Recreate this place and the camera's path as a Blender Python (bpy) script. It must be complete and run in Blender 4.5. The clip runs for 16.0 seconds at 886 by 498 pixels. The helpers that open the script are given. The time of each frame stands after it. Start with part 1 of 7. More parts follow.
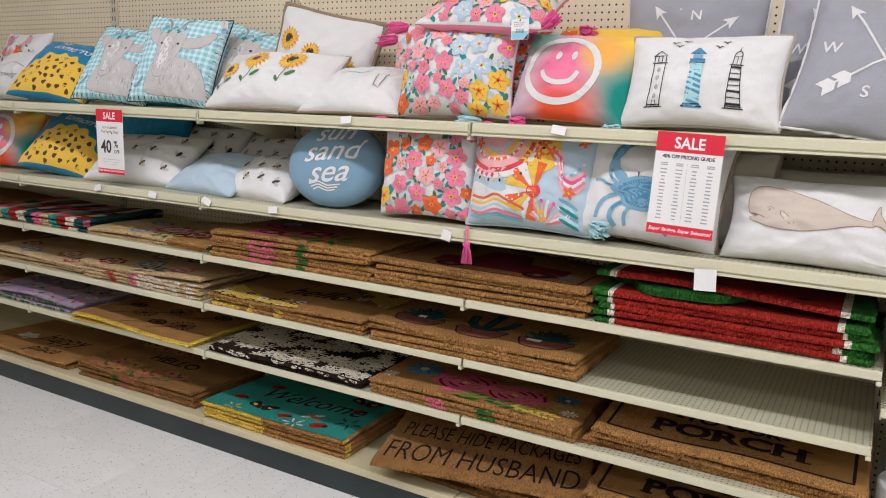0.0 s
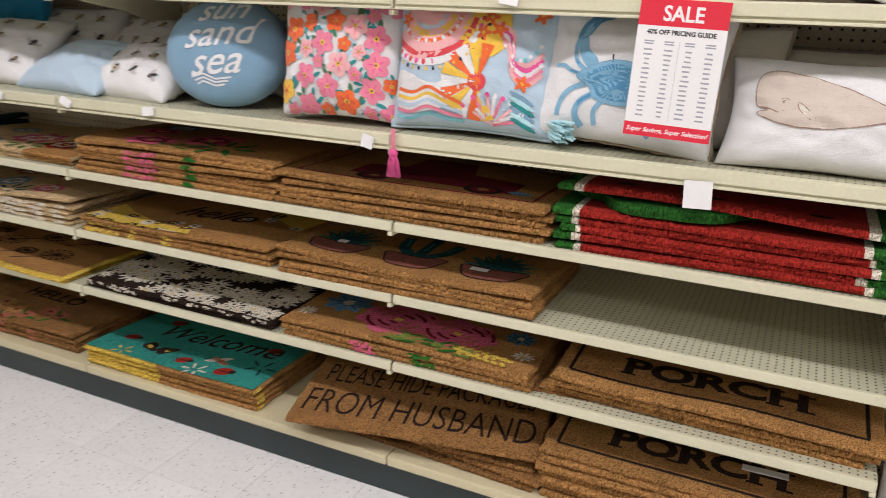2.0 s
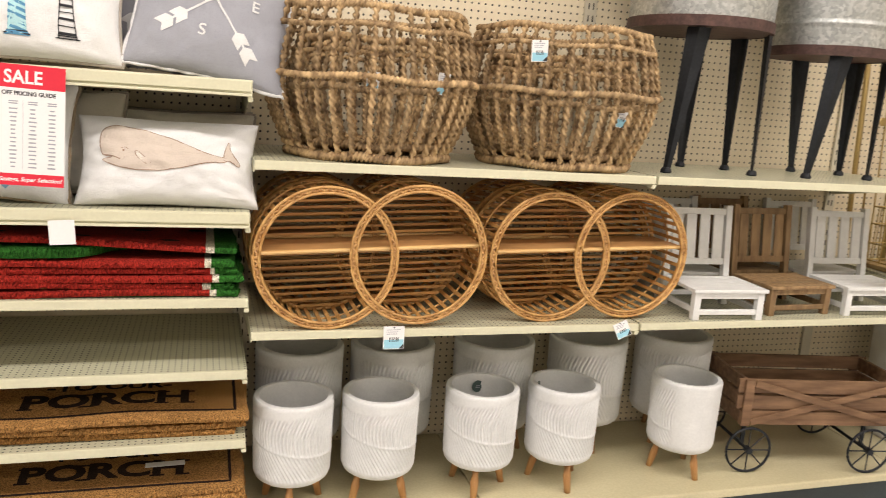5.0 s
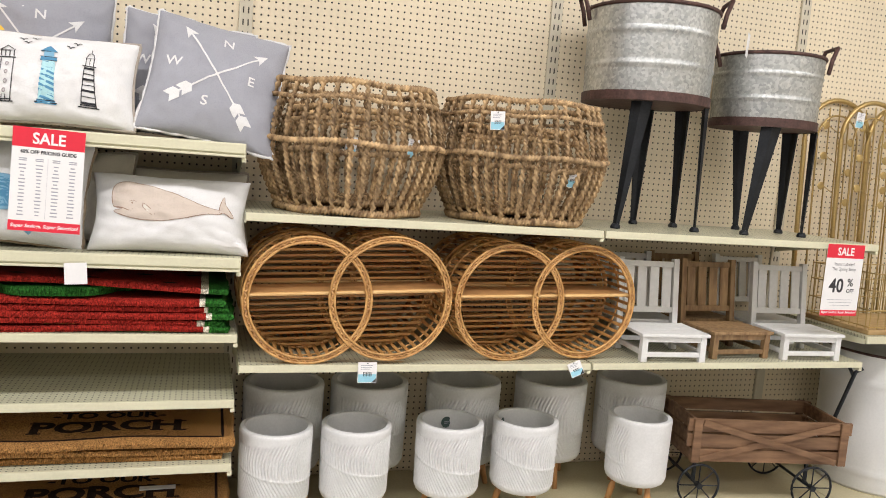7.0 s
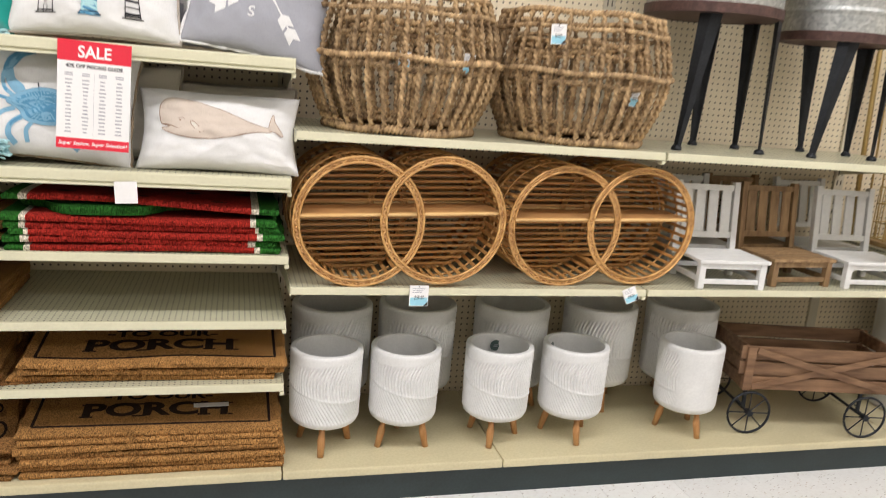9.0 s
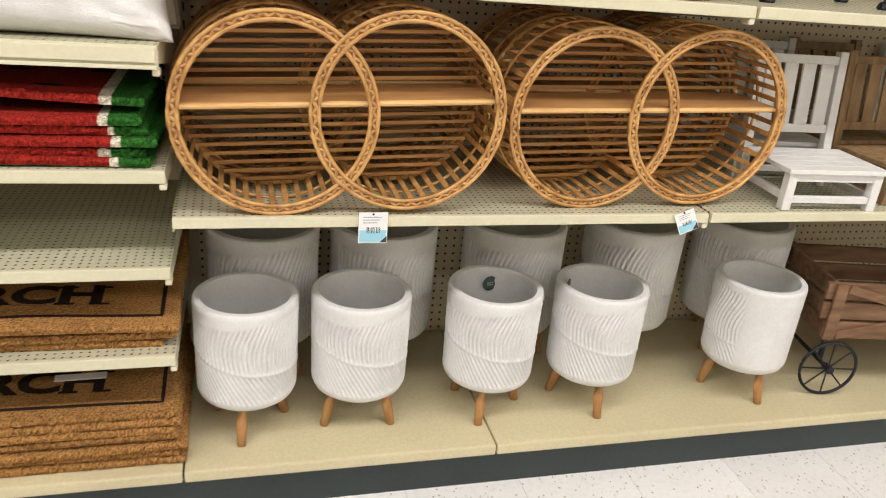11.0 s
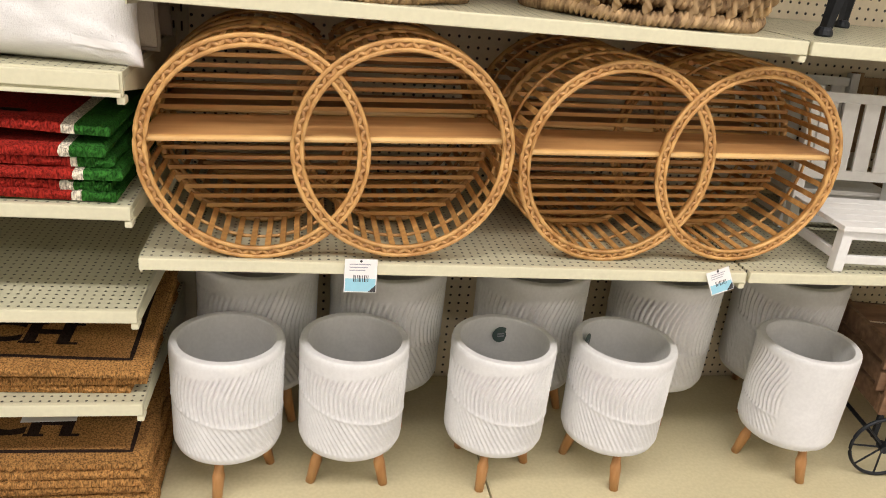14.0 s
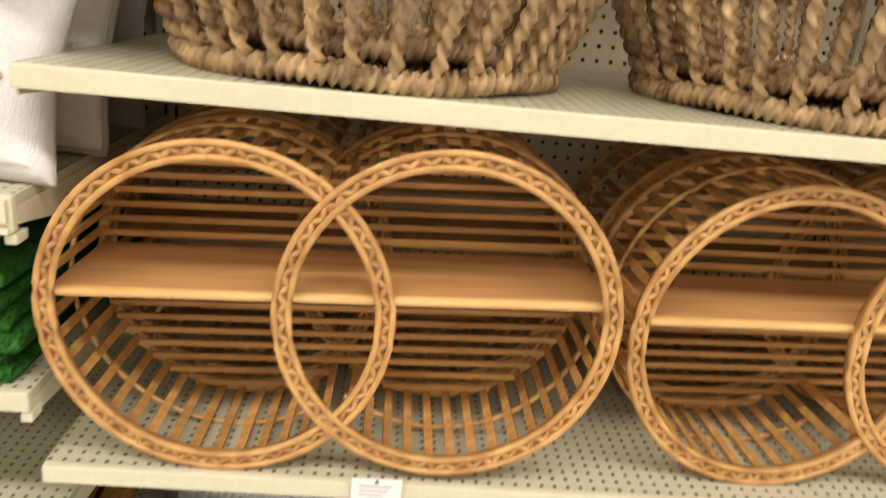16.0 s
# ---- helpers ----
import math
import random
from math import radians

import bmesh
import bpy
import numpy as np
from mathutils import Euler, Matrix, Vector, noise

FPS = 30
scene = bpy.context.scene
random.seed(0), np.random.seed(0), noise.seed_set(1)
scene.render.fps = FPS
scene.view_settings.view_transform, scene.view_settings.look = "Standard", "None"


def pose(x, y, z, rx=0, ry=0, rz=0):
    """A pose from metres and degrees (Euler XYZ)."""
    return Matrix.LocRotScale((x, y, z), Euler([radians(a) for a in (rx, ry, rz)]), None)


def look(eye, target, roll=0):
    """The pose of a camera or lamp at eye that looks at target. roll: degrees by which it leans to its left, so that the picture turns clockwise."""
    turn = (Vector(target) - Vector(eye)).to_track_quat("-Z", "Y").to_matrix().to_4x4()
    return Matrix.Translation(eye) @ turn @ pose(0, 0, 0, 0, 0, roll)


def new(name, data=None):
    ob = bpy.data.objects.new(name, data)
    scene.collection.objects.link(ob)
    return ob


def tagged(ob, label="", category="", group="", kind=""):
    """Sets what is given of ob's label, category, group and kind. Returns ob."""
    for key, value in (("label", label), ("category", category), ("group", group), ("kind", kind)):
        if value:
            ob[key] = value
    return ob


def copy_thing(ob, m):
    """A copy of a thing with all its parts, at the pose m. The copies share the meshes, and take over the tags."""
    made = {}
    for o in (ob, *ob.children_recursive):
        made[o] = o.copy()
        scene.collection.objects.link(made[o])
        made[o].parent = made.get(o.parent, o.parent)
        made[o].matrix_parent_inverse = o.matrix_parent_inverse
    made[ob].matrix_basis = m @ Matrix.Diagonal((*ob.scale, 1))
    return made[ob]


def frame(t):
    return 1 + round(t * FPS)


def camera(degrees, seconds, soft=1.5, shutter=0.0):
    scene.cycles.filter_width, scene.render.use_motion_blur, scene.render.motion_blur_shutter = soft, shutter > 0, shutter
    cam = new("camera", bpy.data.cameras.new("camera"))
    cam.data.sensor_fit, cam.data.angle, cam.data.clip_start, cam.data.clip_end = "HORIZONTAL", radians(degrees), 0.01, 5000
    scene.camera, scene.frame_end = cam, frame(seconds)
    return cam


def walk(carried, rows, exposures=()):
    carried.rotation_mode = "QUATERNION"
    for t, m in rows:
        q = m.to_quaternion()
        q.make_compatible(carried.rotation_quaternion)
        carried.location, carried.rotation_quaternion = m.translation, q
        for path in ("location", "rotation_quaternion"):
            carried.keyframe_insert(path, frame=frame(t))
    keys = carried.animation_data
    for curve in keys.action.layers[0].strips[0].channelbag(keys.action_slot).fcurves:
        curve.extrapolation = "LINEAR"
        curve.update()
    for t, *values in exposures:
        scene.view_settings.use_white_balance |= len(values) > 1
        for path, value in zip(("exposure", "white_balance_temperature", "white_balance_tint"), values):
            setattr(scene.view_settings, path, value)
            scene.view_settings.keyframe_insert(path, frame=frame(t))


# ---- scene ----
cam = camera(59.8, 16.0, 0.9, 0.5)
PATH = [
    (0, (0.027, 0.095, 1.476), (-0.945, 1.803, 1.105), 1.9),
    (0.5, (-0.027, 0.119, 1.477), (-0.992, 1.819, 1.054), 1.5),
    (1, (-0.118, 0.157, 1.452), (-1.054, 1.857, 0.967), 1.5),
    (1.5, (-0.145, 0.375, 1.411), (-1.029, 2.078, 0.848), 1.6),
    (2, (-0.184, 0.568, 1.41), (-0.985, 2.292, 0.788), 1.7),
    (2.5, (-0.283, 0.622, 1.43), (-0.852, 2.435, 0.807), 2.4),
    (3, (-0.237, 0.575, 1.416), (-0.534, 2.472, 0.855), 3.3),
    (3.5, (-0.046, 0.459, 1.398), (0.006, 2.396, 0.903), 4.6),
    (4, (0.027, 0.393, 1.422), (0.343, 2.311, 0.95), 4.6),
    (4.5, (-0.024, 0.296, 1.431), (0.472, 2.181, 0.984), 4.2),
    (5, (-0.035, 0.206, 1.413), (0.557, 2.077, 1.025), 4.0),
    (5.2, (-0.037, 0.192, 1.426), (0.579, 2.056, 1.042), 4.0),
    (7.3, (-0.034, -0.126, 1.41), (0.554, 1.774, 1.198), 4.6),
    (7.5, (-0.042, -0.137, 1.408), (0.534, 1.766, 1.197), 4.6),
    (8, (-0.065, -0.154, 1.405), (0.488, 1.753, 1.166), 4.6),
    (8.5, (-0.079, -0.153, 1.434), (0.46, 1.745, 1.108), 4.8),
    (9, (-0.082, -0.001, 1.416), (0.444, 1.876, 0.97), 4.8),
    (9.5, (-0.091, 0.183, 1.384), (0.451, 2.026, 0.825), 4.6),
    (9.7, (-0.061, 0.248, 1.347), (0.487, 2.077, 0.75), 4.4),
    (11.8, (0.336, 0.949, 1.322), (0.795, 2.717, 0.507), 5.8),
    (12, (0.353, 0.945, 1.327), (0.796, 2.729, 0.539), 5.8),
    (12.5, (0.379, 0.927, 1.338), (0.786, 2.737, 0.592), 6.1),
    (13, (0.376, 0.925, 1.34), (0.764, 2.75, 0.618), 6.1),
    (13.5, (0.373, 0.927, 1.339), (0.75, 2.755, 0.62), 6.0),
    (14, (0.376, 0.945, 1.338), (0.742, 2.759, 0.58), 6.0),
    (14.5, (0.434, 0.98, 1.325), (0.781, 2.781, 0.526), 6.0),
    (15, (0.46, 1.136, 1.292), (0.74, 2.932, 0.459), 5.6),
    (15.5, (0.441, 1.371, 1.313), (0.636, 3.203, 0.533), 5.2),
    (16, (0.486, 1.48, 1.325), (0.623, 3.372, 0.691), 5.7),
]
walk(cam, [(t, look(eye, target, roll)) for t, eye, target, roll in PATH],
     [(0, -0.77, 5850, 12), (2.5, -0.62, 6100, 14), (3.5, -0.5, 6400, 12), (5, -0.4, 6550, 11), (7.5, -0.48, 6000, 10), (9.5, -0.45, 6150, 10), (12, -0.41, 6400, 11), (14.5, -0.38, 6450, 11), (16, -0.26, 6700, 11)])

# ---- world and light ----
world = bpy.data.worlds.new("world")
world.use_nodes = True
world.node_tree.nodes["Background"].inputs[0].default_value = (1.0, 0.95, 0.88, 1)
world.node_tree.nodes["Background"].inputs[1].default_value = 0.025
scene.world = world
scene.view_settings.exposure = 0.0

CEIL = 3.5
LAMP_ROWS = (0.75, -1.6)
LAMP_POWER = {0.75: 205.0, -1.6: 92.0}
for y in LAMP_ROWS:
    lamp = bpy.data.lights.new("tube_light", "AREA")
    lamp.shape, lamp.size, lamp.size_y, lamp.energy, lamp.color = "RECTANGLE", 8.4, 0.3, LAMP_POWER[y], (1.0, 0.925, 0.89)
    ob = new("tube_light", lamp)
    ob.matrix_world = pose(0.25, y, CEIL - 0.13)


# ---- materials ----
def shader(name, rough=0.6, metal=0.0):
    m = bpy.data.materials.new(name)
    m.use_nodes = True
    b = m.node_tree.nodes["Principled BSDF"]
    b.inputs["Roughness"].default_value = rough
    b.inputs["Metallic"].default_value = metal
    return m, m.node_tree.nodes, m.node_tree.links, b


def ramp(N, L, src, a, b, lo=0.3, hi=0.7):
    r = N.new("ShaderNodeValToRGB")
    r.color_ramp.elements[0].position, r.color_ramp.elements[1].position = lo, hi
    r.color_ramp.elements[0].color, r.color_ramp.elements[1].color = (*a, 1), (*b, 1)
    L.new(src, r.inputs[0])
    return r.outputs[0]


def noise_of(N, L, scale, stretch=(1, 1, 1), detail=4.0):
    tc = N.new("ShaderNodeTexCoord")
    mp = N.new("ShaderNodeMapping")
    mp.inputs["Scale"].default_value = stretch
    L.new(tc.outputs["Object"], mp.inputs[0])
    n = N.new("ShaderNodeTexNoise")
    n.inputs["Scale"].default_value, n.inputs["Detail"].default_value = scale, detail
    L.new(mp.outputs[0], n.inputs["Vector"])
    return n.outputs["Fac"]


def mixed(N, L, fac, a, b, mode="MIX"):
    mx = N.new("ShaderNodeMix")
    mx.data_type, mx.blend_type = "RGBA", mode
    for sock, v in ((mx.inputs[0], fac), (mx.inputs[6], a), (mx.inputs[7], b)):
        if isinstance(v, (int, float)):
            sock.default_value = v
        elif isinstance(v, tuple):
            sock.default_value = (*v, 1)
        else:
            L.new(v, sock)
    return mx.outputs[2]


def bump(N, L, b, height, strength=0.3, dist=0.002):
    bp = N.new("ShaderNodeBump")
    bp.inputs["Strength"].default_value, bp.inputs["Distance"].default_value = strength, dist
    L.new(height, bp.inputs["Height"])
    L.new(bp.outputs[0], b.inputs["Normal"])


def plain(name, col, rough=0.6, metal=0.0, var=0.12, scale=6.0, fine=120.0, relief=0.15, stretch=(1, 1, 1), each=0.0):
    """Two scales of variation round one colour: broad staining and fine grain, with a little relief."""
    m, N, L, b = shader(name, rough, metal)
    dark = tuple(c * (1 - var) for c in col)
    lite = tuple(min(1, c * (1 + var * 0.6)) for c in col)
    broad = ramp(N, L, noise_of(N, L, scale, stretch), dark, lite, 0.3, 0.7)
    f = noise_of(N, L, fine, stretch, 3)
    grain = ramp(N, L, f, (1 - var,) * 3, (1, 1, 1), 0.35, 0.65)
    c = mixed(N, L, 1.0, broad, grain, "MULTIPLY")
    if each:
        oi = N.new("ShaderNodeObjectInfo")
        c = mixed(N, L, 1.0, c, ramp(N, L, oi.outputs["Random"], (1 - each,) * 3, (1, 1, 1), 0, 1), "MULTIPLY")
    L.new(c, b.inputs["Base Color"])
    bump(N, L, b, f, relief)
    return m


def holed(name, col, pitch, radius, axes, rough=0.5, deep=(0.02, 0.017, 0.013)):
    """Painted board or sheet steel punched with a square grid of holes."""
    m, N, L, b = shader(name, rough)
    geo = N.new("ShaderNodeNewGeometry")
    sep = N.new("ShaderNodeSeparateXYZ")
    L.new(geo.outputs["Position"], sep.inputs[0])
    sq = []
    for a in axes:
        d = N.new("ShaderNodeMath"); d.operation = "DIVIDE"; d.inputs[1].default_value = pitch
        L.new(sep.outputs[a], d.inputs[0])
        f = N.new("ShaderNodeMath"); f.operation = "FRACT"; L.new(d.outputs[0], f.inputs[0])
        s_ = N.new("ShaderNodeMath"); s_.operation = "SUBTRACT"; s_.inputs[1].default_value = 0.5
        L.new(f.outputs[0], s_.inputs[0])
        p = N.new("ShaderNodeMath"); p.operation = "POWER"; p.inputs[1].default_value = 2
        L.new(s_.outputs[0], p.inputs[0])
        sq.append(p)
    ad = N.new("ShaderNodeMath"); L.new(sq[0].outputs[0], ad.inputs[0]); L.new(sq[1].outputs[0], ad.inputs[1])
    rt = N.new("ShaderNodeMath"); rt.operation = "SQRT"; L.new(ad.outputs[0], rt.inputs[0])
    r = radius / pitch
    base = ramp(N, L, noise_of(N, L, 3.0), tuple(c * 0.9 for c in col), col, 0.3, 0.7)
    grain = ramp(N, L, noise_of(N, L, 90.0), (0.93,) * 3, (1, 1, 1))
    base = mixed(N, L, 1.0, base, grain, "MULTIPLY")
    hole = ramp(N, L, rt.outputs[0], (1, 1, 1), (0, 0, 0), r * 0.8, r * 1.15)
    L.new(mixed(N, L, hole, base, deep), b.inputs["Base Color"])
    bump(N, L, b, ramp(N, L, rt.outputs[0], (0, 0, 0), (1, 1, 1), r * 0.7, r * 1.2), 0.5, 0.003)
    return m


def coir(name, col, each=0.25):
    """Coconut fibre: short bristles, light tips over dark roots."""
    m, N, L, b = shader(name, 0.95)
    b.inputs["Specular IOR Level"].default_value = 0.12
    f = noise_of(N, L, 300.0, (1, 1, 0.3), 6)
    g = noise_of(N, L, 9.0)
    c = ramp(N, L, f, tuple(x * 0.40 for x in col), tuple(min(1, x * 1.35) for x in col), 0.36, 0.60)
    c = mixed(N, L, 1.0, c, ramp(N, L, g, (0.78,) * 3, (1, 1, 1)), "MULTIPLY")
    oi = N.new("ShaderNodeObjectInfo")
    c = mixed(N, L, 1.0, c, ramp(N, L, oi.outputs["Random"], (1 - each,) * 3, (1, 1, 1), 0, 1), "MULTIPLY")
    L.new(c, b.inputs["Base Color"])
    bump(N, L, b, f, 0.9, 0.004)
    return m


def fabric(name, col, var=0.06):
    m, N, L, b = shader(name, 0.9)
    w1, w2 = noise_of(N, L, 700.0, (1, 1, 0.12), 2), noise_of(N, L, 700.0, (0.12, 1, 1), 2)
    ad = N.new("ShaderNodeMath"); L.new(w1, ad.inputs[0]); L.new(w2, ad.inputs[1])
    c = ramp(N, L, ad.outputs[0], tuple(x * (1 - var * 1.6) for x in col), col, 0.75, 1.15)
    c = mixed(N, L, 1.0, c, ramp(N, L, noise_of(N, L, 14.0), (1 - var,) * 3, (1, 1, 1)), "MULTIPLY")
    L.new(c, b.inputs["Base Color"])
    b.inputs["Sheen Weight"].default_value = 0.15
    ad2 = N.new("ShaderNodeMath"); L.new(ad.outputs[0], ad2.inputs[0]); L.new(noise_of(N, L, 22.0, (1, 1, 1), 3), ad2.inputs[1])
    bump(N, L, b, ad2.outputs[0], 0.35, 0.006)
    return m


def wood(name, a, b_, scale=9.0, stretch=(1, 1, 14), rough=0.55, each=0.25):
    m, N, L, b = shader(name, rough)
    f = noise_of(N, L, scale, stretch, 6)
    c = ramp(N, L, f, a, b_, 0.32, 0.68)
    c = mixed(N, L, 1.0, c, ramp(N, L, noise_of(N, L, 5.0), (0.8,) * 3, (1, 1, 1)), "MULTIPLY")
    oi = N.new("ShaderNodeObjectInfo")
    c = mixed(N, L, 1.0, c, ramp(N, L, oi.outputs["Random"], (1 - each,) * 3, (1, 1, 1), 0, 1), "MULTIPLY")
    L.new(c, b.inputs["Base Color"])
    bump(N, L, b, f, 0.3, 0.002)
    return m


def galvanised(name):
    m, N, L, b = shader(name, 0.42, 0.85)
    tc = N.new("ShaderNodeTexCoord")
    v = N.new("ShaderNodeTexVoronoi")
    v.inputs["Scale"].default_value = 105.0
    L.new(tc.outputs["Object"], v.inputs["Vector"])
    sep = N.new("ShaderNodeSeparateColor")
    L.new(v.outputs["Color"], sep.inputs[0])
    c = ramp(N, L, sep.outputs[0], (0.32, 0.335, 0.33), (0.62, 0.63, 0.61), 0.15, 0.95)
    c = mixed(N, L, 0.38, c, ramp(N, L, noise_of(N, L, 9.0, (1, 1, 1), 6), (0.33, 0.335, 0.32), (0.60, 0.61, 0.59)))
    L.new(c, b.inputs["Base Color"])
    L.new(ramp(N, L, sep.outputs[1], (0.32,) * 3, (0.6,) * 3, 0, 1), b.inputs["Roughness"])
    return m


def speckled(name):
    m, N, L, b = shader(name, 0.28)
    tc = N.new("ShaderNodeTexCoord")
    v = N.new("ShaderNodeTexVoronoi")
    v.inputs["Scale"].default_value = 75.0
    geo = N.new("ShaderNodeNewGeometry")
    L.new(geo.outputs["Position"], v.inputs["Vector"])
    base = ramp(N, L, noise_of(N, L, 4.0), (0.78, 0.775, 0.755), (0.86, 0.855, 0.84))
    oi = N.new("ShaderNodeObjectInfo")
    base = mixed(N, L, 1.0, base, ramp(N, L, oi.outputs["Random"], (0.94,) * 3, (1, 1, 1), 0, 1), "MULTIPLY")
    n2 = noise_of(N, L, 60.0)
    n2.node.inputs["Detail"].default_value = 6
    base = mixed(N, L, 1.0, base, ramp(N, L, n2, (0.95, 0.945, 0.94), (1, 1, 1), 0.38, 0.5), "MULTIPLY")
    spot = ramp(N, L, v.outputs["Distance"], (1, 1, 1), (0, 0, 0), 0.15, 0.24)
    pick = N.new("ShaderNodeSeparateColor"); L.new(v.outputs["Color"], pick.inputs[0])
    few = ramp(N, L, pick.outputs[0], (0, 0, 0), (1, 1, 1), 0.45, 0.5)
    spot = mixed(N, L, 1.0, spot, few, "MULTIPLY")
    L.new(mixed(N, L, spot, base, ramp(N, L, pick.outputs[1], (0.20, 0.17, 0.15), (0.55, 0.46, 0.38), 0, 1)), b.inputs["Base Color"])
    bump(N, L, b, noise_of(N, L, 25.0), 0.05)
    return m


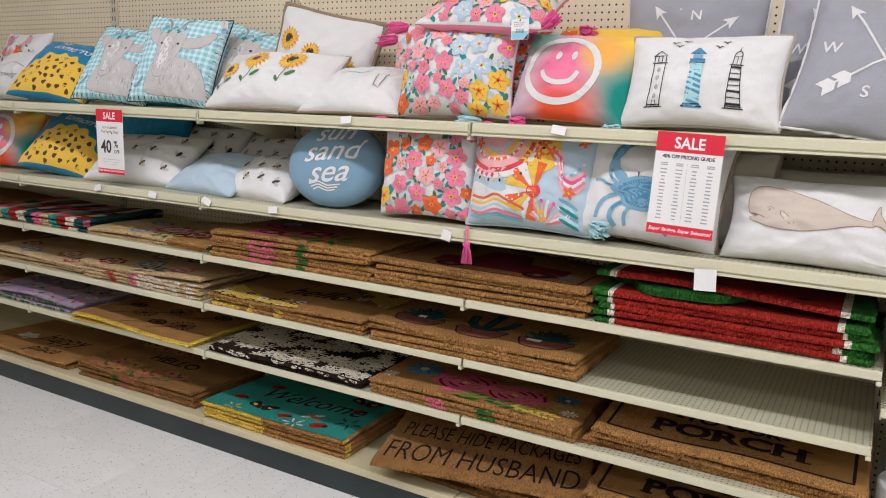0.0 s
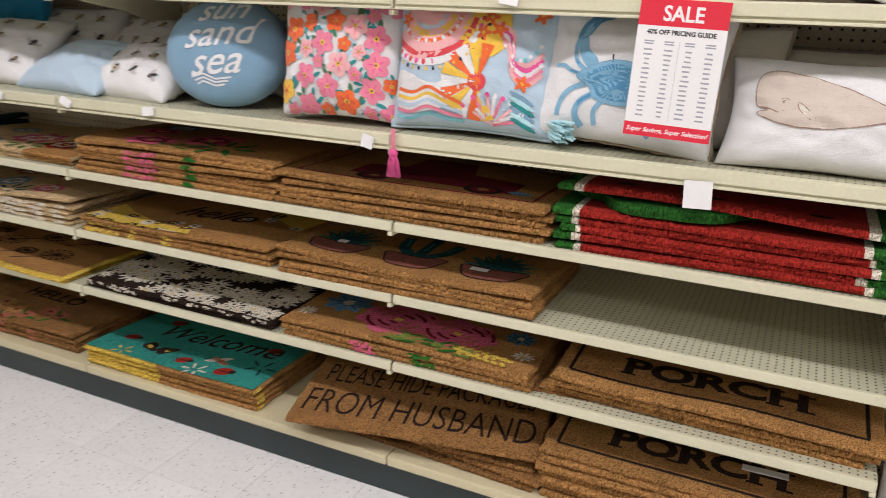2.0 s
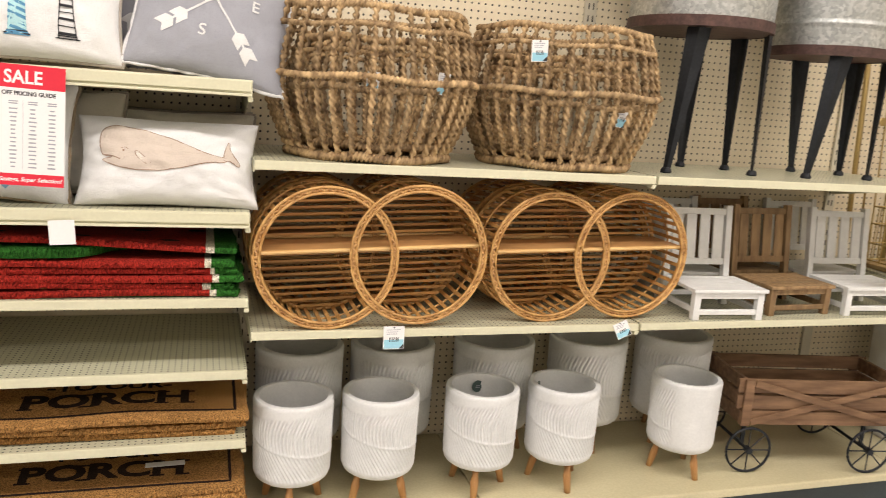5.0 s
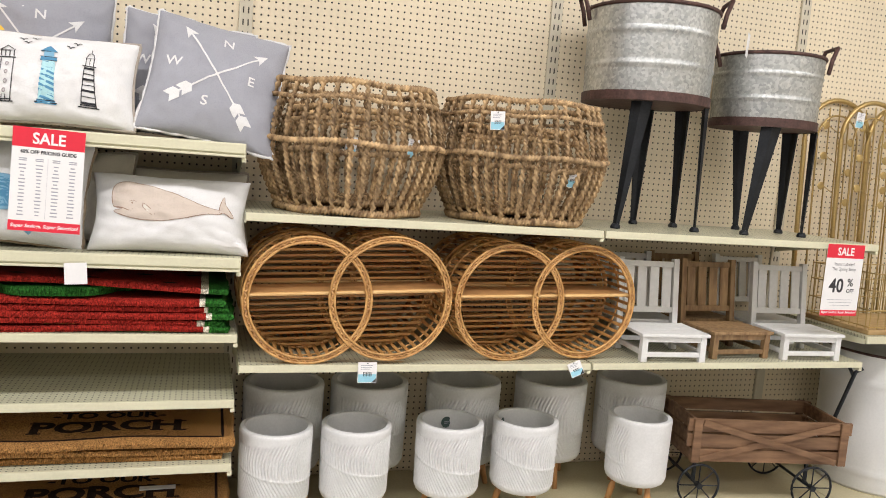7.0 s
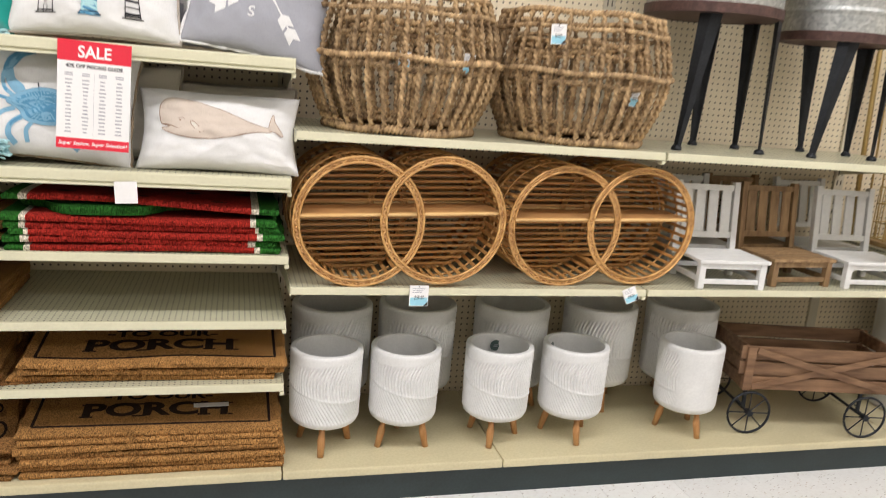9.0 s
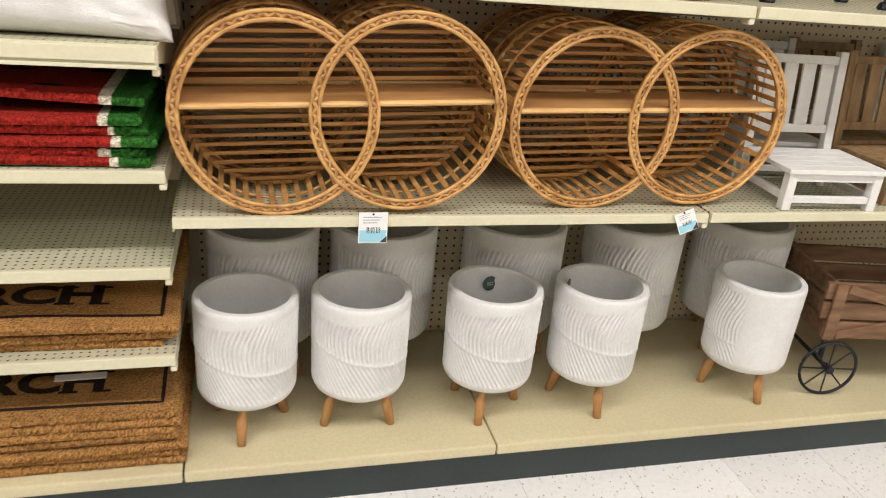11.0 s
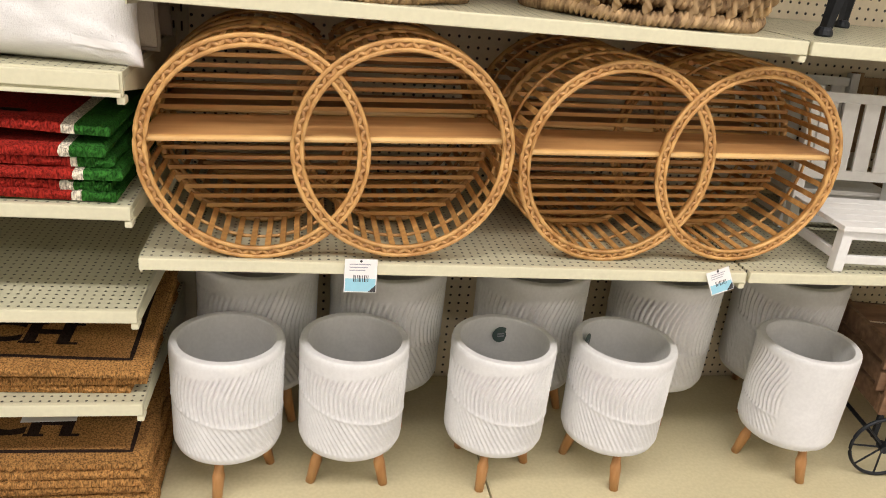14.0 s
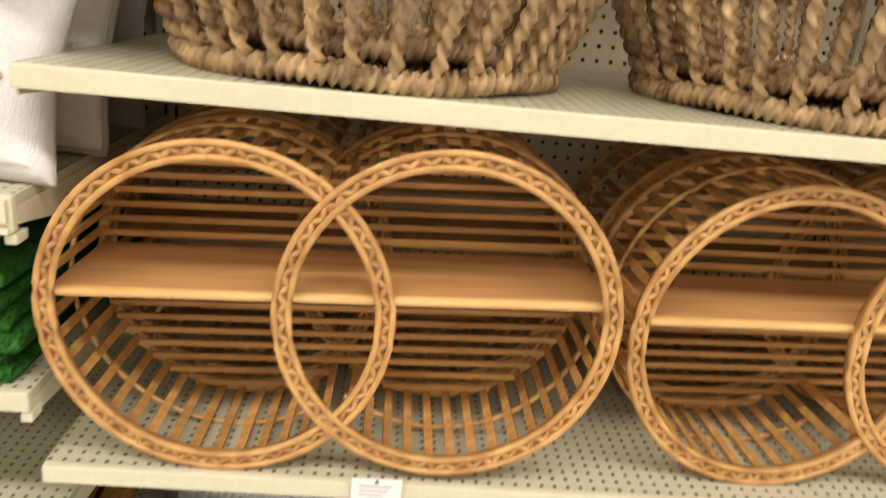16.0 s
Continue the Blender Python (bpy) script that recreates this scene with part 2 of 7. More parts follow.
CREAM = (0.66, 0.635, 0.455)
M = {
    "peg": holed("pegboard", (0.84, 0.735, 0.535), 0.0254, 0.0037, (0, 2), 0.45),
    "perf": holed("perforated_steel", (0.56, 0.545, 0.385), 0.0169, 0.0028, (0, 1), 0.33, (0.035, 0.03, 0.022)),
    "cream": plain("cream_enamel", CREAM, 0.35, var=0.05, relief=0.03),
    "deck": plain("deck_enamel", (0.63, 0.565, 0.36), 0.22, var=0.08, scale=3, relief=0.03),
    "kick": plain("dark_green_kickplate", (0.022, 0.036, 0.037), 0.4, var=0.2, relief=0.05),
    "upright": plain("upright_steel", (0.62, 0.57, 0.44), 0.4, var=0.05, relief=0.02),
    "slot": plain("slot_shadow", (0.05, 0.045, 0.035), 0.8),
    "wall": plain("store_paint", (0.66, 0.62, 0.53), 0.7, var=0.06),
    "ceil": plain("ceiling_tile", (0.75, 0.74, 0.70), 0.9, var=0.08),
    "floor": speckled("vinyl_tile"),
    "grout": plain("tile_joint", (0.42, 0.41, 0.39), 0.7),
    "coir": coir("coir_fibre", (0.43, 0.222, 0.072)),
    "coirdark": coir("coir_fibre_brown", (0.32, 0.162, 0.055)),
    "coirpale": coir("pale_printed_coir", (0.68, 0.49, 0.26)),
    "cred": coir("red_coir", (0.36, 0.026, 0.017), 0.12),
    "cgreen": coir("green_coir", (0.03, 0.14, 0.02), 0.12),
    "cwhite": coir("white_coir", (0.75, 0.68, 0.55), 0.1),
    "cteal": coir("teal_coir", (0.045, 0.30, 0.25), 0.1),
    "cyellow": coir("yellow_coir", (0.72, 0.50, 0.08), 0.1),
    "cblack": coir("black_coir", (0.028, 0.016, 0.011), 0.1),
    "cpink": coir("pink_coir", (0.66, 0.13, 0.22), 0.1),
    "cblue": coir("blue_coir", (0.13, 0.27, 0.43), 0.1),
    "cwine": coir("wine_coir", (0.17, 0.015, 0.025), 0.1),
    "crust": coir("terracotta_coir", (0.42, 0.15, 0.085), 0.1),
    "cdkteal": coir("dark_teal_coir", (0.015, 0.075, 0.08), 0.1),
    "cpot": coir("mauve_brown_coir", (0.24, 0.085, 0.06), 0.1),
    "cleaf": coir("olive_leaf_coir", (0.20, 0.27, 0.05), 0.1),
    "clav": coir("lavender_coir", (0.42, 0.32, 0.42), 0.1),
    "white_f": fabric("white_canvas", (0.80, 0.795, 0.785)),
    "ivory_f": fabric("ivory_canvas", (0.72, 0.68, 0.60)),
    "taupe_f": fabric("taupe_linen", (0.42, 0.37, 0.31)),
    "grey_f": fabric("grey_canvas", (0.36, 0.365, 0.405)),
    "tan_f": fabric("tan_jute", (0.33, 0.25, 0.16), 0.2),
    "blue_f": fabric("bright_blue_fabric", (0.012, 0.22, 0.42)),
    "sky_f": fabric("pale_blue_fabric", (0.50, 0.63, 0.74)),
    "slate_f": fabric("slate_blue_fabric", (0.21, 0.36, 0.49)),
    "aqua_f": fabric("aqua_fabric", (0.22, 0.56, 0.63)),
    "paleaqua_f": fabric("pale_aqua_fabric", (0.46, 0.73, 0.77)),
    "pink_f": fabric("hot_pink_fabric", (0.80, 0.10, 0.32)),
    "rose_f": fabric("rose_fabric", (0.82, 0.24, 0.34)),
    "blush_f": fabric("blush_fabric", (0.85, 0.45, 0.45)),
    "orange_f": fabric("orange_fabric", (0.83, 0.15, 0.03)),
    "red_f": fabric("red_fabric", (0.70, 0.06, 0.07)),
    "yellow_f": fabric("yellow_fabric", (0.86, 0.55, 0.06)),
    "teal_f": fabric("teal_fabric", (0.03, 0.27, 0.27)),
    "leaf_f": fabric("leaf_green_fabric", (0.07, 0.20, 0.09)),
    "brown_f": fabric("brown_fabric", (0.10, 0.045, 0.02)),
    "black_f": fabric("black_ink_fabric", (0.025, 0.025, 0.03)),
    "greyink_f": fabric("grey_ink_fabric", (0.36, 0.32, 0.33)),
    "silver_f": fabric("pale_grey_fabric", (0.60, 0.57, 0.56)),
    "crab_f": fabric("crab_blue_fabric", (0.09, 0.28, 0.46)),
    "crab2_f": fabric("light_crab_blue_fabric", (0.23, 0.45, 0.62)),
    "whale_f": fabric("whale_wash_fabric", (0.64, 0.55, 0.47)),
    "lines_f": fabric("brown_line_fabric", (0.30, 0.19, 0.13)),
    "rattan": wood("rattan", (0.46, 0.22, 0.06), (0.78, 0.46, 0.16), 30, (1, 1, 1), 0.42, 0.15),
    "braid": wood("braided_rattan", (0.36, 0.165, 0.05), (0.70, 0.40, 0.145), 60, (1, 1, 1), 0.45, 0.15),
    "ratslat": wood("rattan_slat", (0.52, 0.25, 0.07), (0.82, 0.47, 0.155), 8, (0.6, 6, 6), 0.45, 0.3),
    "ratboard": wood("rattan_board", (0.50, 0.245, 0.085), (0.64, 0.35, 0.135), 6, (0.5, 8, 8), 0.4, 0.05),
    "cane": wood("pale_cane", (0.66, 0.38, 0.13), (0.84, 0.55, 0.22), 12, (0.6, 4, 4), 0.4, 0.05),
    "rope": wood("seagrass_rope", (0.15, 0.08, 0.03), (0.80, 0.55, 0.28), 46, (1, 1, 0.5), 0.75, 0.4),
    "ceramic": plain("matt_white_ceramic", (0.74, 0.74, 0.73), 0.55, var=0.06, scale=14, relief=0.05),
    "legwood": wood("beech", (0.52, 0.25, 0.085), (0.70, 0.39, 0.16), 9, (6, 6, 0.7), 0.45, 0.1),
    "galv": galvanised("galvanised_steel"),
    "rust": plain("rusty_band", (0.105, 0.055, 0.045), 0.6, 0.3, var=0.35, scale=25),
    "iron": plain("black_iron", (0.018, 0.021, 0.026), 0.45, 0.4, var=0.35, scale=18, relief=0.1),
    "whitewood": plain("white_painted_wood", (0.76, 0.76, 0.74), 0.5, var=0.06, fine=60, relief=0.1),
    "brownwood": wood("natural_wood", (0.22, 0.125, 0.055), (0.42, 0.27, 0.13), 9, (6, 6, 1), 0.6, 0.25),
    "crate": wood("dark_crate_wood", (0.15, 0.075, 0.035), (0.31, 0.175, 0.09), 8, (1, 6, 6), 0.65, 0.25),
    "gold": plain("brushed_gold", (0.56, 0.41, 0.17), 0.35, 0.8, var=0.12, relief=0.05),
    "cork": wood("gold_tray_wood", (0.42, 0.27, 0.11), (0.60, 0.42, 0.20), 8, (1, 6, 6)),
    "canwhite": plain("white_enamel", (0.74, 0.74, 0.72), 0.35, var=0.04, relief=0.03),
    "paper": plain("white_paper", (0.80, 0.79, 0.78), 0.5, var=0.02, relief=0.02),
    "redpaper": plain("red_print", (0.68, 0.02, 0.045), 0.45, var=0.03, relief=0.02),
    "ink": plain("black_print", (0.03, 0.03, 0.035), 0.5, var=0.03, relief=0.02),
    "greyink": plain("grey_print", (0.36, 0.36, 0.40), 0.5, var=0.03, relief=0.02),
    "tagblue": plain("pale_blue_print", (0.30, 0.58, 0.70), 0.5, var=0.04, relief=0.02),
    "label_dark": plain("dark_round_label", (0.07, 0.11, 0.10), 0.5, var=0.04, relief=0.02),
    "tube": None,
}
m, N, L, b = shader("lamp_diffuser", 0.5)
b.inputs["Base Color"].default_value = (0.9, 0.9, 0.88, 1)
b.inputs["Emission Color"].default_value = (1, 0.94, 0.85, 1)
b.inputs["Emission Strength"].default_value = 4.0
M["tube"] = m


def grad_fabric():
    """Airbrushed print of the smiling-face pillow: soft blots of colour on lilac."""
    m, N, L, b = shader("airbrushed_fabric", 0.9)
    tc = N.new("ShaderNodeTexCoord")
    wob = N.new("ShaderNodeVectorMath"); wob.operation = "MULTIPLY"; wob.inputs[1].default_value = (1, 0, 1)
    L.new(tc.outputs["Object"], wob.inputs[0])
    c = ramp(N, L, noise_of(N, L, 6.0), (0.52, 0.42, 0.52), (0.66, 0.50, 0.55))
    for x, z, r, col in ((0.20, 0.33, 0.26, (0.84, 0.56, 0.06)), (0.22, 0.08, 0.19, (0.01, 0.24, 0.20)), (-0.02, 0.02, 0.17, (0.84, 0.10, 0.03)), (-0.19, 0.05, 0.13, (0.60, 0.44, 0.52)),
                         (-0.03, 0.175, 0.13, (0.86, 0.20, 0.36)), (-0.15, 0.29, 0.13, (0.22, 0.50, 0.40)), (0.09, 0.22, 0.09, (0.84, 0.42, 0.08))):
        d = N.new("ShaderNodeVectorMath"); d.operation = "DISTANCE"; d.inputs[1].default_value = (x, 0, z)
        L.new(wob.outputs[0], d.inputs[0])
        c = mixed(N, L, ramp(N, L, d.outputs["Value"], (1, 1, 1), (0, 0, 0), r * 0.35, r), c, col)
    L.new(c, b.inputs["Base Color"])
    bump(N, L, b, noise_of(N, L, 400.0), 0.2)
    return m


def gingham():
    m, N, L, b = shader("aqua_gingham", 0.9)
    tc = N.new("ShaderNodeTexCoord")
    sep = N.new("ShaderNodeSeparateXYZ")
    L.new(tc.outputs["Object"], sep.inputs[0])
    outs = []
    for a in (0, 2):
        mu = N.new("ShaderNodeMath"); mu.operation = "MULTIPLY"; mu.inputs[1].default_value = 2 * math.pi / 0.026
        L.new(sep.outputs[a], mu.inputs[0])
        sn = N.new("ShaderNodeMath"); sn.operation = "SINE"; L.new(mu.outputs[0], sn.inputs[0])
        outs.append(ramp(N, L, sn.outputs[0], (0, 0, 0), (0.5, 0.5, 0.5), 0.0, 0.35))
    ad = mixed(N, L, 1.0, outs[0], outs[1], "ADD")
    L.new(ramp(N, L, ad, (0.27, 0.57, 0.63), (0.68, 0.83, 0.86), 0.1, 0.9), b.inputs["Base Color"])
    bump(N, L, b, noise_of(N, L, 400.0), 0.2)
    return m


M["smile_f"], M["gingham_f"] = grad_fabric(), gingham()


# ---- mesh helpers ----
def link(name, bm, mats, parent=None, label="", smooth=False):
    me = bpy.data.meshes.new(name)
    if smooth:
        for f in bm.faces:
            f.smooth = True
    bm.to_mesh(me)
    bm.free()
    for m_ in mats if isinstance(mats, (list, tuple)) else [mats]:
        me.materials.append(m_)
    ob = new(name, me)
    if parent:
        ob.parent = parent
    if label:
        ob["label"] = label
    return ob


def part(name, bm, mats, parent, label="", smooth=False):
    return link(name, bm, mats, parent, label, smooth)


def base(name, m, label, category, group="", kind=""):
    e = new(name)
    e.empty_display_size = 0.05
    e.matrix_world = m
    return tagged(e, label, category, group, kind)


def box(bm, x0, x1, y0, y1, z0, z1, bevel=0.0, m=None):
    r = bmesh.ops.create_cube(bm, size=1.0, matrix=Matrix.Translation(((x0 + x1) / 2, (y0 + y1) / 2, (z0 + z1) / 2)) @ Matrix.Diagonal((x1 - x0, y1 - y0, z1 - z0, 1)))
    vs = r["verts"]
    if bevel:
        es = list({e for v in vs for e in v.link_edges})
        r = bmesh.ops.bevel(bm, geom=es, offset=bevel, segments=2, affect="EDGES", profile=0.6)
        vs = r["verts"]
    if m is not None:
        bmesh.ops.transform(bm, matrix=m, verts=vs)
    return vs


def boxed(*a, **k):
    bm = bmesh.new()
    box(bm, *a, **k)
    return bm


def tube(bm, pts, r, n=8, closed=False, lobes=0, twist=0.0, depth=0.2):
    """A swept rod; lobes and twist give it the lay of a rope."""
    pts = [Vector(p) for p in pts]
    rings, count = [], len(pts)
    up = Vector((0, 0, 1))
    run = 0.0
    for i, p in enumerate(pts):
        a = pts[i - 1] if i or closed else p
        c = pts[(i + 1) % count] if i < count - 1 or closed else p
        t = (c - a).normalized()
        side = t.cross(up)
        if side.length < 0.15:
            side = t.cross(Vector((0, 1, 0)))
        side.normalize()
        nrm = side.cross(t).normalized()
        if i:
            run += (p - pts[i - 1]).length
        rr = r[i] if isinstance(r, (list, tuple)) else r
        ring = []
        for k in range(n):
            th = 2 * math.pi * k / n
            q = rr * (1 + (depth * math.cos(lobes * (th - twist * run)) if lobes else 0))
            ring.append(bm.verts.new(p + side * (q * math.cos(th)) + nrm * (q * math.sin(th))))
        rings.append(ring)
    for i in range(count if closed else count - 1):
        a, c = rings[i], rings[(i + 1) % count]
        for k in range(n):
            bm.faces.new((a[k], a[(k + 1) % n], c[(k + 1) % n], c[k]))
    if not closed:
        bm.faces.new(rings[0][::-1])
        bm.faces.new(rings[-1])


def tubed(pts, r, **k):
    bm = bmesh.new()
    tube(bm, pts, r, **k)
    return bm


def circle(cx, cy, cz, r, n=32, plane="xy", a0=0.0, a1=None):
    a1 = a0 + 2 * math.pi if a1 is None else a1
    out = []
    for i in range(n):
        a = a0 + (a1 - a0) * i / n
        c, s_ = r * math.cos(a), r * math.sin(a)
        out.append((cx + c, cy + s_, cz) if plane == "xy" else (cx + c, cy, cz + s_))
    return out


def lathe(bm, profile, n=32, shift=None, squash=1.0):
    rings = []
    for j, (r, z) in enumerate(profile):
        ring = []
        for k in range(n):
            th = 2 * math.pi * k / n
            rr = r + (shift(th, z, j) if shift else 0)
            ring.append(bm.verts.new((rr * math.cos(th), rr * math.sin(th) * squash, z)))
        rings.append(ring)
    for a, c in zip(rings, rings[1:]):
        for k in range(n):
            bm.faces.new((a[k], a[(k + 1) % n], c[(k + 1) % n], c[k]))
    return rings


FONT_CACHE = {}


def letters(text, size, fat=0.0, shear=0.0):
    """Flat outlines of a line of text, centred, as points and faces."""
    key = (text, size, fat, shear)
    if key not in FONT_CACHE:
        cu = bpy.data.curves.new("lettering", "FONT")
        cu.body, cu.size, cu.offset, cu.shear = text, size, fat, shear
        cu.align_x, cu.align_y, cu.resolution_u = "CENTER", "CENTER", 3
        ob = bpy.data.objects.new("lettering", cu)
        me = bpy.data.meshes.new_from_object(ob)
        FONT_CACHE[key] = ([tuple(v.co[:2]) for v in me.vertices], [tuple(p.vertices) for p in me.polygons])
        bpy.data.objects.remove(ob)
        bpy.data.curves.remove(cu)
        bpy.data.meshes.remove(me)
    return FONT_CACHE[key]


class Print:
    """Ink on a surface: flat shapes laid on it through at(x, y, lift)."""

    def __init__(self, at):
        self.at, self.bm, self.mats, self.lift = at, bmesh.new(), [], 0.0005

    def slot(self, mat):
        if mat not in self.mats:
            self.mats.append(mat)
        return self.mats.index(mat)

    def fill(self, pts, mat, rings=3, up=0.0):
        self.lift += 0.000008
        h = self.lift + up
        # short steps along the outline and inwards, so that the ink follows the surface
        fine = []
        for i in range(len(pts)):
            a, c = pts[i], pts[(i + 1) % len(pts)]
            n_ = max(1, int(math.hypot(c[0] - a[0], c[1] - a[1]) / 0.016))
            fine += [(a[0] + (c[0] - a[0]) * q / n_, a[1] + (c[1] - a[1]) * q / n_) for q in range(n_)]
        pts = fine
        cx, cy = sum(p[0] for p in pts) / len(pts), sum(p[1] for p in pts) / len(pts)
        rings = max(rings, int(max(math.hypot(x - cx, y - cy) for x, y in pts) / 0.018))
        k, bm = self.slot(mat), self.bm
        c = bm.verts.new(self.at(cx, cy, h))
        last = None
        for j in range(1, rings + 1):
            f = j / rings
            ring = [bm.verts.new(self.at(cx + (x - cx) * f, cy + (y - cy) * f, h)) for x, y in pts]
            for i in range(len(pts)):
                q = (i + 1) % len(pts)
                face = bm.faces.new((c, ring[i], ring[q])) if last is None else bm.faces.new((last[i], ring[i], ring[q], last[q]))
                face.material_index = k
            last = ring

    def disc(self, x, y, r, mat, ry=None, turn=0.0, lobes=0, depth=0.25, n=20, phase=0.0, rings=2):
        ry = r if ry is None else ry
        pts = []
        for i in range(n):
            a = 2 * math.pi * i / n
            q = 1 + (depth * math.cos(lobes * a + phase) if lobes else 0)
            px, py = r * q * math.cos(a), ry * q * math.sin(a)
            pts.append((x + px * math.cos(turn) - py * math.sin(turn), y + px * math.sin(turn) + py * math.cos(turn)))
        self.fill(pts, mat, rings)

    def rect(self, x0, y0, x1, y1, mat, steps=8):
        pts = []
        cs = [(x0, y0), (x1, y0), (x1, y1), (x0, y1)]
        for (a, b), (c, d) in zip(cs, cs[1:] + cs[:1]):
            pts += [(a + (c - a) * i / steps, b + (d - b) * i / steps) for i in range(steps)]
        self.fill(pts, mat, 4)

    def stroke(self, pts, w, mat, closed=False):
        self.lift += 0.000008
        k, bm, n = self.slot(mat), self.bm, len(pts)
        # finer steps along the line, so that it follows the surface
        fine = []
        for i in range(n if closed else n - 1):
            a, c = pts[i], pts[(i + 1) % n]
            m_ = max(1, int(math.hypot(c[0] - a[0], c[1] - a[1]) / 0.02))
            fine += [(a[0] + (c[0] - a[0]) * j / m_, a[1] + (c[1] - a[1]) * j / m_) for j in range(m_)]
        fine += [pts[0]] if closed else [pts[-1]]
        prev = None
        for i, p in enumerate(fine):
            a, c = fine[max(0, i - 1)], fine[min(len(fine) - 1, i + 1)]
            d = Vector((c[0] - a[0], c[1] - a[1]))
            if d.length < 1e-9:
                continue
            d.normalize()
            s_ = (-d[1] * w / 2, d[0] * w / 2)
            now = [bm.verts.new(self.at(p[0] + s_[0], p[1] + s_[1], self.lift)), bm.verts.new(self.at(p[0] - s_[0], p[1] - s_[1], self.lift))]
            if prev:
                bm.faces.new((prev[0], prev[1], now[1], now[0])).material_index = k
            prev = now

    def text(self, x, y, string, size, mat, fat=0.0, shear=0.0, turn=0.0, wide=1.0):
        self.lift += 0.000008
        k, bm = self.slot(mat), self.bm
        vs, fs = letters(string, size, fat, shear)
        c, s_ = math.cos(turn), math.sin(turn)
        made = [bm.verts.new(self.at(x + a * wide * c - b * s_, y + a * wide * s_ + b * c, self.lift + 0.0003)) for a, b in vs]
        for f in fs:
            try:
                bm.faces.new([made[i] for i in f]).material_index = k
            except ValueError:
                pass

    def done(self, parent, name="print", label="", stuff=False):
        ob = part(name, self.bm, self.mats, parent, label)
        self.bm, self.mats = bmesh.new(), []
        if stuff or name == "print":
            tagged(ob, label, kind="stuff")
        return ob


def flow(pts, closed=True, steps=5):
    """A smooth line through the points given."""
    out, n = [], len(pts)
    for i in range(n if closed else n - 1):
        p0, p1, p2, p3 = (pts[(i + k) % n] if closed else pts[max(0, min(n - 1, i + k))] for k in (-1, 0, 1, 2))
        for j in range(steps):
            t = j / steps
            out.append(tuple(0.5 * (2 * p1[a] + (p2[a] - p0[a]) * t + (2 * p0[a] - 5 * p1[a] + 4 * p2[a] - p3[a]) * t * t + (3 * p1[a] - p0[a] - 3 * p2[a] + p3[a]) * t ** 3) for a in (0, 1)))
    return out if closed else out + [pts[-1]]


# ---- large structure ----
FRONT, BACK = 2.29, 2.87
JOINTS = [-6.015, -4.795, -3.575, -2.355, -1.135, 0.085, 1.305, 2.525, 3.745]
SPLIT = 0.085
DECK_JOINT = {1.305: 0.832}
DECK, T1, T2, M3, M4, M5, R1, R2, R3 = 0.135, 1.42, 1.075, 0.838, 0.632, 0.426, 1.216, 0.741, 0.845

tagged(link("floor", boxed(-6.5, 4.5, -3.0, 3.2, -0.1, -0.004), M["grout"]), "white speckled vinyl tile store floor", "floor", kind="structure")
tagged(link("ceiling", boxed(-6.5, 4.5, -3.0, 3.2, CEIL, CEIL + 0.1), M["ceil"]), "white store ceiling", "ceiling", kind="structure")
tagged(link("wall_north", boxed(-6.5, 4.5, 3.0, 3.2, -0.1, CEIL), M["wall"]), "plain cream store wall", "wall", kind="structure")
tagged(link("wall_south", boxed(-6.5, 4.5, -3.0, -2.8, 0, CEIL), M["wall"]), "plain cream store wall", "wall", kind="structure")
tagged(link("wall_west", boxed(-6.7, -6.5, -3.0, 3.2, 0, CEIL), M["wall"]), "plain cream store wall", "wall", kind="structure")
tagged(link("wall_east", boxed(4.5, 4.7, -3.0, 3.2, 0, CEIL), M["wall"]), "plain cream store wall", "wall", kind="structure")

for y in LAMP_ROWS:
    fx = base("ceiling_light", pose(0.25, y, CEIL), "long white fluorescent ceiling light", "light", "ceiling lights")
    part("frame", boxed(-4.22, 4.22, -0.2, 0.2, -0.06, 0.0, bevel=0.01), M["ceil"], fx)
    part("diffuser", boxed(-4.17, 4.17, -0.15, 0.15, -0.1, -0.06), M["tube"], fx)

# pegboard back with slotted uprights
peg = base("wall_pegboard", pose(0, 0, 0), "cream perforated pegboard back of the shelving", "wall", kind="structure")
for a, b_ in zip(JOINTS, JOINTS[1:]):
    part("panel", boxed(a + 0.002, b_ - 0.002, BACK, BACK + 0.02, 0.0, 2.45), M["peg"], peg)
slots = bmesh.new()
for k in range(44):
    for dx in (-0.009, 0.009):
        box(slots, dx - 0.0022, dx + 0.0022, -0.0015, 0.0, 0.55 + k * 0.0432, 0.55 + k * 0.0432 + 0.022)
slots_me = None
for x in JOINTS:
    u = part("upright", boxed(-0.024, 0.024, BACK - 0.012, BACK, 0.0, 2.45, bevel=0.002), M["upright"], peg)
    u.location.x = x
    if slots_me is None:
        so = part("slot_row", slots, M["slot"], u)
        slots_me = so.data
    else:
        so = new("slot_row", slots_me)
        so.parent = u
    so.location.y = BACK - 0.012


def lip_mesh(bm, x0, x1, z, tall, channel):
    """Rolled front edge of a steel shelf; channel adds the sloping ticket rail."""
    box(bm, x0, x1, FRONT, FRONT + 0.012, z - tall, z, bevel=0.003)
    if channel:
        box(bm, x0 + 0.004, x1 - 0.004, FRONT - 0.006, FRONT - 0.001, z - tall + 0.012, z - 0.003, bevel=0.002)
        box(bm, x0 + 0.002, x1 - 0.002, FRONT - 0.008, FRONT + 0.002, z - tall, z - tall + 0.007, bevel=0.002)


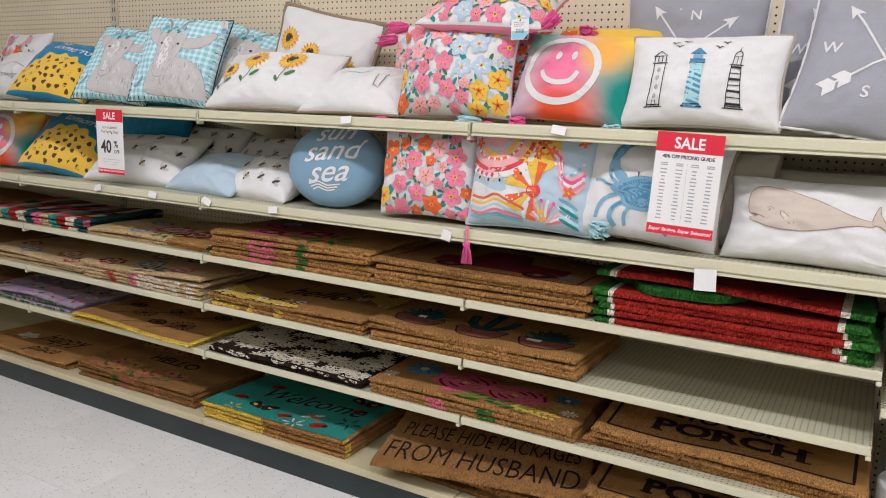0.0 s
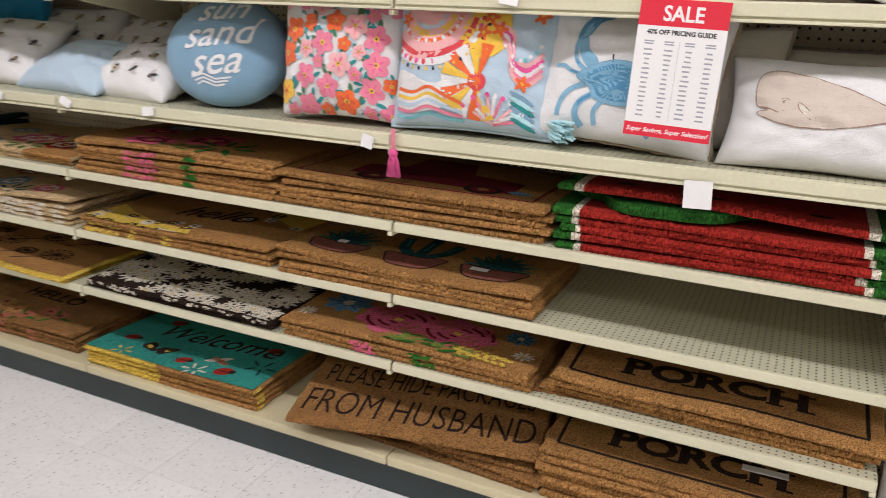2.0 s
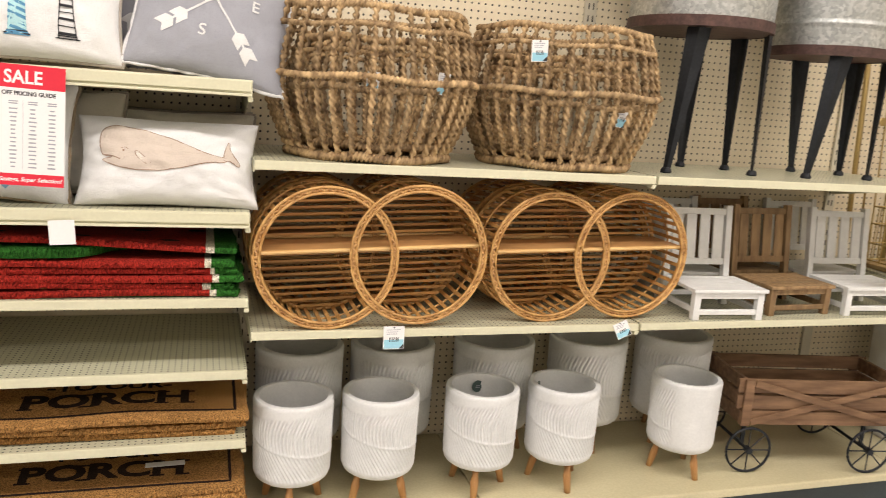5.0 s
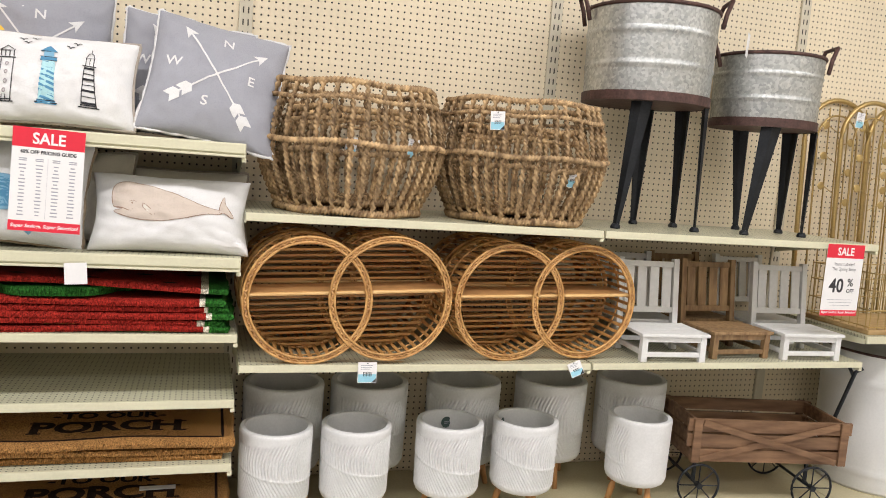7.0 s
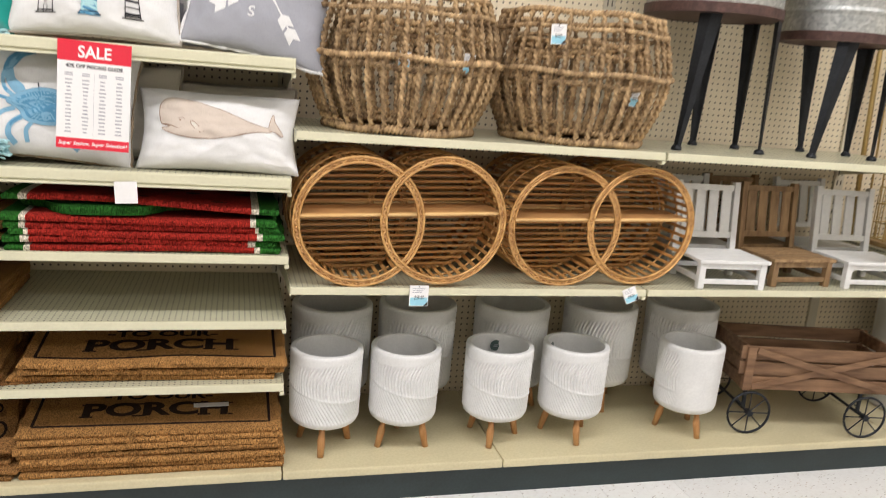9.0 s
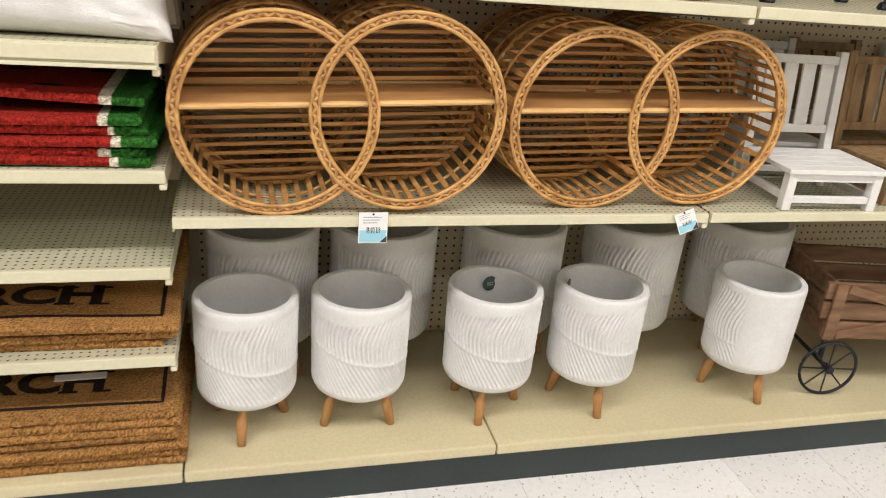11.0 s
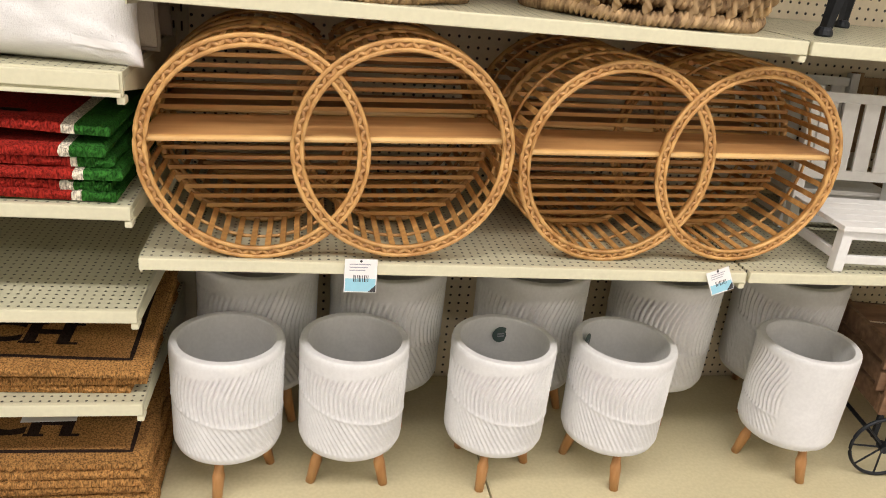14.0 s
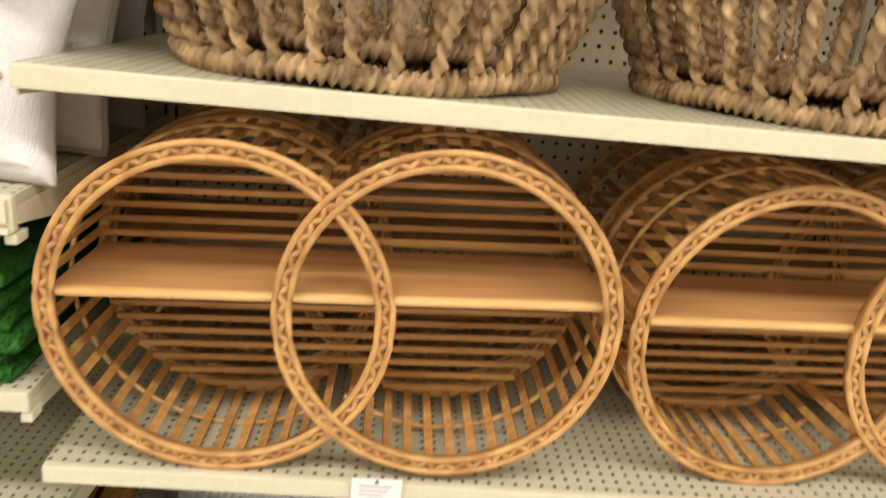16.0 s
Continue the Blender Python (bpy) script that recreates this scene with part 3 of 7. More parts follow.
def gondola_shelf(x0, x1, z, tall=0.026, channel=False, top="perf", label="cream perforated steel store shelf"):
    sh = base("shelf", pose(0, 0, 0), label, "shelf", "gondola shelves", kind="structure")
    x0, x1 = x0 + 0.004, x1 - 0.004
    part("shelf_top", boxed(x0, x1, FRONT + 0.010, BACK - 0.014, z - 0.012, z - 0.0005), M[top], sh)
    bm = bmesh.new()
    lip_mesh(bm, x0, x1, z, tall, channel)
    part("lip", bm, M["cream"], sh)
    for s_, x in ((1, x0), (-1, x1)):
        bm = bmesh.new()
        xa, xb = (x, x + 0.003) if s_ > 0 else (x - 0.003, x)
        vs = [bm.verts.new((xx, yy, zz)) for xx in (xa, xb) for yy, zz in ((FRONT + 0.014, z - 0.013), (BACK - 0.013, z - 0.013), (BACK - 0.013, z - (0.17 if channel else 0.10)), (FRONT + 0.30, z - (0.085 if channel else 0.055)), (FRONT + 0.014, z - 0.034))]
        bm.faces.new(vs[:5][::-1])
        bm.faces.new(vs[5:])
        for i in range(5):
            q = (i + 1) % 5
            bm.faces.new((vs[i], vs[q], vs[5 + q], vs[5 + i]))
        part("bracket", bm, M["cream"], sh)
    clip = bmesh.new()
    box(clip, x1 - 0.012, x1 + 0.002, FRONT + 0.002, FRONT + 0.03, z - tall - 0.014, z - tall - 0.001, bevel=0.003)
    part("clip", clip, M["cream"], sh)
    return sh


for a, b_ in zip(JOINTS, JOINTS[1:]):
    if b_ <= SPLIT + 0.01:
        gondola_shelf(a, b_, T1, 0.042, True, label="cream steel shelf with ticket rail, crowded with pillows")
        gondola_shelf(a, b_, T2, 0.042, True, label="cream steel shelf with ticket rail under throw pillows")
        for z in (M3, M4, M5):
            gondola_shelf(a, b_, z, label="cream perforated steel shelf holding stacked doormats")
    elif b_ < 2.6:
        gondola_shelf(a, b_, R1, 0.026, label="cream perforated steel shelf under baskets and tubs")
        gondola_shelf(a, b_, R2, 0.024, label="cream perforated steel shelf under rattan shelves and chairs")
    else:
        gondola_shelf(a, b_, R3, 0.03, label="cream steel shelf holding gold wire pieces")
    dk = base("base_deck", pose(0, 0, 0), "cream enamel base deck over a dark kickplate", "shelf", "base decks", kind="structure")
    a, b_ = DECK_JOINT.get(a, a), DECK_JOINT.get(b_, b_)
    bm = bmesh.new()
    box(bm, a + 0.0015, b_ - 0.0015, FRONT - 0.025, BACK - 0.012, DECK - 0.03, DECK, bevel=0.006)
    part("deck_top", bm, M["deck"], dk)
    part("kickplate", boxed(a, b_, FRONT + 0.0, FRONT + 0.02, 0.0, DECK - 0.031), M["kick"], dk)


# ---- things: pillows ----
class Pillow:
    """A stuffed cover: local x across, z up from its bottom edge, front towards -y."""

    def __init__(self, w, h, d, m, cover, label, back=None, round_=False, seed=0, group="throw pillows", piping=None, pinch=0.075, name="throw_pillow", fringe=None, thick=0.0055):
        self.w, self.h, self.d, self.round, self.pinch, self.seed = w, h, d * (1.0 if round_ else 1.12), round_, pinch, seed
        self.ob = base(name, m, label, "pillow", group)
        bm = bmesh.new()
        n = 56
        grid = {}
        for side in (-1, 1):
            for i in range(n + 1):
                for j in range(n + 1):
                    u, v = self.ease(-1 + 2 * i / n), self.ease(-1 + 2 * j / n)
                    if side > 0 and (i in (0, n) or j in (0, n)):
                        grid[side, i, j] = grid[-1, i, j]
                    else:
                        grid[side, i, j] = bm.verts.new(self.spot(u, v, side))
        for side in (-1, 1):
            for i in range(n):
                for j in range(n):
                    q = [grid[side, i, j], grid[side, i + 1, j], grid[side, i + 1, j + 1], grid[side, i, j + 1]]
                    f = bm.faces.new(q if side < 0 else q[::-1])
                    f.material_index = 0 if side < 0 else 1
        part("cover", bm, [cover, back or cover], self.ob, smooth=True)
        if piping:
            edge = []
            for s_ in range(96):
                t = s_ / 24
                k, f = int(t), self.ease(-1 + 2 * (t - int(t)))
                u, v = ((f, -1), (1, f), (-f, 1), (-1, -f))[k]
                edge.append(self.spot(u, v, 0))
            if fringe:
                part("piping", tubed(edge, 0.0052, n=6, closed=True, lobes=1, twist=420, depth=0.5), piping, self.ob, smooth=True)
            else:
                part("piping", tubed(edge, thick, n=8, closed=True), piping, self.ob, smooth=True)

    @staticmethod
    def ease(t):
        return math.sin(t * math.pi / 2) * 0.55 + t * 0.45

    def spot(self, u, v, side, lift=0.0):
        if self.round:
            # the square grid mapped to a disc
            x, y = u * math.sqrt(max(0, 1 - v * v / 2)), v * math.sqrt(max(0, 1 - u * u / 2))
            r2 = min(1.0, x * x + y * y)
            t = (1 - r2) ** 0.42
            return Vector((x * self.w / 2, side * (self.d / 2 * t + lift), self.h / 2 + y * self.h / 2))
        e = max(0.0, (1 - u * u) * (1 - v * v))
        bulge = e ** 0.45
        ear = 1 - 0.018 * (u * v) ** 6
        x = u * self.w / 2 * (1 - self.pinch * (1 - v * v)) * ear
        z = self.h / 2 + v * self.h / 2 * (1 - self.pinch * (1 - u * u)) * ear
        crease = 0.009 * noise.noise(Vector((u * 2.3 + self.seed, v * 2.3, self.seed * 1.7))) + 0.006 * noise.noise(Vector((u * 6 + self.seed, v * 5, 4.0)))
        fold = 0.006 * math.sin(11 * (abs(u) - abs(v)) + self.seed) * (abs(u) * abs(v)) ** 1.5
        tuck = 0.003 * math.sin(19 * (u + v) + self.seed * 3) * max(0.0, max(abs(u), abs(v)) - 0.6)
        return Vector((x, side * (self.d / 2 * bulge + lift) + (crease + fold + tuck) * e ** 0.25, z))

    def at(self, x, y, lift):
        """x, y in metres from the cover's middle."""
        u = max(-0.995, min(0.995, x / (self.w / 2)))
        v = max(-0.995, min(0.995, y / (self.h / 2)))
        if self.round:
            r2 = min(0.98, u * u + v * v)
            return Vector((u * self.w / 2, -(self.d / 2 * (1 - r2) ** 0.42 + lift), self.h / 2 + v * self.h / 2))
        return self.spot(u, v, -1, lift)

    def print(self):
        return Print(lambda x, y, l: self.at(x, y, l + 0.0017))


def seat(x, y, z, tilt=18, yaw=0, roll=0):
    """Pose of a pillow standing on a shelf, leaning back by tilt."""
    return pose(x, y, z + 0.006, -tilt, roll, yaw)


def tassel(pillow, u, v, mat, drop=(0, -0.06, -0.02), size=0.05, label="fluffy tassel"):
    p = pillow.spot(u, v, 0)
    bm = bmesh.new()
    rnd = random.Random(int((u + 2) * 100 + (v + 2) * 10))
    d = Vector(drop).normalized()
    for k in range(64):
        q = Vector((rnd.uniform(-1, 1), rnd.uniform(-1, 1), rnd.uniform(-1, 1))) * size * 0.30
        e = p + d * size * rnd.uniform(0.8, 1.15) + q
        mid = p + d * size * 0.4 + q * 0.8
        tube(bm, [p + q * 0.12, mid, e], [0.0035, 0.0045, 0.003], n=5)
    bmesh.ops.create_icosphere(bm, subdivisions=1, radius=size * 0.2, matrix=Matrix.Translation(p + d * size * 0.1))
    part("tassel", bm, mat, pillow.ob, label, smooth=True)


def paper_tag(m, w, h, label, blue=False, name="price_tag"):
    t = base(name, m, label, "tag", "price tags")
    part("card", boxed(-w / 2, w / 2, -0.0006, 0.0006, -h, 0), M["paper"], t)
    p = Print(lambda x, y, l: Vector((x, -0.0006 - l * 0.35, y)))
    if blue:
        p.rect(-w / 2 + 0.002, -h + 0.002, w / 2 - 0.002, -h * 0.58, M["tagblue"])
        p.fill([(w / 2 - 0.016, -h + 0.001), (w / 2 - 0.001, -h + 0.001), (w / 2 - 0.001, -h + 0.016)], M["ink"])
        for k in range(9):
            x = -w * 0.22 + k * w * 0.055
            p.rect(x, -h * 0.68, x + w * (0.02 if k % 3 else 0.035), -h * 0.48, M["ink"], 1)
        for k in range(3):
            p.rect(-w * 0.35, -h * (0.14 + 0.09 * k), w * (0.3 - 0.08 * k), -h * (0.17 + 0.09 * k), M["greyink"], 1)
        p.disc(0, -h * 0.06, 0.0025, M["ink"])
        p.done(t, stuff=True)
    return t


def flowers(p, w, h, seed, count=34):
    rnd = random.Random(seed)
    tries, put = 0, []
    while len(put) < count and tries < 6000:
        tries += 1
        x, y = rnd.uniform(-0.47, 0.47) * w, rnd.uniform(-0.47, 0.47) * h
        r = (0.036, 0.031, 0.026, 0.021)[min(3, tries // 250)]
        if all(math.hypot(x - a, y - b) > (r + q) * 0.93 for a, b, q in put):
            put.append((x, y, r))
    for x, y, r in put:
        for k in range(4):
            a = rnd.uniform(0, 6.28)
            p.disc(x + math.cos(a) * r * 1.1, y + math.sin(a) * r * 1.1, r * 0.42, M["leaf_f" if k == 0 else "teal_f" if k < 3 else "sky_f"], r * 0.17, a + 0.4, n=10)
    cols = ["rose_f", "rose_f", "blush_f", "orange_f", "yellow_f", "rose_f", "sky_f", "orange_f", "blush_f"]
    for x, y, r in put:
        c = rnd.choice(cols)
        ph = rnd.uniform(0, 6.28)
        inner = "pink_f" if c in ("rose_f", "blush_f") else "red_f" if c == "orange_f" else "white_f" if c == "sky_f" else "orange_f"
        for k in range(5):
            a = ph + 6.283 * k / 5
            p.disc(x + r * 0.52 * math.cos(a), y + r * 0.52 * math.sin(a), r * 0.5, M[c], r * 0.42, a, n=14)
        for k in range(5):
            a = ph + 6.283 * k / 5
            p.disc(x + r * 0.36 * math.cos(a), y + r * 0.36 * math.sin(a), r * 0.3, M[inner], r * 0.07, a, n=8)
        p.disc(x, y, r * 0.22, M["yellow_f" if c != "yellow_f" else "orange_f"], n=12)
        p.disc(x, y, r * 0.10, M["brown_f"], n=8)


def sunflower(p, x, y, r, stem=True):
    if stem:
        p.stroke(flow([(x, y - r * 0.5), (x - r * 0.15, y - r * 1.2), (x - r * 0.5, y - r * 2.0)], False), 0.004, M["leaf_f"])
        p.disc(x + r * 0.35, y - r * 1.25, r * 0.42, M["leaf_f"], r * 0.18, 0.5, n=12)
        p.disc(x - r * 0.6, y - r * 1.7, r * 0.3, M["leaf_f"], r * 0.12, 2.2, n=12)
    for ring, count, col, len_ in ((0, 17, "yellow_f", 1.0), (1, 15, "orange_f", 0.86), (2, 17, "yellow_f", 0.78)):
        for k in range(count):
            a = 6.283 * (k + 0.33 * ring) / count
            p.disc(x + r * len_ * 0.62 * math.cos(a), y + r * len_ * 0.62 * math.sin(a), r * len_ * 0.4, M[col], r * 0.085, a, n=9)
    p.disc(x, y, r * 0.40, M["brown_f"], lobes=11, depth=0.08, n=33)
    p.disc(x, y, r * 0.2, M["black_f"], n=14)


def bee(p, x, y, s_, turn):
    c, q = math.cos(turn), math.sin(turn)
    p.disc(x - q * s_ * 0.8, y + c * s_ * 0.8, s_ * 0.9, M["silver_f"], s_ * 0.4, turn + 0.9, n=10)
    p.disc(x + q * s_ * 0.8, y - c * s_ * 0.8, s_ * 0.9, M["silver_f"], s_ * 0.4, turn - 0.9, n=10)
    p.disc(x, y, s_, M["black_f"], s_ * 0.5, turn, n=12)
    for k in (-0.3, 0.3):
        p.stroke([(x + c * s_ * k - q * s_ * 0.4, y + q * s_ * k + c * s_ * 0.4), (x + c * s_ * k + q * s_ * 0.4, y + q * s_ * k - c * s_ * 0.4)], s_ * 0.22, M["yellow_f"])


def arrow(p, a, b, mat, w=0.006):
    """An arrow with a barbed head at b and cut feathers at a."""
    d = Vector((b[0] - a[0], b[1] - a[1]))
    L_ = d.length
    d.normalize()
    n_ = Vector((-d[1], d[0]))
    P = lambda s_, t: (a[0] + d[0] * s_ + n_[0] * t, a[1] + d[1] * s_ + n_[1] * t)
    p.stroke([P(0.03, 0), P(L_ - 0.02, 0)], w, mat)
    p.fill([P(L_ - 0.035, 0.0), P(L_ - 0.045, 0.02), P(L_, 0), P(L_ - 0.045, -0.02)], mat)
    for s_ in (0.0, 0.042):
        p.fill([P(s_, 0), P(s_ - 0.012, 0.02), P(s_ + 0.022, 0.02), P(s_ + 0.034, 0), P(s_ + 0.022, -0.02), P(s_ - 0.012, -0.02)], mat)


def compass_pillow(m, label, seed, w=0.42):
    o = Pillow(w, w, 0.13, m, M["grey_f"], label, seed=seed, piping=M["white_f"], fringe=True)
    p = o.print()
    arrow(p, (-0.135, -0.105), (0.145, 0.115), M["white_f"])
    p.done(o.ob, "arrow_print", "white printed arrow")
    arrow(p, (0.105, -0.15), (-0.125, 0.155), M["white_f"])
    p.done(o.ob, "arrow_print", "white printed arrow")
    for ch, x, y in (("N", 0.015, 0.12), ("E", 0.105, 0.0), ("S", -0.03, -0.105), ("W", -0.145, 0.015)):
        p.text(x, y, ch, 0.046, M["white_f"], 0.0006, 0, 0, 1.05)
    p.done(o.ob, "lettering", "white printed compass letters", True)
    return o


# upper pillow shelf, from the far end
def tomorrow_pillow(m, seed):
    o = Pillow(0.46, 0.40, 0.15, m, M["blue_f"], "bright blue pillow printed with a spotted yellow mound", seed=seed)
    p = o.print()
    rnd = random.Random(3)
    pts = []
    for i in range(60):
        a = math.pi * i / 59
        q = 1 + 0.045 * math.sin(17 * a)
        pts.append((0.0 + 0.225 * q * math.cos(a), -0.19 + 0.24 * q * math.sin(a)))
    p.fill(pts, M["yellow_f"], 5)
    p.done(o.ob, "mound_print", "yellow printed mound")
    put = []
    for k in range(900):
        a, r = rnd.uniform(0.06, 3.08), math.sqrt(rnd.uniform(0.0, 0.84))
        x, y = 0.215 * r * math.cos(a), -0.18 + 0.225 * r * math.sin(a)
        if len(put) < 44 and all(math.hypot(x - c, y - d) > 0.036 for c, d in put):
            put.append((x, y))
            p.disc(x, y, 0.0135, M["brown_f"], 0.0105, rnd.uniform(0, 3), lobes=3, depth=0.12, n=14)
    for k in range(26):
        x = rnd.uniform(-0.2, 0.2)
        p.disc(x, rnd.uniform(0.08, 0.18), 0.0022, M["white_f"], n=6)
    p.text(0.04, 0.095, "tomorrow", 0.066, M["white_f"], 0.0004, 0.35, -0.1)
    p.text(-0.06, 0.15, "live", 0.045, M["white_f"], 0.0, 0.35, -0.1)
    p.done(o.ob, "spot_print", "brown spots and white script", True)
    return o


tomorrow_pillow(seat(-3.47, 2.37, T1, 47, 14, 6), 1)
tomorrow_pillow(seat(-3.42, 2.37, T2, 44, 14, 8), 2)
o = Pillow(0.42, 0.42, 0.12, seat(-3.02, 2.60, T2, 12, 10), M["blue_f"], "bright blue pillow standing behind another", seed=3)
o = Pillow(0.44, 0.32, 0.14, seat(-3.92, 2.44, T1, 42), M["white_f"], "white pillow with small grey writing", seed=4)
p = o.print()
p.stroke([(-0.1, -0.02), (0.0, 0.03), (0.12, 0.0)], 0.004, M["greyink_f"])
p.text(0.02, -0.06, "growing", 0.05, M["greyink_f"], 0, 0.3)
p.done(o.ob)
o = Pillow(0.40, 0.38, 0.12, seat(-4.12, 2.62, T1, 20), M["white_f"], "white floral pillow at the back of the shelf", seed=5)
p = o.print()
flowers(p, 0.36, 0.3, 8, 12)
p.done(o.ob)


def goat_pillow(m, label, seed):
    o = Pillow(0.42, 0.42, 0.13, m, M["gingham_f"], label, seed=seed, group="goat pillows")
    rnd = random.Random(seed)
    # blanket stitch: a black cord and short bars over the edge
    edge = []
    for k in range(112):
        t = k / 28
        f = Pillow.ease(-1 + 2 * (t - int(t)))
        u, v = ((f, -1), (1, f), (-f, 1), (-1, -f))[int(t)]
        edge.append((o.spot(u, v, 0), o.spot(u * 0.93, v * 0.93, -1, 0.003)))
    part("edge_cord", tubed([e[0] for e in edge], 0.0028, n=5, closed=True), M["black_f"], o.ob)
    bm = bmesh.new()
    for a, c in edge[::2]:
        tube(bm, [a, a.lerp(c, 0.5) + Vector((0, -0.004, 0)), c], 0.0017, n=4)
    tagged(part("stitching", bm, M["black_f"], o.ob, "black blanket stitch"), "black blanket stitch", kind="stuff")
    p = o.print()
    S, G, W = M["silver_f"], M["greyink_f"], M["white_f"]
    body = flow([(-0.09, -0.185), (-0.10, -0.10), (-0.07, -0.04), (0.0, -0.02), (0.09, -0.02), (0.16, -0.06), (0.19, -0.13), (0.19, -0.185)])
    ears = [flow([(0.035, 0.075), (0.09, 0.085), (0.155, 0.125), (0.185, 0.11), (0.15, 0.055), (0.09, 0.03), (0.04, 0.035)]), flow([(-0.075, 0.085), (-0.115, 0.125), (-0.15, 0.13), (-0.155, 0.095), (-0.12, 0.055), (-0.08, 0.05)])]
    head = flow([(-0.075, 0.12), (-0.01, 0.135), (0.045, 0.115), (0.05, 0.04), (0.02, -0.04), (-0.01, -0.10), (-0.05, -0.115), (-0.075, -0.09), (-0.08, -0.02), (-0.09, 0.06)])
    for shape in (body, *ears):
        p.fill(shape, S, 4)
        p.stroke(shape, 0.0028, G, True)
    for x, y, a in [(rnd.uniform(-0.07, 0.17), rnd.uniform(-0.17, -0.05), rnd.uniform(1.1, 1.9)) for _ in range(70)]:
        l_ = rnd.uniform(0.02, 0.045)
        p.stroke([(x, y), (x + l_ * math.cos(a) * 0.7, y + l_ * math.sin(a) * 0.6)], 0.0022, G if rnd.random() < 0.55 else W)
    p.fill(head, S, 4)
    p.stroke(head, 0.0028, G, True)
    p.fill(flow([(-0.055, 0.07), (-0.02, 0.075), (-0.015, -0.02), (-0.04, -0.08), (-0.06, -0.05)]), W, 3)
    for s_ in (-1, 1):
        p.disc(-0.02 + s_ * 0.045, 0.05, 0.009, M["black_f"], 0.006, n=10)
        p.stroke(flow([(-0.02 + s_ * 0.025, 0.125), (-0.02 + s_ * 0.04, 0.165), (-0.02 + s_ * 0.07, 0.19)], False), 0.012, G)
    p.stroke(flow([(-0.072, -0.078), (-0.045, -0.092), (-0.015, -0.08)], False), 0.0035, G)
    for k in range(34):
        x, y = rnd.uniform(-0.07, 0.03), rnd.uniform(-0.07, 0.10)
        p.stroke([(x, y), (x + rnd.uniform(-0.005, 0.005), y - rnd.uniform(0.012, 0.03))], 0.0018, G)
    p.done(o.ob, "goat_print", "grey pencil-drawn goat")
    for k in range(11):
        x = -0.085 + k * 0.0125
        p.disc(x, 0.125 + 0.012 * math.sin(k * 1.7), 0.014, M[("aqua_f", "slate_f", "paleaqua_f", "teal_f")[k % 4]], lobes=5, depth=0.25, n=18)
    for k in range(3):
        p.disc(-0.16 + 0.012 * k, -0.15 + 0.016 * k, 0.015, M["slate_f"], 0.006, 0.8 * k, n=8)
    p.done(o.ob, "flower_crown_print", "blue printed flower crown", True)
    return o


goat_pillow(seat(-3.05, 2.40, T1, 34, 12, 4), "aqua gingham pillow with a drawn goat", 6)
goat_pillow(seat(-2.66, 2.40, T1, 24, 12, 3), "upright aqua gingham goat pillow with black stitched edge", 7)
goat_pillow(seat(-2.47, 2.55, T1, 34, 10, 12), "aqua gingham goat pillow half hidden behind another", 8)

o = Pillow(0.48, 0.41, 0.13, seat(-2.06, 2.62, T1, 10, 8, 11), M["white_f"], "white sunflower pillow with tan jute edge standing behind", seed=9, piping=M["tan_f"], group="sunflower pillows", thick=0.012)
p = o.print()
for x, y, r in ((-0.16, 0.06, 0.055), (-0.03, 0.02, 0.05), (0.14, -0.01, 0.052), (-0.12, -0.1, 0.04)):
    sunflower(p, x, y, r, False)
    p.done(o.ob, "sunflower_print", "yellow printed sunflower")

o = Pillow(0.56, 0.30, 0.16, seat(-2.09, 2.36, T1, 44, 6, 0), M["white_f"], "white lumbar pillow with two sunflowers and jute edge", seed=10, piping=M["tan_f"], group="sunflower pillows")
p = o.print()
for x, y, r in ((-0.075, 0.045, 0.06), (0.10, 0.05, 0.062), (-0.20, 0.0, 0.048)):
    sunflower(p, x, y, r)
    p.done(o.ob, "sunflower_print", "yellow printed sunflower on a green stem")
o = Pillow(0.44, 0.30, 0.13, seat(-1.69, 2.37, T1, 58, 4), M["white_f"], "white lumbar pillow lying back, tan jute underside", back=M["tan_f"], seed=11, piping=M["tan_f"])
p = o.print()
p.stroke([(0.08, 0.02), (0.085, -0.05), (0.11, -0.06), (0.12, 0.03)], 0.006, M["greyink_f"])
p.stroke([(-0.12, 0.05), (0.02, 0.03), (0.05, 0.06)], 0.004, M["aqua_f"])
p.done(o.ob)


def floral(m, label, seed, w=0.40, h=0.40, d=0.15, tassels=((-1, 1), (1, 1))):
    o = Pillow(w, h, d, m, M["white_f"], label, seed=seed, back=M["rose_f"], group="floral pillows", thick=0.003)
    p = o.print()
    flowers(p, w, h, seed, 60)
    p.done(o.ob, "flower_print", "pink, coral and yellow printed flowers", True)
    for u, v in tassels:
        tassel(o, u, v, M["pink_f"], (u * 0.7, -0.6, -0.3), 0.062, "hot pink tassel")
    return o


floral(seat(-1.26, 2.39, T1, 12, 4), "pink floral pillow with hot pink tassels", 21, 0.43, 0.32, tassels=((-1, 1), (1, 1), (1, -1)))
floral(seat(-1.10, 2.55, T1, 10, 4), "pink floral pillow tucked behind its twin", 22, 0.40, 0.31)
floral(seat(-1.47, 2.62, T1, 10, 4), "pink floral pillow pushed to the back", 23, 0.38, 0.31, tassels=((-1, 0.9),))
floral(pose(-1.17, 2.36, T1 + 0.30, -62, 3, 2), "pink floral pillow laid flat on the others", 24, 0.46, 0.36, 0.12, tassels=((1, -0.9),))
floral(seat(-1.335, 2.36, T2, 8, 4), "pink floral pillow with hot pink tassels", 25, 0.37, 0.345, 0.14, tassels=((-1, 0.95), (1, 0.95)))


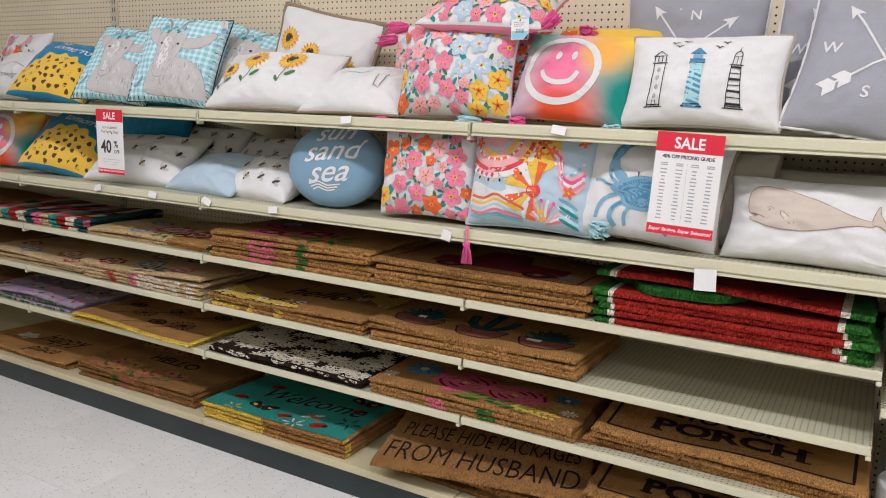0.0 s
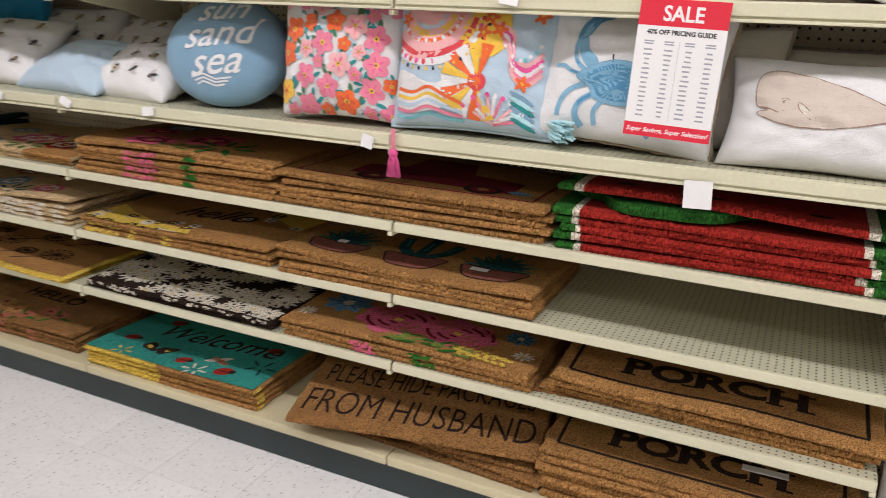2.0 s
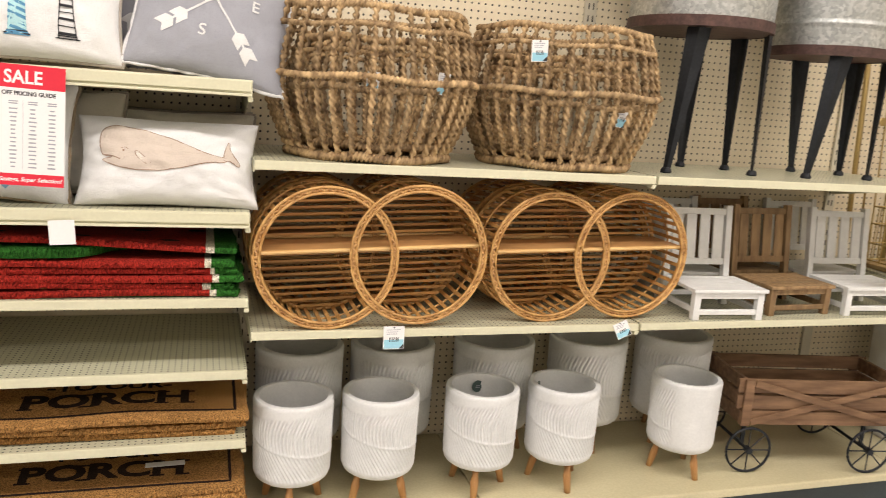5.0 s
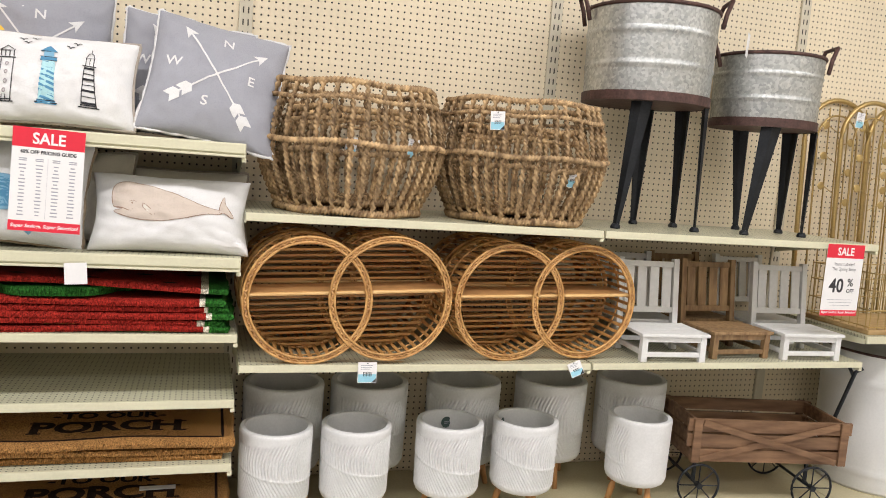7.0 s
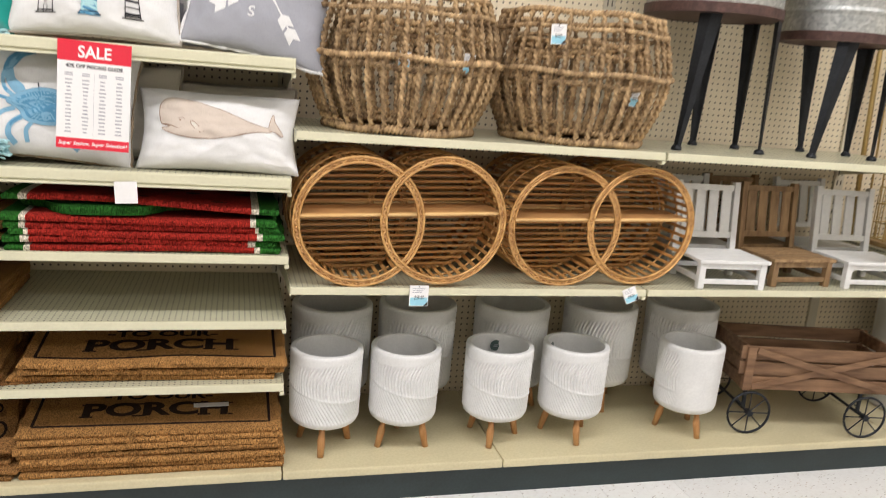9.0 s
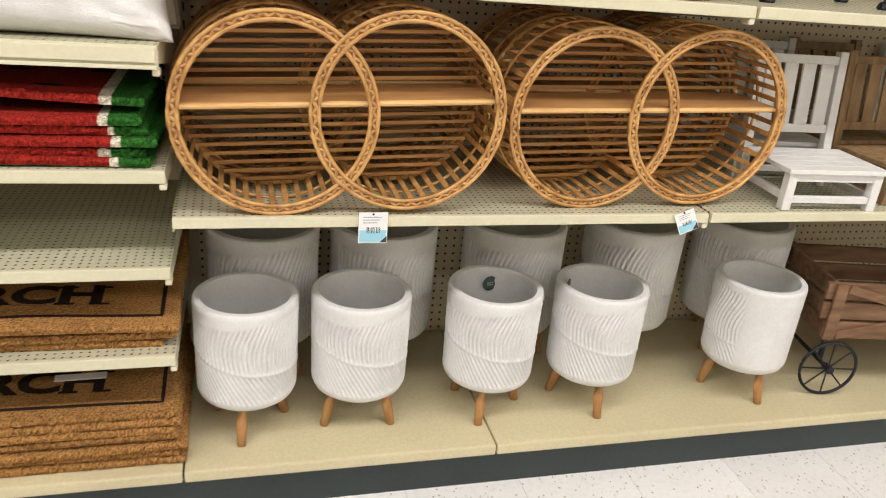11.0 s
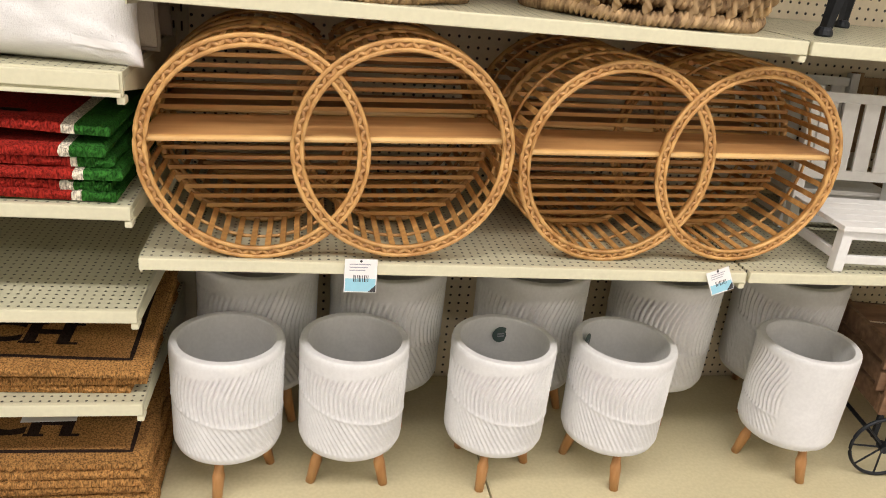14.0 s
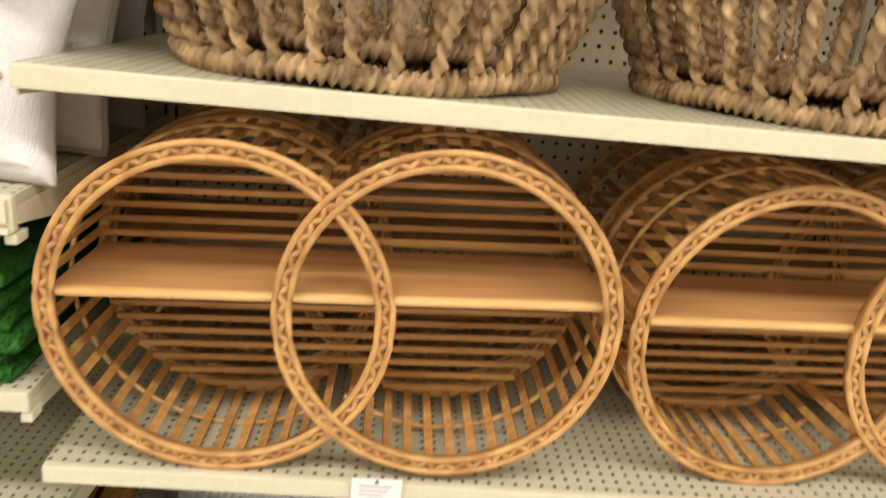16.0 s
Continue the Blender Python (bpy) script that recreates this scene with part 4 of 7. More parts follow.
def smile(m, seed):
    o = Pillow(0.41, 0.305, 0.14, m, M["smile_f"], "airbrushed rainbow pillow with a white smiling face", back=M["yellow_f"], seed=seed)
    p = o.print()
    p.stroke([(-0.03 + 0.128 * math.cos(a * math.pi / 24), 0.0 + 0.112 * math.sin(a * math.pi / 24)) for a in range(48)], 0.022, M["white_f"], True)
    p.stroke([(-0.03 + 0.068 * math.cos(math.pi * (1.08 + 0.84 * a / 20)), 0.005 + 0.060 * math.sin(math.pi * (1.08 + 0.84 * a / 20))) for a in range(21)], 0.016, M["white_f"])
    for x in (-0.05, 0.01):
        p.disc(x, 0.045, 0.011, M["white_f"], 0.016)
    p.done(o.ob)
    return o


smile(seat(-0.865, 2.40, T1, 24, -4, 3), 30)
smile(seat(-3.92, 2.42, T2, 20, 12), 31)
o = Pillow(0.40, 0.33, 0.13, seat(-0.77, 2.56, T1, 16, 3), M["yellow_f"], "yellow and teal pillow standing behind the smiling one", seed=32)
tassel(o, 0.95, 0.95, M["white_f"], (0, -0.4, 0.3), 0.05, "cream tassel")
o = Pillow(0.30, 0.28, 0.1, seat(-3.66, 2.5, T2, 16, -12), M["rose_f"], "dark rose pillow on the lower pillow shelf", seed=33)

# lighthouses
o = Pillow(0.455, 0.285, 0.13, seat(-0.46, 2.38, T1, 20, -1), M["white_f"], "white lumbar pillow with three drawn lighthouses", seed=34, piping=M["taupe_f"])
p = o.print()
K, B_ = M["black_f"], M["crab2_f"]
for x, kind in ((-0.125, 0), (-0.01, 1), (0.105, 2)):
    wt, wb, z0, z1 = ((0.0175, 0.019, -0.1, 0.032), (0.018, 0.022, -0.1, 0.032), (0.013, 0.021, -0.1, 0.022))[kind]
    side = lambda f, s_: x + s_ * (wb + (wt - wb) * f)
    if kind == 1:
        p.fill([(x - wb, z0), (x + wb, z0), (x + wt, z1), (x - wt, z1)], M["paleaqua_f"])
        for k in range(8):
            f = k / 8
            p.fill([(side(f, -1), z0 + f * 0.132 + 0.016), (side(f, 1), z0 + f * 0.132 - 0.0), (side(f, 1), z0 + f * 0.132 + 0.0085), (side(f, -1), min(z1, z0 + f * 0.132 + 0.0245))], M["crab_f"])
        p.fill([(x - 0.024, z1), (x + 0.024, z1), (x + 0.021, z1 + 0.012), (x - 0.021, z1 + 0.012)], M["crab_f"])
        p.fill([(x - 0.014, z1 + 0.012), (x + 0.014, z1 + 0.012), (x + 0.014, z1 + 0.03), (x - 0.014, z1 + 0.03)], B_)
        p.fill([(x - 0.024, z1 + 0.03), (x + 0.024, z1 + 0.03), (x + 0.003, z1 + 0.05), (x - 0.003, z1 + 0.05)], M["crab_f"])
        for q in (0.0, 0.012, 0.03):
            p.stroke([(x - 0.023, z1 + q), (x + 0.023, z1 + q)], 0.0022, K)
        p.fill([(x - 0.03, z0 - 0.004), (x + 0.03, z0 - 0.004), (x + 0.024, z0 + 0.006), (x - 0.024, z0 + 0.006)], M["crab_f"])
    else:
        for s_ in (-1, 1):
            p.stroke([(side(0, s_), z0), (side(1, s_), z1)], 0.0026, K)
        if kind == 0:
            for k in range(4):
                p.disc(x, z0 + 0.03 + k * 0.028, 0.0055, M["greyink_f"], 0.007, n=10)
                p.disc(x, z0 + 0.03 + k * 0.028, 0.0035, M["silver_f"], 0.005, n=8)
            p.stroke([(x - 0.005, z0), (x - 0.005, z0 + 0.018), (x + 0.005, z0 + 0.018), (x + 0.005, z0)], 0.002, K)
            for q in (-0.018, -0.006, 0.006, 0.018):
                p.stroke([(x + q, z1 + 0.006), (x + q, z1 + 0.026)], 0.0028, K)
            p.stroke([(x - 0.022, z1 + 0.026), (x, z1 + 0.042), (x + 0.022, z1 + 0.026)], 0.003, K, True)
        else:
            for k in range(7):
                zz = z0 + 0.012 + k * 0.0175
                f = (zz - z0) / (z1 - z0)
                p.stroke([(side(f, -1), zz), (side(f, 1), zz)], 0.007 if k % 2 == 0 else 0.0025, K)
            p.stroke([(x - 0.011, z1 + 0.004), (x - 0.011, z1 + 0.032), (x + 0.011, z1 + 0.032), (x + 0.011, z1 + 0.004)], 0.0026, K)
            p.stroke(flow([(x - 0.012, z1 + 0.032), (x - 0.007, z1 + 0.046), (x, z1 + 0.051), (x + 0.007, z1 + 0.046), (x + 0.012, z1 + 0.032)], False), 0.0026, K)
            p.stroke([(x, z1 + 0.05), (x, z1 + 0.066)], 0.002, K)
            p.stroke([(x, z1 + 0.006), (x, z1 + 0.03)], 0.0016, K)
        p.stroke([(x - wt - 0.006, z1 + 0.003), (x + wt + 0.006, z1 + 0.003)], 0.0034, K)
    for q in (0.0, 0.006):
        p.stroke([(x - wb - 0.008 + q, z0 + q), (x + wb + 0.008 - q, z0 + q)], 0.003, K)
    p.done(o.ob, "lighthouse_print", "striped teal drawn lighthouse" if kind == 1 else "black ink drawn lighthouse")
for x, y in ((-0.085, 0.10), (-0.07, 0.085), (-0.05, 0.105), (0.045, 0.083), (0.062, 0.10)):
    p.stroke(flow([(x - 0.011, y + 0.006), (x - 0.004, y + 0.006), (x, y), (x + 0.004, y + 0.006), (x + 0.011, y + 0.007)], False), 0.0028, K)
p.done(o.ob, "bird_print", "small black drawn gulls", True)

compass_pillow(seat(-0.55, 2.64, T1, 6, 0), "grey compass pillow standing behind the lighthouse pillow", 40, 0.45)
compass_pillow(pose(-0.038, 2.385, T1 - 0.012, -24, 9, 2), "grey compass pillow tilted with one corner over the shelf edge", 41)
compass_pillow(pose(-0.125, 2.54, T1 - 0.005, -18, 6, 2), "grey compass pillow half hidden behind its twin", 42)

# lower pillow shelf
def bee_pillow(m, label, seed, w=0.46, h=0.30):
    o = Pillow(w, h, 0.13, m, M["white_f"], label, seed=seed, group="bee pillows")
    p = o.print()
    rnd = random.Random(seed)
    for i in range(4):
        for j in range(3):
            bee(p, (i - 1.5) * w * 0.23 + rnd.uniform(-0.01, 0.01) + (j % 2) * 0.03, (j - 1) * h * 0.28, 0.019, rnd.uniform(0.4, 1.4))
            p.done(o.ob, "bee_print", "black and yellow printed bee")
    return o


bee_pillow(seat(-2.90, 2.37, T2, 52, 6), "white pillow with a scatter of black bees, lying back", 50, 0.56, 0.32)
bee_pillow(seat(-2.76, 2.62, T2, 35, 6), "white bee pillow at the back of the shelf", 51)
o = Pillow(0.44, 0.30, 0.12, seat(-2.45, 2.35, T2, 64, -6), M["sky_f"], "plain pale blue pillow lying back", seed=52)
bee_pillow(seat(-2.17, 2.36, T2, 62, -6), "white bee pillow lying back beside the round one", 53, 0.42, 0.28)
bee_pillow(seat(-2.36, 2.60, T2, 44, -6), "white bee pillow further back on the shelf", 54)
bee_pillow(seat(-1.90, 2.66, T2, 20, -6), "white bee pillow behind the round one", 55, 0.36, 0.26)
o = Pillow(0.40, 0.325, 0.17, seat(-1.765, 2.38, T2, 20, 10), M["slate_f"], "round slate blue pillow lettered sun sand sea", round_=True, seed=56)
p = o.print()
for k, (word, x, y, sz) in enumerate((("sun", 0.0, 0.105, 0.10), ("sand", 0.0, 0.03, 0.11), ("sea", 0.0, -0.05, 0.115))):
    p.text(x, y, word, sz, M["white_f"], 0.0008, 0.45, 0.12, 1.1)
for k in range(3):
    p.stroke([(-0.07 + 0.01 * k, -0.095 - 0.009 * k), (-0.03, -0.085 - 0.01 * k), (0.01, -0.098 - 0.009 * k), (0.06 - 0.01 * k, -0.09 - 0.01 * k)], 0.005, M["white_f"])
p.done(o.ob)

# patterned medallion pillow
o = Pillow(0.44, 0.345, 0.14, seat(-0.955, 2.36, T2, 10, 2), M["sky_f"], "colourful pillow of suns, snakes and waves with aqua tassels", seed=57, piping=M["sky_f"])
p = o.print()
def scallops(cx, cy, r, a0, a1, n_, size, cols, turn=0.0):
    for q in range(n_):
        a = a0 + (a1 - a0) * q / (n_ - 1) + turn
        p.disc(cx + r * math.cos(a), cy + r * 0.85 * math.sin(a), size, M[cols[q % len(cols)]], size * 0.8, a, n=10)


def arc(cx, cy, r, a0, a1, wide, col):
    p.stroke([(cx + r * math.cos(a0 + (a1 - a0) * q / 20), cy + r * 0.85 * math.sin(a0 + (a1 - a0) * q / 20)) for q in range(21)], wide, M[col])


# blush field at the top, white field below, a banded half medallion across both
p.fill(flow([(-0.19, 0.02), (-0.17, 0.13), (-0.08, 0.15), (0.0, 0.135), (-0.03, 0.07), (-0.1, 0.0)]), M["blush_f"], 4)
p.fill(flow([(-0.20, -0.03), (-0.08, -0.06), (0.03, 0.0), (0.0, -0.09), (-0.09, -0.13), (-0.19, -0.13)]), M["white_f"], 4)
p.fill(flow([(0.02, 0.14), (0.10, 0.13), (0.11, 0.05), (0.05, 0.01), (-0.02, 0.05)]), M["yellow_f"], 4)
for k_, (col, wide) in enumerate((("white_f", 0.020), ("red_f", 0.016), ("blush_f", 0.020), ("orange_f", 0.010), ("yellow_f", 0.016), ("sky_f", 0.012))):
    arc(-0.115, 0.125, 0.155 - 0.021 * k_, -2.5, -0.1, wide, col)
scallops(-0.115, 0.125, 0.155, -2.5, -0.1, 17, 0.008, ("red_f", "pink_f"))
scallops(-0.115, 0.125, 0.176, -2.4, -0.2, 19, 0.0055, ("black_f", "yellow_f"))
scallops(-0.115, 0.125, 0.092, -2.4, -0.2, 9, 0.006, ("white_f",))
# sun with rays
for q in range(11):
    a = 1.2 + 3.6 * q / 10
    b2 = a + 0.33
    p.fill([(0.04, -0.05), (0.04 + 0.105 * math.cos(a), -0.05 + 0.10 * math.sin(a)), (0.04 + 0.105 * math.cos(b2), -0.05 + 0.10 * math.sin(b2))], M["orange_f" if q % 3 == 0 else "yellow_f" if q % 3 == 1 else "white_f"])
p.disc(0.04, -0.05, 0.024, M["red_f"], n=20)
p.disc(0.04, -0.05, 0.013, M["orange_f"], n=16)
# winding ribbons
for q, col in enumerate(("blush_f", "pink_f", "white_f", "rose_f", "blush_f")):
    p.stroke(flow([(0.075 + 0.006 * q, 0.10 - 0.011 * q), (0.12, 0.075 - 0.012 * q), (0.13, 0.02 - 0.012 * q), (0.165, 0.0 - 0.012 * q), (0.20, 0.03 - 0.012 * q)], False), 0.011, M[col])
for q in range(9):
    p.disc(0.105 + 0.011 * q, 0.045 - 0.035 * math.sin(q * 0.4), 0.005, M["aqua_f" if q % 2 else "white_f"], n=8)
# fan of feathers and waves at the foot
for q in range(11):
    a = 0.25 + 2.3 * q / 10
    p.stroke([(0.075, -0.155), (0.075 + 0.08 * math.cos(a), -0.155 + 0.075 * math.sin(a))], 0.0085, M[("rose_f", "white_f", "blush_f", "sky_f")[q % 4]])
scallops(0.075, -0.155, 0.088, 0.25, 2.55, 11, 0.007, ("pink_f", "white_f"))
for q in range(6):
    p.disc(0.155, -0.145 + 0.013 * q, 0.034, M[("teal_f", "paleaqua_f", "slate_f")[q % 3]], 0.0065, -0.45, n=12)
for q in range(5):
    p.stroke(flow([(-0.20, -0.075 - 0.017 * q), (-0.15, -0.085 - 0.017 * q), (-0.10, -0.07 - 0.017 * q), (-0.05, -0.09 - 0.015 * q), (0.0, -0.11 - 0.011 * q)], False), 0.0085, M[("orange_f", "yellow_f", "sky_f", "rose_f", "aqua_f")[q]])
for x, y in ((0.06, 0.115), (0.045, 0.075), (0.085, 0.085), (-0.19, 0.1), (0.18, 0.12), (0.155, -0.045)):
    p.disc(x, y, 0.016, M["orange_f"], lobes=5, depth=0.4, n=25)
    p.disc(x, y, 0.005, M["yellow_f"], n=8)
p.done(o.ob, "medallion_print", "printed suns, ribbons and waves", True)
for u, v in ((-0.9, 0.98), (1, 0.92), (1, -0.8)):
    tassel(o, u, v, M["paleaqua_f"], (u * 0.5, -0.6, -0.1), 0.08, "pale aqua tassel")

# crab and whale
o = Pillow(0.44, 0.335, 0.14, seat(-0.585, 2.37, T2, 14, 0, 4), M["white_f"], "white pillow printed with a blue crab, beaded edge", seed=58, piping=M["tan_f"], fringe=True)
p = o.print()
C, C2 = M["crab_f"], M["crab2_f"]
for s_ in (-1, 1):
    X = lambda a: -0.005 + s_ * a
    for reach, w_ in (([(0.085, -0.01), (0.115, 0.012), (0.125, 0.045), (0.118, 0.07)], 0.011), ([(0.09, -0.02), (0.125, -0.012), (0.15, 0.0), (0.172, -0.002)], 0.009),
                      ([(0.085, -0.04), (0.12, -0.055), (0.14, -0.085), (0.142, -0.12)], 0.013), ([(0.06, -0.06), (0.09, -0.085), (0.095, -0.115), (0.075, -0.142)], 0.016), ([(0.03, -0.068), (0.05, -0.10), (0.045, -0.135)], 0.012)):
        line = flow([(X(a), b) for a, b in reach], False)
        p.stroke(line, w_, C2)
        p.stroke(line[: len(line) * 2 // 3], w_ * 0.5, C)
    p.fill(flow([(X(0.06), 0.005), (X(0.085), 0.0), (X(0.115), 0.035), (X(0.12), 0.07), (X(0.10), 0.075), (X(0.09), 0.045), (X(0.065), 0.025)]), C2, 3)
    p.fill(flow([(X(0.125), 0.065), (X(0.118), 0.10), (X(0.085), 0.135), (X(0.035), 0.155), (X(0.055), 0.135), (X(0.045), 0.128), (X(0.075), 0.11), (X(0.098), 0.075)]), C, 3)
    p.fill(flow([(X(0.112), 0.075), (X(0.105), 0.10), (X(0.08), 0.122), (X(0.085), 0.105), (X(0.10), 0.078)]), C2, 3)
shell = flow([(-0.115, -0.022), (-0.075, 0.006), (-0.03, 0.024), (0.02, 0.024), (0.065, 0.006), (0.105, -0.022), (0.07, -0.045), (0.05, -0.072), (-0.005, -0.082), (-0.06, -0.072), (-0.08, -0.045)])
p.fill(shell, C2, 4)
p.fill([(x * 0.86 - 0.001, -0.028 + (y + 0.028) * 0.82) for x, y in shell], C, 4)
for x, y, r in ((-0.03, -0.012, 0.024), (0.035, -0.02, 0.018), (-0.055, -0.035, 0.013), (0.0, -0.055, 0.02), (0.06, -0.045, 0.011)):
    p.disc(x, y, r, C2, r * 0.6, 0.3, lobes=3, depth=0.2, n=18)
p.stroke(shell, 0.0022, M["slate_f"], True)
for x in (-0.03, 0.022):
    p.stroke([(x, 0.02), (x - 0.002, 0.038)], 0.004, M["black_f"])
p.done(o.ob, label="blue watercolour crab")
o = Pillow(0.40, 0.29, 0.11, seat(-0.44, 2.49, T2, 12, -2), M["ivory_f"], "ivory pillow standing behind the crab pillow", seed=59, piping=M["taupe_f"])
o = Pillow(0.47, 0.25, 0.15, seat(-0.125, 2.345, T2 - 0.008, 24, 0, 0.5), M["white_f"], "ivory lumbar pillow with a drawn pink whale", seed=60, back=M["ivory_f"], pinch=0.09)
p = o.print()
body = flow([(-0.178, 0.0), (-0.182, 0.045), (-0.165, 0.072), (-0.12, 0.078), (-0.06, 0.066), (0.02, 0.04), (0.10, 0.008), (0.155, 0.0), (0.152, -0.012), (0.10, -0.022), (0.03, -0.042), (-0.05, -0.05), (-0.11, -0.046), (-0.145, -0.034), (-0.175, -0.018), (-0.15, -0.012)])
p.fill(body, M["whale_f"], 5)
p.stroke(body, 0.0026, M["lines_f"], True)
tail = flow([(0.15, -0.004), (0.155, 0.03), (0.163, 0.046), (0.17, 0.02), (0.195, -0.012), (0.188, -0.018), (0.168, -0.008)])
p.fill(tail, M["whale_f"])
p.stroke(tail, 0.0024, M["lines_f"], True)
p.stroke(flow([(-0.178, -0.002), (-0.15, -0.01), (-0.125, -0.02), (-0.118, -0.014)], False), 0.0026, M["lines_f"])
fin = flow([(-0.09, 0.004), (-0.075, -0.004), (-0.05, -0.03), (-0.062, -0.032), (-0.085, -0.012)])
p.fill(fin, M["ivory_f"])
p.stroke(fin, 0.0022, M["lines_f"], True)
p.disc(-0.118, 0.006, 0.006, M["lines_f"], 0.0035)
p.stroke(flow([(-0.128, 0.012), (-0.118, 0.015), (-0.108, 0.010)], False), 0.0016, M["lines_f"])
p.rect(0.13, -0.108, 0.215, -0.094, M["paper"], 3)
p.done(o.ob, label="pale pink drawn whale")
o = Pillow(0.45, 0.262, 0.11, seat(-0.115, 2.49, T2, 24, 0), M["ivory_f"], "ivory lumbar pillow standing behind the whale pillow", seed=61, piping=M["taupe_f"])
o = Pillow(0.42, 0.25, 0.10, seat(-0.10, 2.66, T2, 12, 0), M["taupe_f"], "taupe pillow at the back of the shelf", seed=62)

# ---- things: doormats ----
class Mat:
    """A coir mat; local x across, y in depth from its middle, z up from its underside."""

    def __init__(self, m, w, d, t, zones, label, group, seed=0, wave=0.002, shape="rect", sag=0.0):
        self.w, self.d, self.t, self.seed, self.wave, self.sag = w, d, t, seed, wave, sag
        self.ob = base("doormat", m, label, "doormat", group)
        rnd = random.Random(seed)
        nx, ny = 132, 14
        mats = []
        for z in zones:
            if z[2] not in mats:
                mats.append(z[2])
        bm = bmesh.new()
        half = []
        for j in range(ny + 1):
            v = -1 + 2 * j / ny
            row = []
            for i in range(nx + 1):
                u = -1 + 2 * i / nx
                x, y = u * w / 2, v * d / 2
                if shape == "half":
                    # straight back, curved front corners
                    k = 1 - 0.42 * max(0.0, -v - 0.1) ** 2
                    x *= k
                    y += 0.10 * abs(u) ** 4 * (v < 0) * -v
                row.append((x, y))
            half.append(row)
        top = [[bm.verts.new((x, y, self.high(x, y) - (rnd.uniform(0.0, 0.006) if i in (0, nx) or j in (0, ny) else 0))) for i, (x, y) in enumerate(r)] for j, r in enumerate(half)]
        bot = [[bm.verts.new((x, y, self.high(x, y) - t)) if (i in (0, nx) or j in (0, ny)) else None for i, (x, y) in enumerate(r)] for j, r in enumerate(half)]

        def idx(x):
            for a, b, q in zones:
                if a <= x / w + 0.5 <= b:
                    return mats.index(q)
            return 0
        for j in range(ny):
            for i in range(nx):
                bm.faces.new((top[j][i], top[j][i + 1], top[j + 1][i + 1], top[j + 1][i])).material_index = idx(half[j][i][0] + w / nx / 2)
        rim = [(0, i) for i in range(nx)] + [(j, nx) for j in range(ny)] + [(ny, i) for i in range(nx, 0, -1)] + [(j, 0) for j in range(ny, 0, -1)]
        mid = {}
        for j, i in rim:
            x, y = half[j][i]
            out = Vector(((i == nx) - (i == 0), (j == ny) - (j == 0), 0))
            if out.length:
                out.normalize()
            mid[j, i] = bm.verts.new(Vector((x, y, self.high(x, y) - t * rnd.uniform(0.35, 0.65))) + out * rnd.uniform(-0.001, 0.009))
        for k in range(len(rim)):
            a, c = rim[k], rim[(k + 1) % len(rim)]
            mi = idx(half[a[0]][a[1]][0] + (w / nx / 2 if a[0] == 0 else 0))
            bm.faces.new((mid[a], mid[c], top[c[0]][c[1]], top[a[0]][a[1]])).material_index = mi
            bm.faces.new((bot[a[0]][a[1]], bot[c[0]][c[1]], mid[c], mid[a])).material_index = mi
        bm.faces.new([bot[j][i] for j, i in rim][::-1])
        part("mat_body", bm, mats, self.ob)

    def high(self, x, y):
        u, v = x / (self.w / 2), y / (self.d / 2)
        z = self.t + self.wave * (math.sin(2.1 * u + self.seed) + math.sin(3.3 * u * 0.8 + 1.7 * v + self.seed * 2.1))
        return z + self.sag * math.exp(-((u - 0.15) / 0.45) ** 2) * max(0, -v)

    def at(self, x, y, lift):
        x = max(-self.w / 2 * 0.995, min(self.w / 2 * 0.995, x))
        y = max(-self.d / 2 * 0.995, min(self.d / 2 * 0.995, y))
        return Vector((x, y, self.high(x, y) + lift * 0.8 + 0.0009))

    def print(self, dy=-0.045):
        return Print(lambda x, y, l: self.at(x, y + dy, l))


def stack(x0, x1, z, n, zones, label, group, front=2.31, t=0.017, d=0.45, seed=0, wave=0.0028, jig=0.013, topwave=0.0055, yaw=0.0, edge=None, shape="rect", sag=0.0):
    """A pile of n mats; returns the top one."""
    rnd = random.Random(seed)
    h, top = z, None
    for k in range(n):
        last = k == n - 1
        jx, jy = (rnd.uniform(-jig, jig), rnd.uniform(0, jig)) if not last else (0, 0)
        m = pose((x0 + x1) / 2 + jx, front + d / 2 + jy, h + 0.0012, 0, 0, rnd.uniform(-0.6, 0.6) + yaw)
        top = Mat(m, x1 - x0, d, t, zones, label + (", topmost" if last and n > 1 else ""), group, seed + k, topwave if last else wave, shape, sag=sag if last else 0)
        if edge and not last:
            p = Print(lambda x, y, l, m_=top: Vector((x, -m_.d / 2 - 0.0045 - l * 0.3, m_.high(x, -m_.d / 2) - m_.t * 0.5 + y)))
            edge(p, x1 - x0, t)
            p.done(top.ob, "edge_print", "printed pile edge", True)
        h += t + (0.0015 if not last else 0)
    return top


def whole(mat):
    return [(0, 1, M[mat])]


def bloom(p, x, y, r, a, b_, c, lobes=7):
    p.disc(x, y, r, M[a], r * 0.8, lobes=lobes, depth=0.14, n=42)
    p.disc(x, y, r * 0.68, M[b_], r * 0.52, lobes=lobes - 1, depth=0.16, phase=1, n=36)
    p.disc(x, y, r * 0.40, M[a], r * 0.3, lobes=5, depth=0.2, n=30)
    p.disc(x, y, r * 0.16, M[c], r * 0.12, n=10)


def leaves(p, x, y, r, mat, n=6, spread=6.28, a0=0.0):
    for k in range(n):
        a = a0 + spread * k / n
        p.disc(x + r * math.cos(a), y + r * 0.8 * math.sin(a), r * 0.55, M[mat], r * 0.15, a, n=10)


